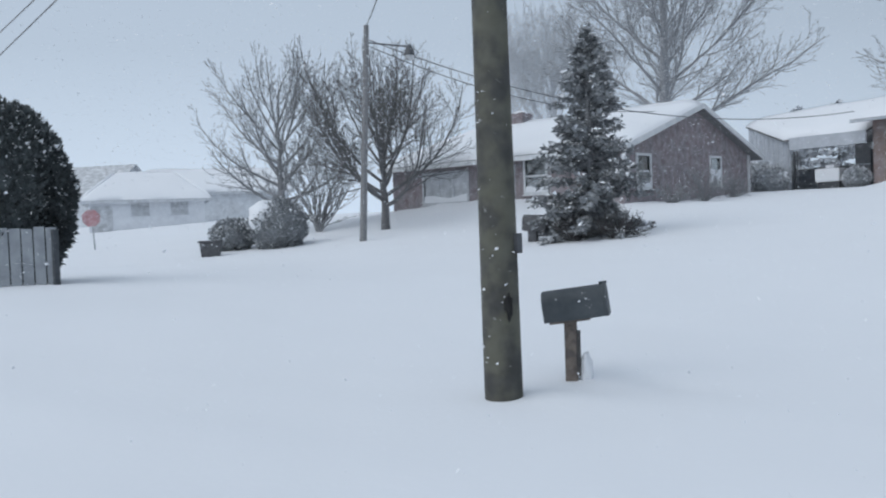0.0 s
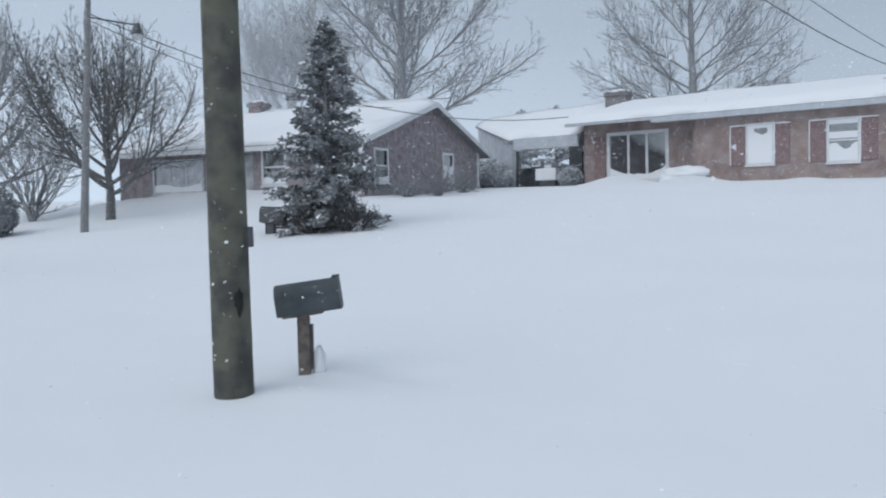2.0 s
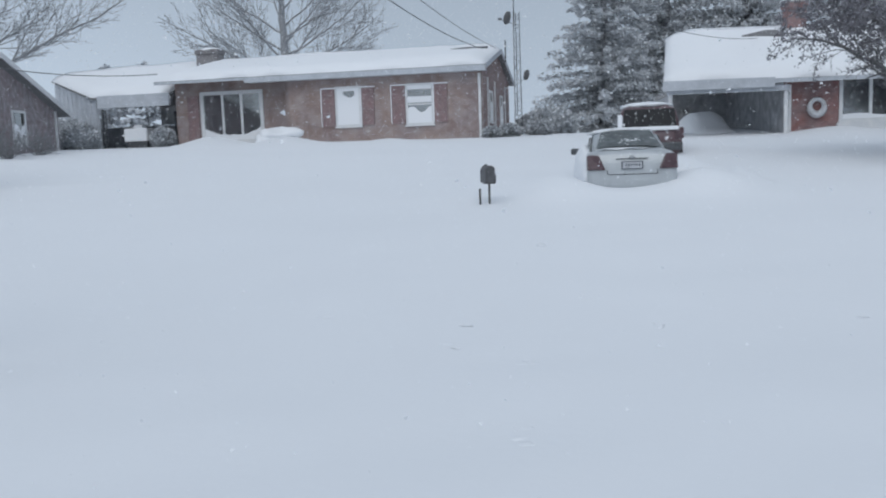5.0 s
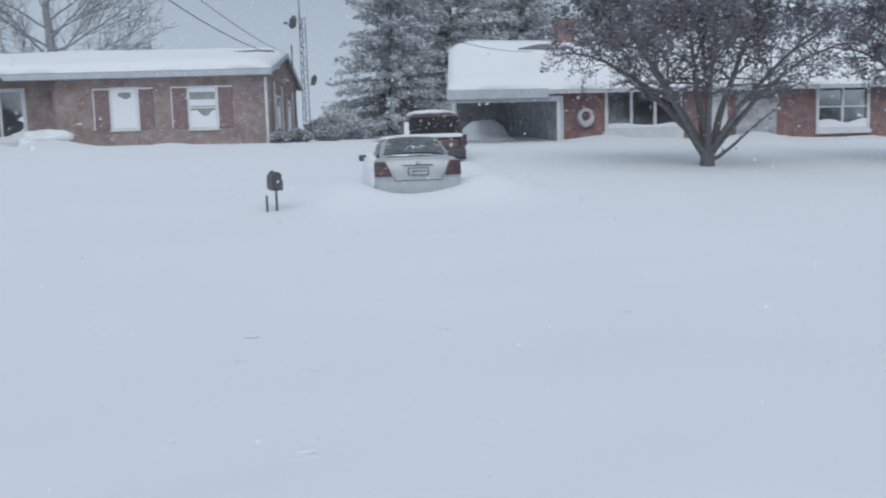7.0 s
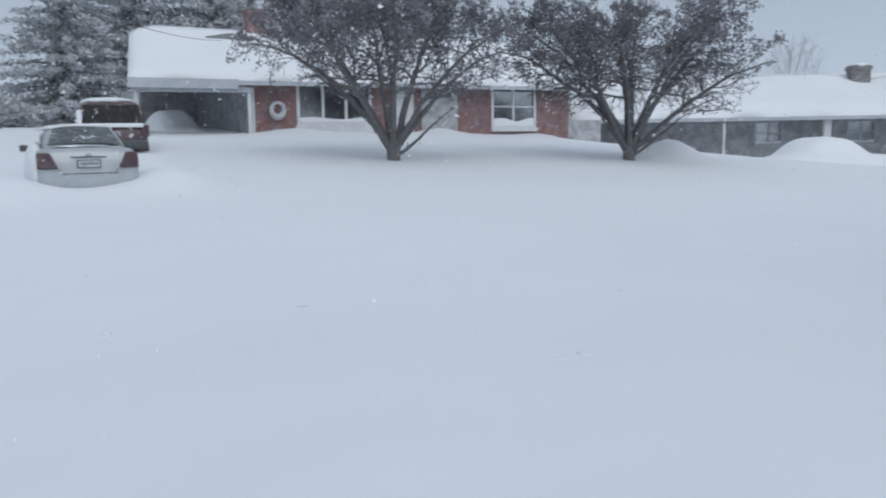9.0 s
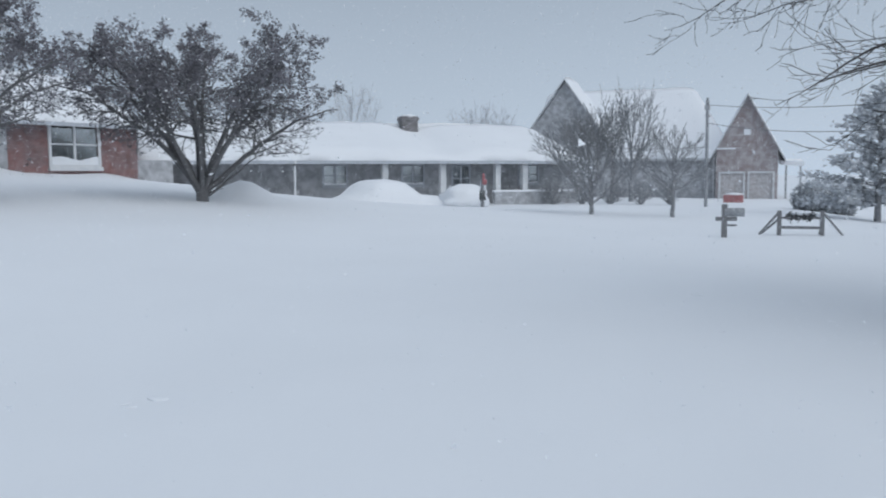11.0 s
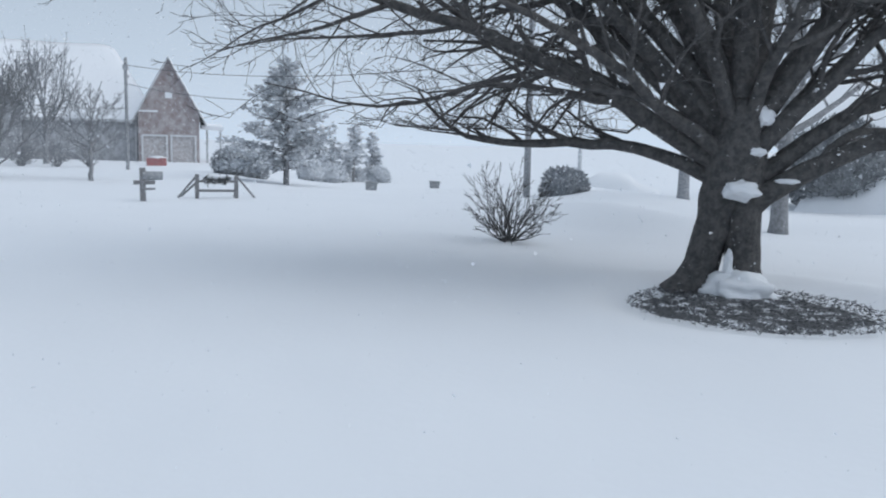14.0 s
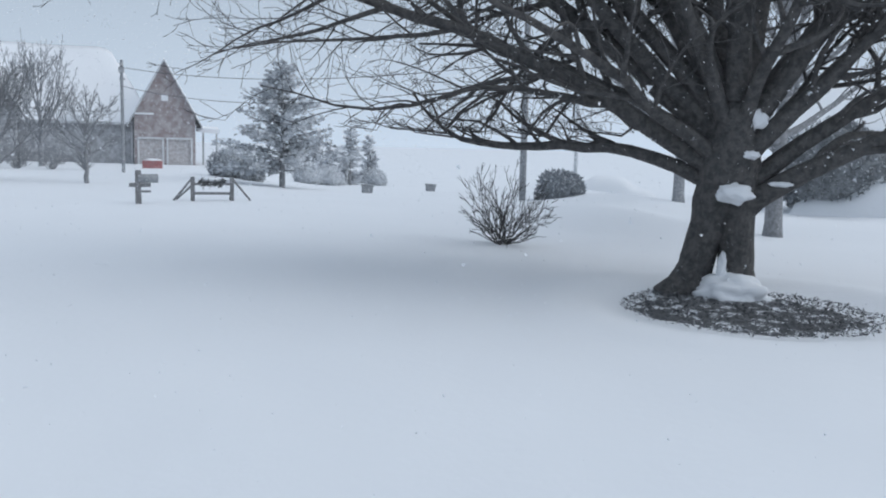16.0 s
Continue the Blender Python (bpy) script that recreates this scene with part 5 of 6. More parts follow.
grill = thing("covered_grill", "snow-covered boxy grill under the carport", "grill", (x, y, ground_z(x, y)), -10)
boxes("body", [((-0.5, -0.35, -0.2), (0.5, 0.35, 0.45))], M["steel_dark"], grill, bevel=0.04)
boxes("snow_cap", [((-0.62, -0.42, 0.30), (0.55, 0.42, 0.92)), ((-0.2, -0.25, 0.9), (0.25, 0.25, 1.08))], M["roof_snow"], grill, "tall square cap of snow", bevel=0.09)
for k, (px, py, r) in enumerate(((-15.1, 0.6, 0.55), (-18.7, -0.3, 0.75), (-19.6, 0.2, 0.9), (-20.6, 0.9, 0.95), (-21.6, 1.6, 0.9))):
    x, y = to_tan(px, py)
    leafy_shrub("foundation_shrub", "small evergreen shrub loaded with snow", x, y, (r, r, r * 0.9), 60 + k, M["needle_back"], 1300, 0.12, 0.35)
x, y = to_tan(-8.4, -1.3)
bench = thing("garden_bench", "low garden bench buried under a snow mound", "bench", (x, y, ground_z(x, y) - 0.1), -10)
boxes("seat", [((-0.55, -0.2, 0.30), (0.55, 0.2, 0.36))], M["steel_dark"], bench, bevel=0.01)
for lx in (-0.48, 0.42):
    boxes("leg", [((lx, -0.16, -0.2), (lx + 0.06, 0.16, 0.30))], M["steel_dark"], bench)
lump("snow_mound", (0.92, 0.45, 0.30), M["roof_snow"], bench, 7, "rounded mound of snow", at=(-0.15, 0.06, 0.50), rough=0.4)
lump("snow_heap", (0.6, 0.5, 0.42), M["roof_snow"], bench, 9, "snow drifted against the bench", at=(-0.75, 0.15, 0.18), rough=0.3)
for k, (px, py, r, hh) in enumerate(((0.4, -0.5, 0.36, 0.24), (1.1, 0.3, 0.45, 0.28), (2.2, 1.6, 0.55, 0.34))):
    x, y = to_tan(px, py)
    leafy_shrub("foundation_shrub", "dark shrub at the corner of a brick house", x, y, (r, r, hh), 66 + k, M["needle_back"], 1500, 0.12, 0.3)


def antenna_tower():
    x, y = bearing(-7.9, 38.6)
    z = ground_z(x, y)
    t = thing("antenna_tower", "slender lattice antenna tower with satellite dish", "antenna", (x, y, z))
    s = 0.16
    legs = [(-s, 0), (s, 0), (0, s * 1.7)]
    for a, b in legs:
        rod("leg", (a, b, -0.3), (a * 0.8, b * 0.8, 5.4), 0.018, 0.015, M["steel_dark"], t, sides=6)
    segs = []
    for i in range(13):
        zz = 0.2 + i * 0.4
        for (a, b), (c, d) in zip(legs, legs[1:] + legs[:1]):
            segs.append([a, b, zz, c, d, zz + 0.2, 0.009, 0.009])
            segs.append([c, d, zz + 0.2, a, b, zz + 0.4, 0.009, 0.009])
    v, f = tubes(segs, 4)
    array_object("lattice", v, f, M["steel_dark"], t)
    rod("mast", (-0.1, 0.1, 4.8), (-0.1, 0.1, 7.0), 0.025, 0.02, M["steel_dark"], t)
    for name, dx, dz, r in (("dish", -0.42, 5.15, 0.30), ("small_dish", 0.38, 2.65, 0.24)):
        bm = bmesh.new()
        bmesh.ops.create_uvsphere(bm, u_segments=18, v_segments=10, radius=1)
        for v_ in bm.verts:
            v_.co = Vector((v_.co.x * r * 0.55, v_.co.y * 0.06, v_.co.z * r))
        bm.transform(Matrix.Translation((dx, -0.1, dz)) @ Matrix.Rotation(0.25, 4, "Y"))
        dish = part(name, bm, M["bin"], t, "dark oval satellite dish", smooth=True)
        rod("dish_arm", (dx, -0.1, dz - r * 0.6), (0 if dx < 0 else 0.16, 0.05, dz - r * 0.9), 0.015, 0.015, M["steel_dark"], dish, sides=6)
        if dx < 0:
            boxes("receiver", [((dx - 0.42, -0.32, dz - 0.12), (dx - 0.26, -0.22, dz - 0.03))], M["bin"], dish)
            rod("receiver_arm", (dx - 0.3, -0.26, dz - 0.09), (dx, -0.1, dz - 0.25), 0.012, 0.012, M["steel_dark"], dish, sides=6)
    return t


antenna_tower()

# ---- vehicles in the drive ----
sx, sy = bearing(-14.45, 19.2)
sedan("silver saloon car dusted with snow, sunk in a drive", (sx, sy, ground_z(sx, sy) - 0.46), -10, M["paint_silver"])
sx, sy = bearing(-16.0, 27.0)
suv("dark maroon estate car banded with snow, parked behind another", (sx, sy, ground_z(sx, sy) - 0.55), -13, M["paint_maroon"])
sx, sy = bearing(-19.4, 36.0)
buried_car("snow-covered car under a carport", (sx, sy, ground_z(sx, sy) - 0.35), 4, (0.80, 2.0, 1.2), 3)

x, y = bearing(-5.72, 15.75)
small_box = letter_box("small dark mailbox on a thin post, snow on one side", x, y, 95, 0, 0.40, (0.48, 0.20, 0.31), M["bin"], M["post_dark"], ground_z(x, y) - 0.02, 0.02)
lump("packed_snow", (0.24, 0.05, 0.13), M["roof_snow"], small_box, 6, "snow plastered on the flank", at=(0.04, -0.09, 0.60), sub=2)
x, y = bearing(-5.1, 15.7)
stub = thing("stub_post", "short dark post standing in snow", "post", (x, y, ground_z(x, y)))
rod("shaft", (0, 0, -0.1), (0, 0, 0.28), 0.02, 0.02, M["post_dark"], stub)

# ---- red brick house with carport ----


def red_house():
    h = thing("brick_carport_house", "red brick ranch house with carport and deep roof snow", "house", (13.7, 30.0, 1.45), -8)
    W, D = 14.8, 9.0
    bay, door, w4 = (1.95, 4.85, 0.95, 2.35), (6.0, 6.9, 0.3, 2.35), (10.75, 12.85, 0.75, 2.4)
    wall("wall_front", 0, W, -0.6, 2.62, [bay, door, w4], 0, M["brick_red"], h)
    wall("wall_back", 0, W, -0.6, 2.62, [], D - 0.25, M["brick_red"], h)
    gable("wall_end", 0.25, D - 0.25, D / 2, -0.6, 2.62, 4.5, W - 0.25, M["brick_red_side"], h)
    gable("wall_inner", 0.25, D - 0.25, D / 2, -0.6, 2.62, 4.5, 0, M["siding_dark"], h)
    window(h, *bay, 0, 3, 0, 0.1, fr=0.12, seed=21)
    window(h, *w4, 0, 2, 1, 0.16, fr=0.12, seed=22)
    boxes("bay_apron", [((1.75, -0.12, 0.2), (5.0, -0.004, 0.82))], M["trim"], h, "white boarding below the bay window")
    boxes("panel", [((7.2, -0.1, -0.2), (8.9, -0.004, 2.4))], M["siding_dark"], h, "dark recessed entrance")
    boxes("door", [((6.0, 0.05, 0.3), (6.9, 0.1, 2.35))], M["trim"], h, "white front door")
    boxes("sill", [((10.6, -0.14, 0.5), (13.0, -0.002, 0.65))], M["trim"], h, "white window sill")
    wr = []
    for i in range(28):
        a, b = 2 * math.pi * i / 28, 2 * math.pi * (i + 1) / 28
        wr.append([1.05 + 0.25 * math.cos(a), -0.1, 1.40 + 0.27 * math.sin(a), 1.05 + 0.25 * math.cos(b), -0.1, 1.40 + 0.27 * math.sin(b), 0.10 - 0.03 * math.sin(a), 0.10 - 0.03 * math.sin(b)])
    v, f = tubes(wr, 8)
    array_object("wreath", v, f, M["trim_far"], h, "round wreath white with snow", smooth=True)
    boxes("floor", [((0.3, 0.3, -0.3), (W - 0.3, D - 0.3, 0.2))], M["room"], h)
    roof_pair(h, -3.95, W, D, 2.66, 4.55, 0.6, 71, M["shingle"], 0.34, 0.4, ny=16, inset=0.95)
    boxes("fascia", [((-4.38, -0.68, 2.12), (-0.55, -0.60, 2.46))], M["fascia"], h, "pale boarded carport fascia")
    boxes("beam", [((-4.2, -0.5, 2.0), (0.0, -0.3, 2.2))], M["fascia"], h)
    boxes("gutter", [((-0.55, -0.70, 2.26), (W + 0.4, -0.602, 2.40))], M["fascia"], h)
    for x in (-4.08, -0.1):
        boxes("carport_post", [((x - 0.06, -0.42, -0.4), (x + 0.06, -0.30, 2.0))], M["trim"], h, "white carport post")
    downspout(h, 0.12, 0, -0.2, 2.45)
    boxes("carport_back", [((-3.2, D - 0.4, -0.4), (0, D - 0.25, 2.5))], M["siding_dark"], h)
    boxes("carport_side", [((-3.2, 4.5, -0.4), (-3.1, D - 0.4, 2.3))], M["siding_dark"], h)
    chimney(h, 1.3, 2.0, 4.1, 4.8, 4.0, 5.75, M["brick_red"], 0.08)
    v = [(-0.75, 3.05, 4.38), (0.95, 2.85, 4.30), (1.05, 3.5, 4.58), (0.3, 3.6, 4.62)]
    mesh_object("bare_patch", [(2.05, 3.6, 4.60), (2.7, 3.5, 4.56), (2.5, 4.1, 4.80), (2.05, 4.2, 4.82), (2.05, 3.6, 4.3), (2.7, 3.5, 4.26), (2.5, 4.1, 4.5), (2.05, 4.2, 4.5)], [(0, 1, 2, 3), (7, 6, 5, 4), (0, 4, 5, 1), (1, 5, 6, 2), (2, 6, 7, 3), (3, 7, 4, 0)], M["shingle"], h, "patch of roof blown clear of snow")
    mesh_object("bare_patch", v + [(a, b, c - 0.3) for a, b, c in v], [(0, 1, 2, 3), (7, 6, 5, 4), (0, 4, 5, 1), (1, 5, 6, 2), (2, 6, 7, 3), (3, 7, 4, 0)], M["shingle"], h, "patch of roof blown clear of snow")
    boxes("porch_rail", [((W + 0.3, 0.6, -0.4), (W + 2.4, 0.7, 1.0))], M["siding_far"], h)
    return h


red_house()
for k, (px, r) in enumerate(((23.4, 0.55),)):
    leafy_shrub("foundation_shrub", "small evergreen shrub loaded with snow", px, 29.2, (r, r, r), 80 + k, M["needle_back"], 900, 0.12, 0.4)


def fruit_tree(label, b, d, height, width, seed, stems, spur):
    """A short trunk parting into stems that lean out and curve up under a broad crown hung with fruit."""
    x, y = bearing(b, d)
    t = thing("ornamental_tree", label, "tree", (x, y, ground_z(x, y) - 0.1), b, "ornamental trees on the lawn")
    hub = (0, 0, height * 0.60)
    g = Arbor(seed, 0.008, (0, 0.02, 0.0, -0.03), (0.23, 0.19, 0.14), (0.50, 0.50, 0.5), (30, 65), 0.17, (hub, (width / 2, width / 2, height * 0.42)), start=0.34, depth=3, low=height * 0.26)
    g.wood.append(([Vector((0, 0, -0.15)), Vector((0.0, 0, 0.15)), Vector((0.0, 0, 0.4)), Vector((-0.03, 0, 0.75))], [0.24, 0.19, 0.19, 0.17]))
    for heading, rises, length, r in stems:
        g.arc((0.04 * math.cos(radians(heading)), 0.04 * math.sin(radians(heading)), 0.35), heading, rises, length, r)
    g.arc((0.06, 0, 0.25), spur, (18, 42, 20), 2.3, 0.06, 1)
    arbor_parts(g, M["bark"], t, 7)
    rng = np.random.default_rng(seed)
    ends = np.array([s_[3:6] for s_ in g.thin])
    high = np.clip((ends[:, 2] / height - 0.34) / 0.4, 0.08, 1.0)
    pick = ends[rng.choice(len(ends), 32000, p=high / high.sum())] + rng.normal(0, 0.06, (32000, 3))
    v, f = sprigs(pick, rng.normal(0, 1, pick.shape), 0.075, 0.03, seed)
    array_object("foliage", v, f, M["fruit_leaf"], t, "clusters of withered leaves and fruit", stuff=True)
    pick = ends[rng.integers(0, len(ends), 600)]
    v, f = sprigs(pick, rng.normal(0, 1, pick.shape), 0.07, 0.04, seed + 3)
    array_object("snow_load", v, f, M["roof_snow"], t, "flecks of snow in the crown", stuff=True)
    return t


STEMS = ((182, (54, 40, 6), 4.9, 0.115), (165, (64, 56, 30), 5.6, 0.12), (95, (62, 58, 40), 5.2, 0.11), (30, (72, 66, 45), 5.6, 0.12),
         (5, (60, 40, 6), 4.9, 0.10), (275, (64, 58, 40), 5.0, 0.10), (215, (58, 44, 12), 4.8, 0.10), (325, (60, 46, 14), 4.8, 0.10), (130, (78, 76, 60), 5.4, 0.12))
fruit_tree("short-trunked ornamental tree with dense dark twiggy crown", -33.9, 24, 7.2, 9.2, 91, STEMS, 8)
STEMS = ((180, (56, 40, 14), 5.6, 0.115), (155, (62, 52, 28), 5.2, 0.12), (95, (62, 56, 40), 5.2, 0.11), (25, (60, 50, 26), 5.2, 0.12), (0, (48, 34, 6), 5.2, 0.11), (200, (66, 58, 36), 5.6, 0.11),
         (275, (64, 58, 40), 5.0, 0.10), (220, (60, 48, 20), 5.2, 0.10), (320, (62, 50, 22), 5.2, 0.10), (80, (78, 74, 60), 5.2, 0.12), (340, (68, 60, 40), 5.6, 0.11))
fruit_tree("short-trunked ornamental tree with dense dark rounded crown", -49.35, 27.5, 6.0, 9.6, 96, STEMS, 350)

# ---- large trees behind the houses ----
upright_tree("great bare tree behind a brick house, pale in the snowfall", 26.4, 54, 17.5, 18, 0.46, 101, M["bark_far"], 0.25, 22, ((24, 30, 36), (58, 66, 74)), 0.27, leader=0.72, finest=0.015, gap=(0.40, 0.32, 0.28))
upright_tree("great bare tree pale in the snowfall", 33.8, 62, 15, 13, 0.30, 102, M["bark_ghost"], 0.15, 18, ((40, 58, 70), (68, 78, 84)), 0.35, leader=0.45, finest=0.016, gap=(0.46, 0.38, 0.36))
upright_tree("great bare spreading tree behind a ranch house", 7.4, 58, 15, 16.5, 0.42, 103, M["bark_far"], 0.25, 22, ((10, 18, 26), (52, 62, 72)), 0.25, leader=0.75, finest=0.015, gap=(0.38, 0.31, 0.27))
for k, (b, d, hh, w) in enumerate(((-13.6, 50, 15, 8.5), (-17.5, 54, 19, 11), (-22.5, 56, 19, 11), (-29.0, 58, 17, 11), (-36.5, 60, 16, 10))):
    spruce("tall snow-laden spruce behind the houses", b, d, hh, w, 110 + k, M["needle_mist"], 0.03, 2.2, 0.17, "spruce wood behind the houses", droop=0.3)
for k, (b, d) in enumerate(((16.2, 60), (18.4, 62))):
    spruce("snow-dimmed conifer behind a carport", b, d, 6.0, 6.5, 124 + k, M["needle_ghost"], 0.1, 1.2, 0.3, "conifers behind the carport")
x, y = bearing(-9.8, 44)
leafy_shrub("snowy_thicket", "snow-crusted thicket between two houses", x, y, (1.5, 1.5, 0.7), 118, M["needle_far"], 2200, 0.2, 0.4)

# ---- dark low house with porch columns ----


def porch_house():
    t = -42
    c, s = math.cos(radians(t)), math.sin(radians(t))
    n0 = 42.4
    h = thing("porch_house", "long low dark house with white porch columns and deep roof snow", "house", (-s * n0, c * n0, 0.3), t)
    x0, x1, D, ev = 3.0, 26.3, 10.0, 2.22
    wins = [(16.2, 17.4, 0.9, 1.9), (19.2, 20.2, 0.5, 1.9), (23.4, 24.6, 0.9, 1.9), (11.8, 13.0, 0.9, 1.9)]
    wall("wall_front", x0, x1, -0.6, ev, wins, 1.2, M["siding_dark"], h)
    wall("wall_back", x0, x1, -0.6, ev, [], D - 0.25, M["siding_dark"], h)
    gable("wall_end", 1.45, D - 0.25, D / 2, -0.6, ev, 3.8, x0, M["siding_dark"], h)
    gable("wall_end", 1.45, D - 0.25, D / 2, -0.6, ev, 3.8, x1 - 0.25, M["siding_dark"], h)
    for i, wdw in enumerate(wins):
        window(h, *wdw, 1.2, 2, 1, 0.1, mat=M["fascia"], seed=31 + i)
    boxes("floor", [((x0 + 0.3, 1.5, -0.3), (x1 - 0.3, D - 0.3, 0.1))], M["room"], h)
    e = roof_pair(h, x0, x1, D, 2.35, 4.0, 0.6, 121, M["shingle"], 0.46, 0.5, hollow=(18.2, 1.3, 0.75), ny=16)
    boxes("fascia", [((x0 - 0.5, -0.66, e - 0.16), (x1 + 0.5, -0.602, e + 0.0))], M["fascia"], h, "pale eaves board")
    for x in (14.7, 18.0, 21.3, 23.0):
        boxes("porch_column", [((x - 0.16, -0.3, -0.5), (x + 0.16, 0.0, e - 0.16))], M["trim"], h, "square white porch column")
    boxes("porch_wall", [((21.0, -0.5, -0.5), (x1, -0.32, 0.42))], M["siding_far"], h, "low porch wall")
    boxes("porch_snow", [((20.9, -0.56, 0.42), (x1 + 0.1, -0.28, 0.55))], M["roof_snow"], h, "snow along the porch wall", bevel=0.05)
    downspout(h, 9.85, -0.5, -0.4, e)
    chimney(h, 17.45, 18.4, 4.4, 5.2, 3.6, 4.85, M["chimney_grey"], 0.16)
    return h


porch_house()
x, y = bearing(-61.3, 41.0)
buried_car("car completely buried under a smooth snowdrift", (x, y, ground_z(x, y) - 0.25), -118, (1.5, 3.1, 1.5), 7)
x, y = bearing(-66.6, 42.0)
mound = lump("snow_mound", (1.8, 1.0, 0.75), M["roof_snow"], None, 9, rough=0.25)
mound.location = (x, y, ground_z(x, y) + 0.35)
tagged(mound, "rounded mound of drifted snow over shrubs", "snow", kind="stuff")
x, y = bearing(-67.75, 38.5)
deco = thing("garden_post", "snow-caked garden post tied with a red bow", "post", (x, y, ground_z(x, y)))
rod("shaft", (0, 0, -0.2), (0, 0, 1.45), 0.09, 0.07, M["bark_mid"], deco)
lump("bow", (0.2, 0.1, 0.13), M["ribbon"], deco, 2, "red ribbon bow", at=(0.08, -0.08, 1.15), sub=2, rough=0.4)
lump("bow_tail", (0.08, 0.06, 0.22), M["ribbon"], deco, 4, "red ribbon", at=(-0.1, -0.1, 1.35), sub=2, rough=0.4)
lump("snow_side", (0.18, 0.14, 0.4), M["roof_snow"], deco, 3, "snow stuck to the post", at=(0.2, 0.05, 0.95), sub=2, rough=0.3)
lump("sprig", (0.16, 0.14, 0.3), M["shrub"], deco, 5, "evergreen sprig", at=(0.02, 0, 0.55), sub=2, rough=0.5)
upright_tree("small multi-branched bare tree before a porch", -75.0, 35, 4.5, 5.8, 0.10, 131, M["bark_mid"], 0.08, 16, ((35, 45, 30), (65, 72, 60)), leader=0.4, finest=0.011, gap=(0.19, 0.15, 0.13))
upright_tree("small bare tree before a tall-roofed house", -80.2, 34, 3.6, 3.4, 0.09, 132, M["bark_mid"], 0.3, 14, ((15, 25, 20), (60, 66, 60)), leader=0.6, finest=0.011, gap=(0.15, 0.12, 0.11))
upright_tree("upright bare tree beside a tall-roofed house", -77.6, 52, 7.2, 4.6, 0.15, 133, M["bark_far"], 0.15, 14, ((40, 60, 75), (70, 80, 85)), leader=0.5, finest=0.014, gap=(0.34, 0.26, 0.24))
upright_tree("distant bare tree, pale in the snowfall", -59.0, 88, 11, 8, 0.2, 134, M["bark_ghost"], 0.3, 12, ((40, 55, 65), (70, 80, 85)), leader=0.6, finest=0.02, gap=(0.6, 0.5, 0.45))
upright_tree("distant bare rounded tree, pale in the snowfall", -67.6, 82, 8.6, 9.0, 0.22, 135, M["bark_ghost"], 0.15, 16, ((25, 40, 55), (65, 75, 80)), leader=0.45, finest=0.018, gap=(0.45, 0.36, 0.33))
for k in range(5):
    x, y = bearing(-72.5 - 1.9 * k, 48)
    twig_shrub("hedge_shrub", "bare grey shrub in a hedge before a house", x, y, 1.5, 1.9, 140 + k, M["bark_far"], 26, 2, 0.012, 0.02)

# ---- tall-roofed house ----


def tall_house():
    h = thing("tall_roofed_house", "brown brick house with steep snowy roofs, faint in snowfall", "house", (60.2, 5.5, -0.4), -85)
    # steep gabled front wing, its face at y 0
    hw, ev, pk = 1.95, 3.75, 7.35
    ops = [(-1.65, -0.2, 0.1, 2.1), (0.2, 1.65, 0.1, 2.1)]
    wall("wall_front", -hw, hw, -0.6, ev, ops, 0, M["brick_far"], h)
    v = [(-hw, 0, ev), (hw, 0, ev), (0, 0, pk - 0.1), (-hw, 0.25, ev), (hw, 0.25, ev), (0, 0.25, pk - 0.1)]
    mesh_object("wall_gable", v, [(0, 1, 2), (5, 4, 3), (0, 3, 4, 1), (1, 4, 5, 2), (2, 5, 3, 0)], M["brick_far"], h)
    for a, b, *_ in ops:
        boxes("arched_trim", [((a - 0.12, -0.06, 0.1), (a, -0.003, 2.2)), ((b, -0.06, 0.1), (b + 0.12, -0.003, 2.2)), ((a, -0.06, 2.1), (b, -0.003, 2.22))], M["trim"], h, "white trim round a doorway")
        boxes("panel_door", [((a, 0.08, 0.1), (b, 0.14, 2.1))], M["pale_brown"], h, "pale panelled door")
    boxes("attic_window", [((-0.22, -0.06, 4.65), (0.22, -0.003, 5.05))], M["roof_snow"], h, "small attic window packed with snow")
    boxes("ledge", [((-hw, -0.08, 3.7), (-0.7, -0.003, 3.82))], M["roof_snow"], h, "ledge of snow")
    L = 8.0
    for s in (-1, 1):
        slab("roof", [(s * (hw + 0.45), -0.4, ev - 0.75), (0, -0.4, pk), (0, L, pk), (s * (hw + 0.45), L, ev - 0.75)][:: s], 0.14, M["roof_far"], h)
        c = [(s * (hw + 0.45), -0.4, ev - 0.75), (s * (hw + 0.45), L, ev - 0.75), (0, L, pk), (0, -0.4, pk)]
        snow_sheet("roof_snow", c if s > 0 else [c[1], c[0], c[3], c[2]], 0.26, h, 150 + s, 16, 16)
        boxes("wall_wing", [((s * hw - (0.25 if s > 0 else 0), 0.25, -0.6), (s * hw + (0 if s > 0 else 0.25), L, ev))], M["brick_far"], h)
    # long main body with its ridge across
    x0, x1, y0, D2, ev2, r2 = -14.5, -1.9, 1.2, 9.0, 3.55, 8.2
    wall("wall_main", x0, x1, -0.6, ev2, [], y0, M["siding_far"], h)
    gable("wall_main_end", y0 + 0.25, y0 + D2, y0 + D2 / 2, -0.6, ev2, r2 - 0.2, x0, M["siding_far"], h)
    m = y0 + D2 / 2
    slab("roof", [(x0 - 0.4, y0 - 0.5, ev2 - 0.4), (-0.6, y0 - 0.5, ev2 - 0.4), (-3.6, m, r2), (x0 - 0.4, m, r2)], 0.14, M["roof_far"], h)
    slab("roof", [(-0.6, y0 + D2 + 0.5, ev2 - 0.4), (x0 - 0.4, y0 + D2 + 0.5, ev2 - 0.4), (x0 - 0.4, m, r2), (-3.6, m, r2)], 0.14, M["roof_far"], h)
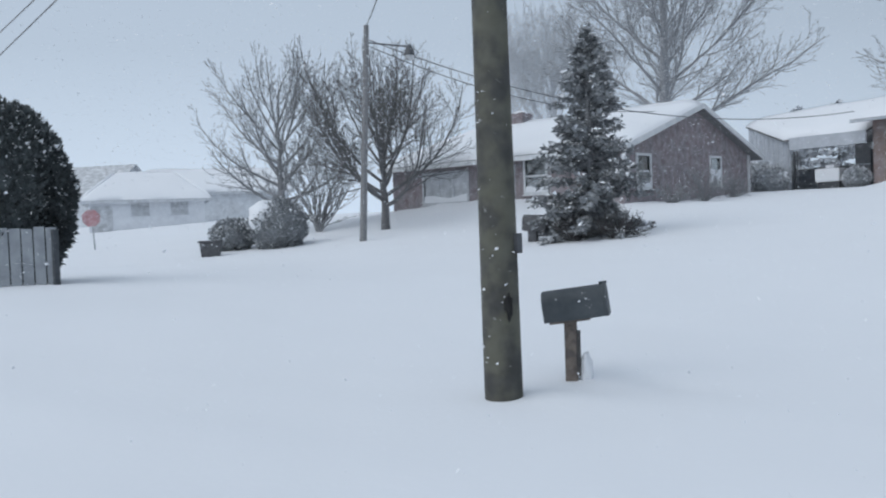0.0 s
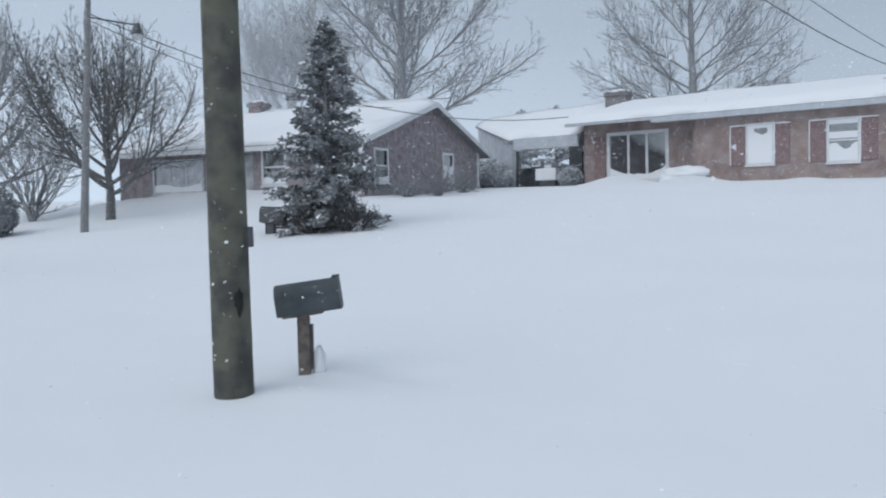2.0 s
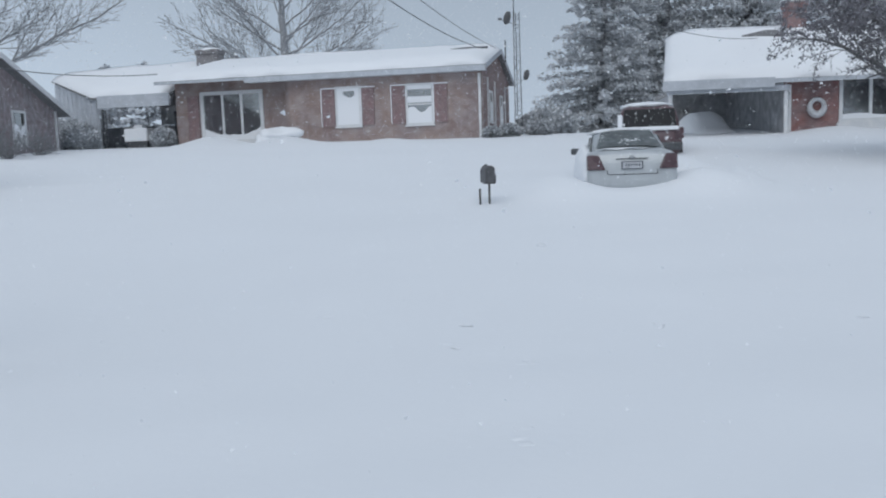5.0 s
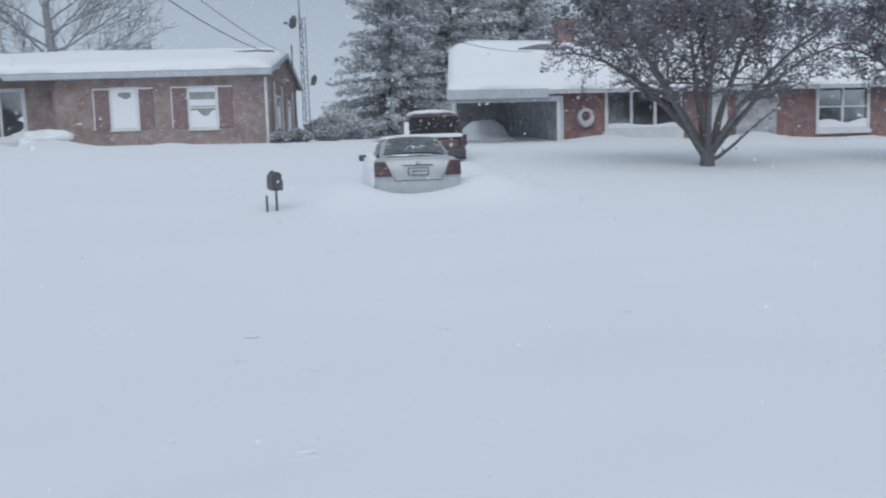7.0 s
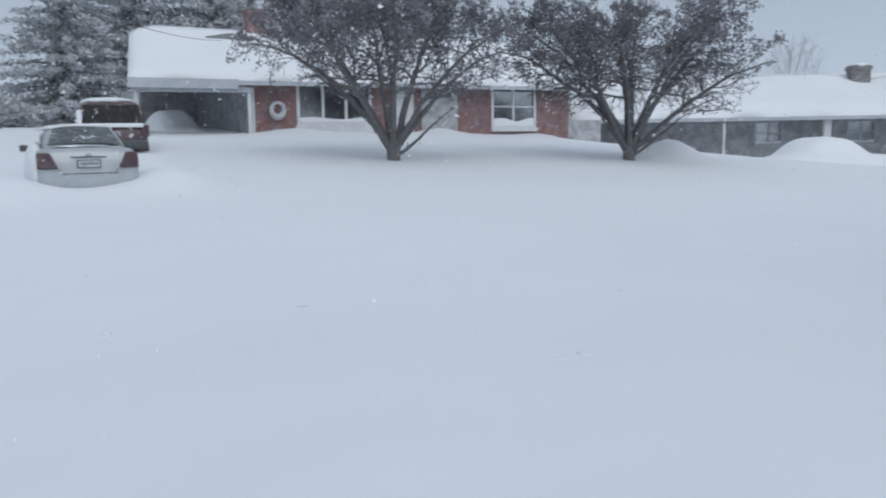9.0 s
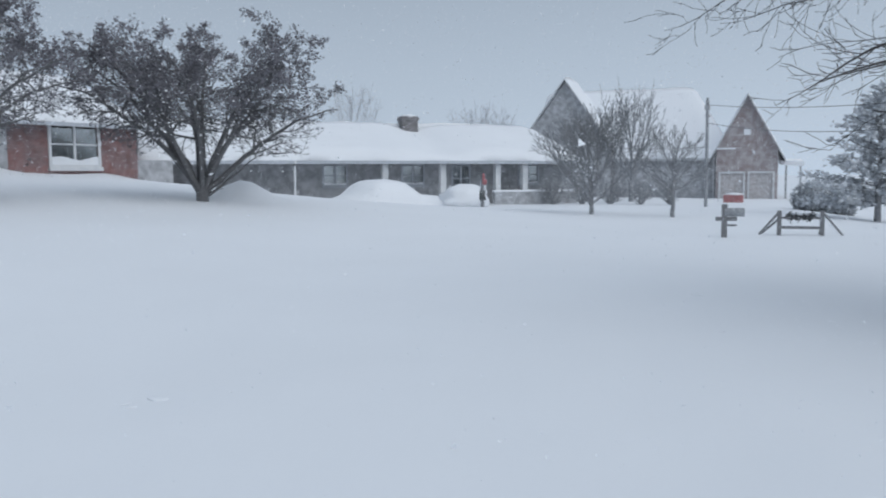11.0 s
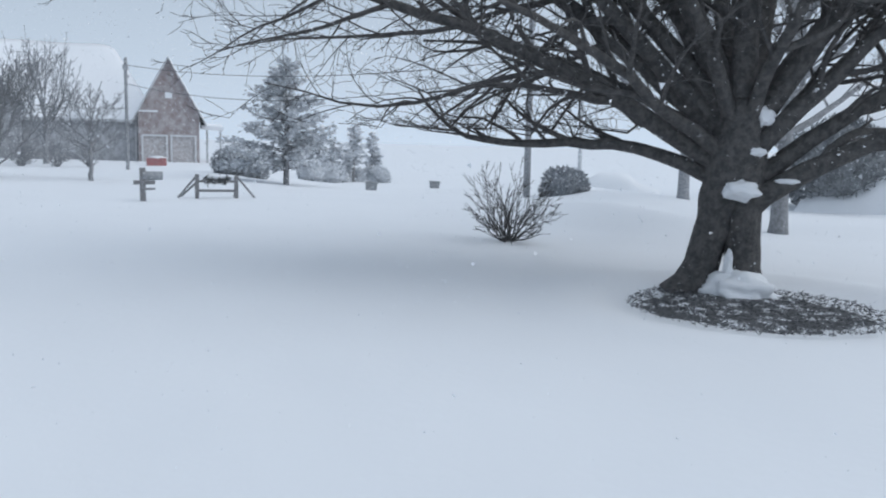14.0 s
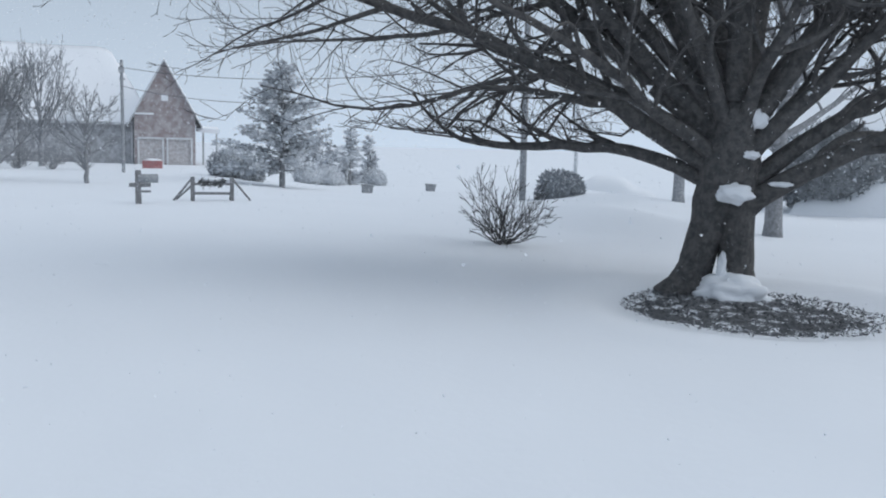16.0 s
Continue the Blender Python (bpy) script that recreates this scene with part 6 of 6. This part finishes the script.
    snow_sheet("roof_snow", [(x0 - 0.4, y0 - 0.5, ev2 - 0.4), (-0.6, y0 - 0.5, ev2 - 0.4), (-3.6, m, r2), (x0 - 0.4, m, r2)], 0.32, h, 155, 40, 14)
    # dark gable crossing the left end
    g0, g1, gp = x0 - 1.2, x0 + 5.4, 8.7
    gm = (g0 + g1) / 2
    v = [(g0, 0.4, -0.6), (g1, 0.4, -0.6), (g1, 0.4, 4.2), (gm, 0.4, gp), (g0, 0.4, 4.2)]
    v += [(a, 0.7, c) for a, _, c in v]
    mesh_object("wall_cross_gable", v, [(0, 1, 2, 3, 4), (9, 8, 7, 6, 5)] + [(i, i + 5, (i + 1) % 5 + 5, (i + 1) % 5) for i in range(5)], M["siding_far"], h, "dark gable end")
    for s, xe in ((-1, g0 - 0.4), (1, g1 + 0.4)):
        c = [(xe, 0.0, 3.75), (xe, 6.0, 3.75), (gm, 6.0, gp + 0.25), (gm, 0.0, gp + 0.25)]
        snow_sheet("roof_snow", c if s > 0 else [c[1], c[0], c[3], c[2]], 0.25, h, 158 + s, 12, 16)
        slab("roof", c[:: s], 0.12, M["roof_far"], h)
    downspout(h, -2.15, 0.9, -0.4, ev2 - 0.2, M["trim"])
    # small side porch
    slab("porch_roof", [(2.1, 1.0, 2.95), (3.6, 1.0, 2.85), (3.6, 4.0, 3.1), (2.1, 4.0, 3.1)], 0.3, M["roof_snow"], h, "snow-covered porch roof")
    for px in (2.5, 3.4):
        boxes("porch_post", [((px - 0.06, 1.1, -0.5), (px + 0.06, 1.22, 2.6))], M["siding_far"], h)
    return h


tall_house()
x, y = bearing(-84.0, 52)
skip = thing("red_bin", "red snow-topped bin before a house", "bin", (x, y, ground_z(x, y) - 0.1), -84)
boxes("body", [((-0.55, -0.4, -0.2), (0.55, 0.4, 0.55))], M["red_bin"], skip, bevel=0.05)
lump("snow_cap", (0.55, 0.42, 0.12), M["roof_snow"], skip, 8, at=(0, 0, 0.55), sub=2)
x, y = bearing(-82.3, 45)
p5 = thing("utility_pole", "short grey pole with small fittings, faint in snowfall", "pole", (x, y, ground_z(x, y)))
rod("shaft", (0, 0, -0.2), (0, 0, 5.45), 0.085, 0.07, M["bark_far"], p5)
for lo, hi in (((-0.16, -0.12, 4.85), (0.12, 0.12, 5.1)), ((0.07, -0.12, 4.5), (0.24, 0.12, 4.62)), ((-0.35, -0.05, 5.2), (0.35, 0.05, 5.28))):
    boxes("fitting", [(lo, hi)], M["siding_far"], p5)
px, py = x, y
for zz, b2, zz2, sag in ((5.1, -108.2, 3.7, 0.55), (4.2, -108.2, 3.3, 0.85)):
    qx, qy = bearing(b2, 27)
    cable("power_line", (px, py, zz), (qx, qy, zz2 + 0.6), sag, 0.014, "thin dark power line between two poles")
cable("power_line", (px, py, 3.0), (*bearing(-76, 52), 3.3), 0.1, 0.014, "thin dark power line between two poles")

# ---- by the road to the right ----


def cross_mailbox():
    x, y = bearing(-83.3, 23.0)
    m = thing("mailbox", "timber cross-arm mailbox post rimed with snow", "mailbox", (x, y, ground_z(x, y)), -80)
    boxes("post", [((-0.07, -0.07, -0.1), (0.07, 0.07, 0.84))], M["post_grey"], m, bevel=0.01)
    boxes("arm", [((-0.22, -0.05, 0.42), (0.30, 0.05, 0.52))], M["post_grey"], m, bevel=0.01)
    bm = bmesh.new()
    bmesh.ops.create_cone(bm, cap_ends=True, segments=20, radius1=0.11, radius2=0.11, depth=0.48, matrix=Matrix.Translation((0.24, 0, 0.64)) @ Matrix.Rotation(math.pi / 2, 4, "Y"))
    part("box", bm, M["bin_far"], m, "rounded grey letter box")
    boxes("brace", [((0.05, -0.03, 0.28), (0.30, 0.03, 0.33))], M["post_grey"], m)
    return m


cross_mailbox()


def rail_frame():
    x, y = bearing(-87.8, 24.3)
    m = thing("rail_fence", "short braced timber rail fence hung with a garland", "fence", (x, y, ground_z(x, y)), -88)
    for px in (-0.52, 0.52):
        boxes("post", [((px - 0.055, -0.05, -0.1), (px + 0.055, 0.05, 0.64))], M["post_grey"], m, bevel=0.008)
        s = 1 if px > 0 else -1
        rod("brace", (px + s * 0.05, 0, 0.55), (px + s * 0.50, 0.02, 0.0), 0.032, 0.032, M["post_grey"], m, sides=6)
        rod("brace", (px + s * 0.02, 0.3, 0.40), (px + s * 0.2 - 0.25, 0.5, 0.0), 0.03, 0.03, M["post_grey"], m, sides=6)
    boxes("rail", [((-0.5, -0.03, 0.16), (0.5, 0.03, 0.23))], M["post_grey"], m)
    boxes("rail", [((-0.5, -0.03, 0.42), (0.5, 0.03, 0.48))], M["post_grey"], m)
    rng = np.random.default_rng(7)
    c = np.stack([rng.uniform(-0.34, 0.34, 260), rng.normal(0, 0.05, 260), 0.48 + rng.normal(0, 0.05, 260)], 1)
    v, f = sprigs(c, rng.normal(0, 1, c.shape), 0.09, 0.03, 8)
    array_object("garland", v, f, M["shrub"], m, "dark evergreen garland", stuff=True)
    lump("garland_snow", (0.33, 0.06, 0.05), M["roof_snow"], m, 3, at=(0, 0, 0.57), sub=2, rough=0.3)
    return m


rail_frame()
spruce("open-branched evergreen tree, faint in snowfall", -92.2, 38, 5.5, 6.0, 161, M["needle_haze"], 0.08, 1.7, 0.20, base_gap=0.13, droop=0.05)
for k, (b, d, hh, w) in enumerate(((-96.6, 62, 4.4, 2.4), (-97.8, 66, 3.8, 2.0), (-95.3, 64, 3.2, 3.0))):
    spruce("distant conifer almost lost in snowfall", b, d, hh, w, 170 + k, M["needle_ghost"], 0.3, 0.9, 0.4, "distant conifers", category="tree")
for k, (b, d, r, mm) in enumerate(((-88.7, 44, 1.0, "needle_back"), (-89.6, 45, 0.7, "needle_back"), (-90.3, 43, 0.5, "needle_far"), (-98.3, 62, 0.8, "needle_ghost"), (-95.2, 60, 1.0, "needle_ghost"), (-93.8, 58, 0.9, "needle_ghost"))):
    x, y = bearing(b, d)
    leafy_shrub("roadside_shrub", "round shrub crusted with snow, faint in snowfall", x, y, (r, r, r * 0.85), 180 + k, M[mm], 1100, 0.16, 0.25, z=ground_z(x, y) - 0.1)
for b, d in ((-97.75, 36.0), (-102.0, 43.0)):
    x, y = bearing(b, d)
    wheeled_bin("small grey bin by the snowed-up road", x, y, -90, 4, (0.46, 0.42, 0.55), M["bin_far"])

# ---- near right: shrub, poles, great tree ----
x, y = bearing(-106.95, 14.6)
twig_shrub("bare_shrub", "bare dark twiggy shrub standing in snow", x, y, 1.25, 1.7, 201, M["twig"], 22, 3, 0.0042, 0.013)
x, y = bearing(-110.7, 27)
leafy_shrub("round_shrub", "clipped round evergreen shrub dusted with snow", x, y, (0.76, 0.76, 0.68), 202, M["needle_back"], 2600, 0.1, 0.14, z=ground_z(x, y) - 0.36)
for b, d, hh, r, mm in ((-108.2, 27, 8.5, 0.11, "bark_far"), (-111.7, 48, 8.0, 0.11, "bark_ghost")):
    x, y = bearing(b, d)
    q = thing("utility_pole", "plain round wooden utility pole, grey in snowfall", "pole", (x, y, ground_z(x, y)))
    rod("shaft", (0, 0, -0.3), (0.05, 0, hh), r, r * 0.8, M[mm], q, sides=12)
x, y = bearing(-113.4, 36)
buried_car("low parked car under snow by the road", (x, y, ground_z(x, y) - 0.2), -25, (0.9, 2.1, 0.95), 12)
upright_tree("second bare tree standing behind a great tree", -124.0, 18.2, 9.0, 9.5, 0.17, 211, M["bark_mid"], 0.22, 18, ((15, 25, 30), (60, 68, 75)), leader=0.55, finest=0.008, gap=(0.34, 0.26, 0.22))
upright_tree("slender bare tree standing behind a great tree", -118.3, 25, 8.0, 7.5, 0.16, 212, M["bark_far"], 0.25, 14, ((15, 25, 30), (60, 68, 75)), leader=0.55, finest=0.010, gap=(0.5, 0.38, 0.3))

# house at the right edge
side_house = pale_house("low grey house with white posts, partly hidden by shrubs", -133.5, 35, -133, 11, 8, 2.4, 4.2, 0.0, 220, (-2.5, 0.5, 3.0), mat="siding_far")
boxes("porch_post", [((-4.6, -0.3, -0.4), (-4.45, -0.15, 2.2))], M["trim"], side_house)
boxes("porch_post", [((-2.9, -0.3, -0.4), (-2.75, -0.15, 2.2))], M["trim"], side_house)
x, y = bearing(-127.6, 27)
leafy_shrub("evergreen_shrub", "large dark evergreen shrub beside a snowed-in car", x, y, (1.7, 1.7, 1.45), 221, M["needle"], 5200, 0.14, 0.10)
x, y = bearing(-130.2, 26.5)
buried_car("parked car under a rounded blanket of snow", (x, y, ground_z(x, y) - 0.1), -40, (0.95, 2.2, 1.25), 14)


def great_tree():
    x, y = bearing(-121.0, 10.75)
    z = ground_z(x, y) + 0.05
    t = thing("great_tree", "great bare tree with forked dark trunk and spreading limbs", "tree", (x, y, z), -121)
    # local x runs to the right as seen along the bearing, local y away
    g = Arbor(301, 0.0048, (0, 0.012, 0.012, 0.015), (0.27, 0.215, 0.165), (0.44, 0.46, 0.5), (24, 55), 0.15, start=0.2, depth=3, low=1.9, thin_out=0.6)
    wood = [
        ([(-0.50, -0.05, -0.15), (-0.40, -0.03, 0.05), (-0.31, 0, 0.3), (-0.25, 0, 0.6), (-0.18, 0, 0.9), (-0.08, 0, 1.25), (0.0, 0, 1.6), (0.02, 0, 2.0), (0.04, 0.03, 2.5)], [0.33, 0.25, 0.205, 0.195, 0.215, 0.29, 0.34, 0.29, 0.2]),
        ([(0.20, 0.02, -0.15), (0.15, 0.02, 0.1), (0.13, 0.02, 0.4), (0.12, 0.01, 0.8), (0.10, 0, 1.2), (0.05, 0, 1.6)], [0.27, 0.215, 0.195, 0.20, 0.25, 0.28]),
    ]
    for pts, radii in wood:
        path, rr = [], []
        for (p, r0), (q, r1) in zip(zip(pts, radii), zip(pts[1:], radii[1:])):
            for k in range(5):
                path.append(Vector(p).lerp(Vector(q), k / 5))
                rr.append(r0 + (r1 - r0) * k / 5)
        g.wood.append((path, rr))
    # main limbs: root height, heading, three slopes, length, radius
    for root, heading, rises, length, r in (
        (1.20, 180, (46, -3, 50), 4.8, 0.105), (1.50, 184, (34, 22, 6), 7.2, 0.125), (1.75, 174, (44, 27, 2), 7.8, 0.14),
        (2.00, 189, (54, 28, 0), 7.8, 0.13), (1.62, 152, (35, 18, 5), 5.0, 0.10), (1.60, 208, (38, 26, 8), 4.4, 0.10),
        (2.10, 165, (60, 38, 4), 7.4, 0.15), (2.20, 197, (68, 54, 32), 4.4, 0.13), (2.25, 122, (70, 58, 35), 4.2, 0.14),
        (2.30, 268, (80, 74, 60), 3.4, 0.165), (2.35, 62, (78, 70, 55), 3.8, 0.165), (2.00, 18, (60, 48, 30), 4.4, 0.155),
        (1.90, 346, (58, 48, 30), 4.8, 0.15), (1.00, 352, (38, 28, 28), 4.3, 0.14), (1.25, 8, (42, 30, 18), 4.6, 0.12),
        (1.60, 334, (50, 38, 20), 4.2, 0.125), (1.60, 42, (45, 33, 15), 4.5, 0.105), (1.70, 92, (50, 34, 14), 4.6, 0.105),
        (1.90, 300, (60, 48, 25), 3.4, 0.105), (1.90, 236, (60, 48, 28), 3.4, 0.105), (1.45, 136, (28, 14, 4), 4.4, 0.08),
        (2.20, 142, (58, 46, 22), 5.2, 0.12), (1.85, 181, (48, 32, 4), 7.6, 0.12), (2.15, 178, (66, 56, 36), 4.2, 0.13),
    ):
        a = radians(heading)
        g.arc((0.02 + 0.12 * math.cos(a), 0.12 * math.sin(a), root - 0.06), heading, rises, length, r)
    arbor_parts(g, M["bark_big"], t, 9, M["twig"], 0.16, "bare tangled twigs")
    for k, (a, r) in enumerate((((0.06, -0.29, 1.18), (0.20, 0.10, 0.11)), ((0.25, -0.17, 2.02), (0.12, 0.08, 0.11)), ((0.20, -0.25, 1.62), (0.10, 0.06, 0.05)), ((0.12, -0.26, 0.0), (0.40, 0.30, 0.24)), ((-0.02, -0.19, 0.28), (0.055, 0.05, 0.20)),
                               ((0.55, -0.18, 1.30), (0.12, 0.05, 0.03)), ((0.02, -0.12, 2.55), (0.05, 0.05, 0.05)))):
        lump("snow_patch", r, M["roof_snow"], t, k + 2, "snow lodged in the fork", at=a, sub=4, rough=0.34)
    return t


great_tree()


def mulch_ring():
    m = thing("mulch_bed", "ring of dark wood mulch bared by wind round a trunk", "mulch", (MULCH[0], MULCH[1], 0), kind="stuff")
    rng = np.random.default_rng(5)
    v, f = [(0, 0, ground_z(*MULCH) + 0.05)], []
    n, k = 72, 8
    for j in range(1, k + 1):
        for i in range(n):
            a = 2 * math.pi * i / n
            r = (1.30 + 0.28 * noise.noise(Vector((math.cos(a) * 1.6, math.sin(a) * 1.6, 4)))) * j / k
            px, py = r * math.cos(a) * 1.0, r * math.sin(a) * 1.0
            v.append((px, py, ground_z(MULCH[0] + px, MULCH[1] + py) + 0.05 - 0.09 * (j / k) ** 6 + 0.02 * noise.noise(Vector((px * 6, py * 6, 1)))))
    f = [(0, 1 + i, 1 + (i + 1) % n) for i in range(n)]
    for j in range(k - 1):
        o = 1 + j * n
        f += [(o + i, o + n + i, o + n + (i + 1) % n, o + (i + 1) % n) for i in range(n)]
    mesh_object("bed", v, f, M["mulch"], m, smooth=True)
    a, r = rng.uniform(0, 2 * np.pi, 5200), 1.34 * np.sqrt(rng.random(5200))
    c = np.stack([r * np.cos(a), r * np.sin(a), np.zeros(5200)], 1)
    c[:, 2] = [ground_z(MULCH[0] + p[0], MULCH[1] + p[1]) + 0.055 for p in c]
    d = rng.normal(0, 1, c.shape) * [1, 1, 0.25]
    tv, tf = sprigs(c, d, 0.045, 0.007, 6)
    array_object("chips", tv, tf, M["mulch"], m, "loose dark bark chips", stuff=True)
    return m


mulch_ring()

# ---- wind-scoured pits and crusts on the open snow ----
rng = random.Random(77)
PITS = [(5.8, 8.4), (-7.3, 6.5), (-2.6, 7.05), (-4.5, 7.7), (-16.4, 7.9), (-7.4, 4.9), (-28.2, 8.7), (-9.6, 12.0), (-45.8, 6.6), (-50.3, 5.9), (-54.6, 11.4), (-57.6, 13.4), (-86.0, 13.0), (-88.0, 13.1), (-96.3, 15.4), (-61.0, 12.0), (-81.8, 12.1)]
bm = bmesh.new()
for b, d in PITS:
    for k in range(rng.randint(1, 3)):
        x, y = bearing(b + rng.gauss(0, 0.5), d + rng.gauss(0, 0.12))
        r = rng.uniform(0.025, 0.05)
        m = Matrix.Translation((x, y, ground_z(x, y))) @ Matrix.Rotation(radians(b) + rng.uniform(-0.5, 0.5), 4, "Z") @ Matrix.Diagonal((r * 1.7, r, r * 0.22, 1))
        bmesh.ops.create_icosphere(bm, subdivisions=2, radius=1, matrix=m)
for v in bm.verts:
    v.co += Vector((0.02, 0.02, 0.008)) * noise.noise(v.co * 14)
tagged(part("snow_crusts", bm, M["snow"], smooth=True), "small wind-carved crusts on the snow", "snow", kind="stuff")


def falling_snow():
    """Snow in the air: single flakes near by, and a blizzard of blown snow thickening in gusts farther off."""
    r = np.random.default_rng(99)

    def flakes(n, d0, d1, radius, top, gusts=False):
        b, d = np.radians(r.uniform(-140, 76, n)), np.sqrt(r.uniform(d0 ** 2, d1 ** 2, n))
        z = r.uniform(0.02, 1.0, n) * np.minimum(top, 1.9 + 0.36 * d)
        if gusts:
            wave = 0.62 + 0.2 * np.sin(b * 5 + d * 0.11) + 0.18 * np.sin(b * 11 - d * 0.17 + z * 0.3)
            keep = r.random(n) < wave
            b, d, z = b[keep], d[keep], z[keep]
        p = np.stack([-np.sin(b) * d, np.cos(b) * d, z], 1)
        q = r.normal(0, 1, (len(p), 3, 3))
        q -= q.mean(1, keepdims=True)
        q /= np.linalg.norm(q, axis=2, keepdims=True)
        size = radius * r.lognormal(0, 0.35, len(p))
        return (p[:, None] + q * size[:, None, None]).reshape(-1, 3)

    v = np.concatenate([flakes(24000, 2.5, 16.0, 0.0062, 7.0), flakes(380000, 13.0, 55.0, 0.0125, 10.0, True)])
    tagged(array_object("falling_snow", v, np.arange(len(v)).reshape(-1, 3), M["flake"]), "snowflakes blowing through the air", "snow", kind="stuff")


falling_snow()
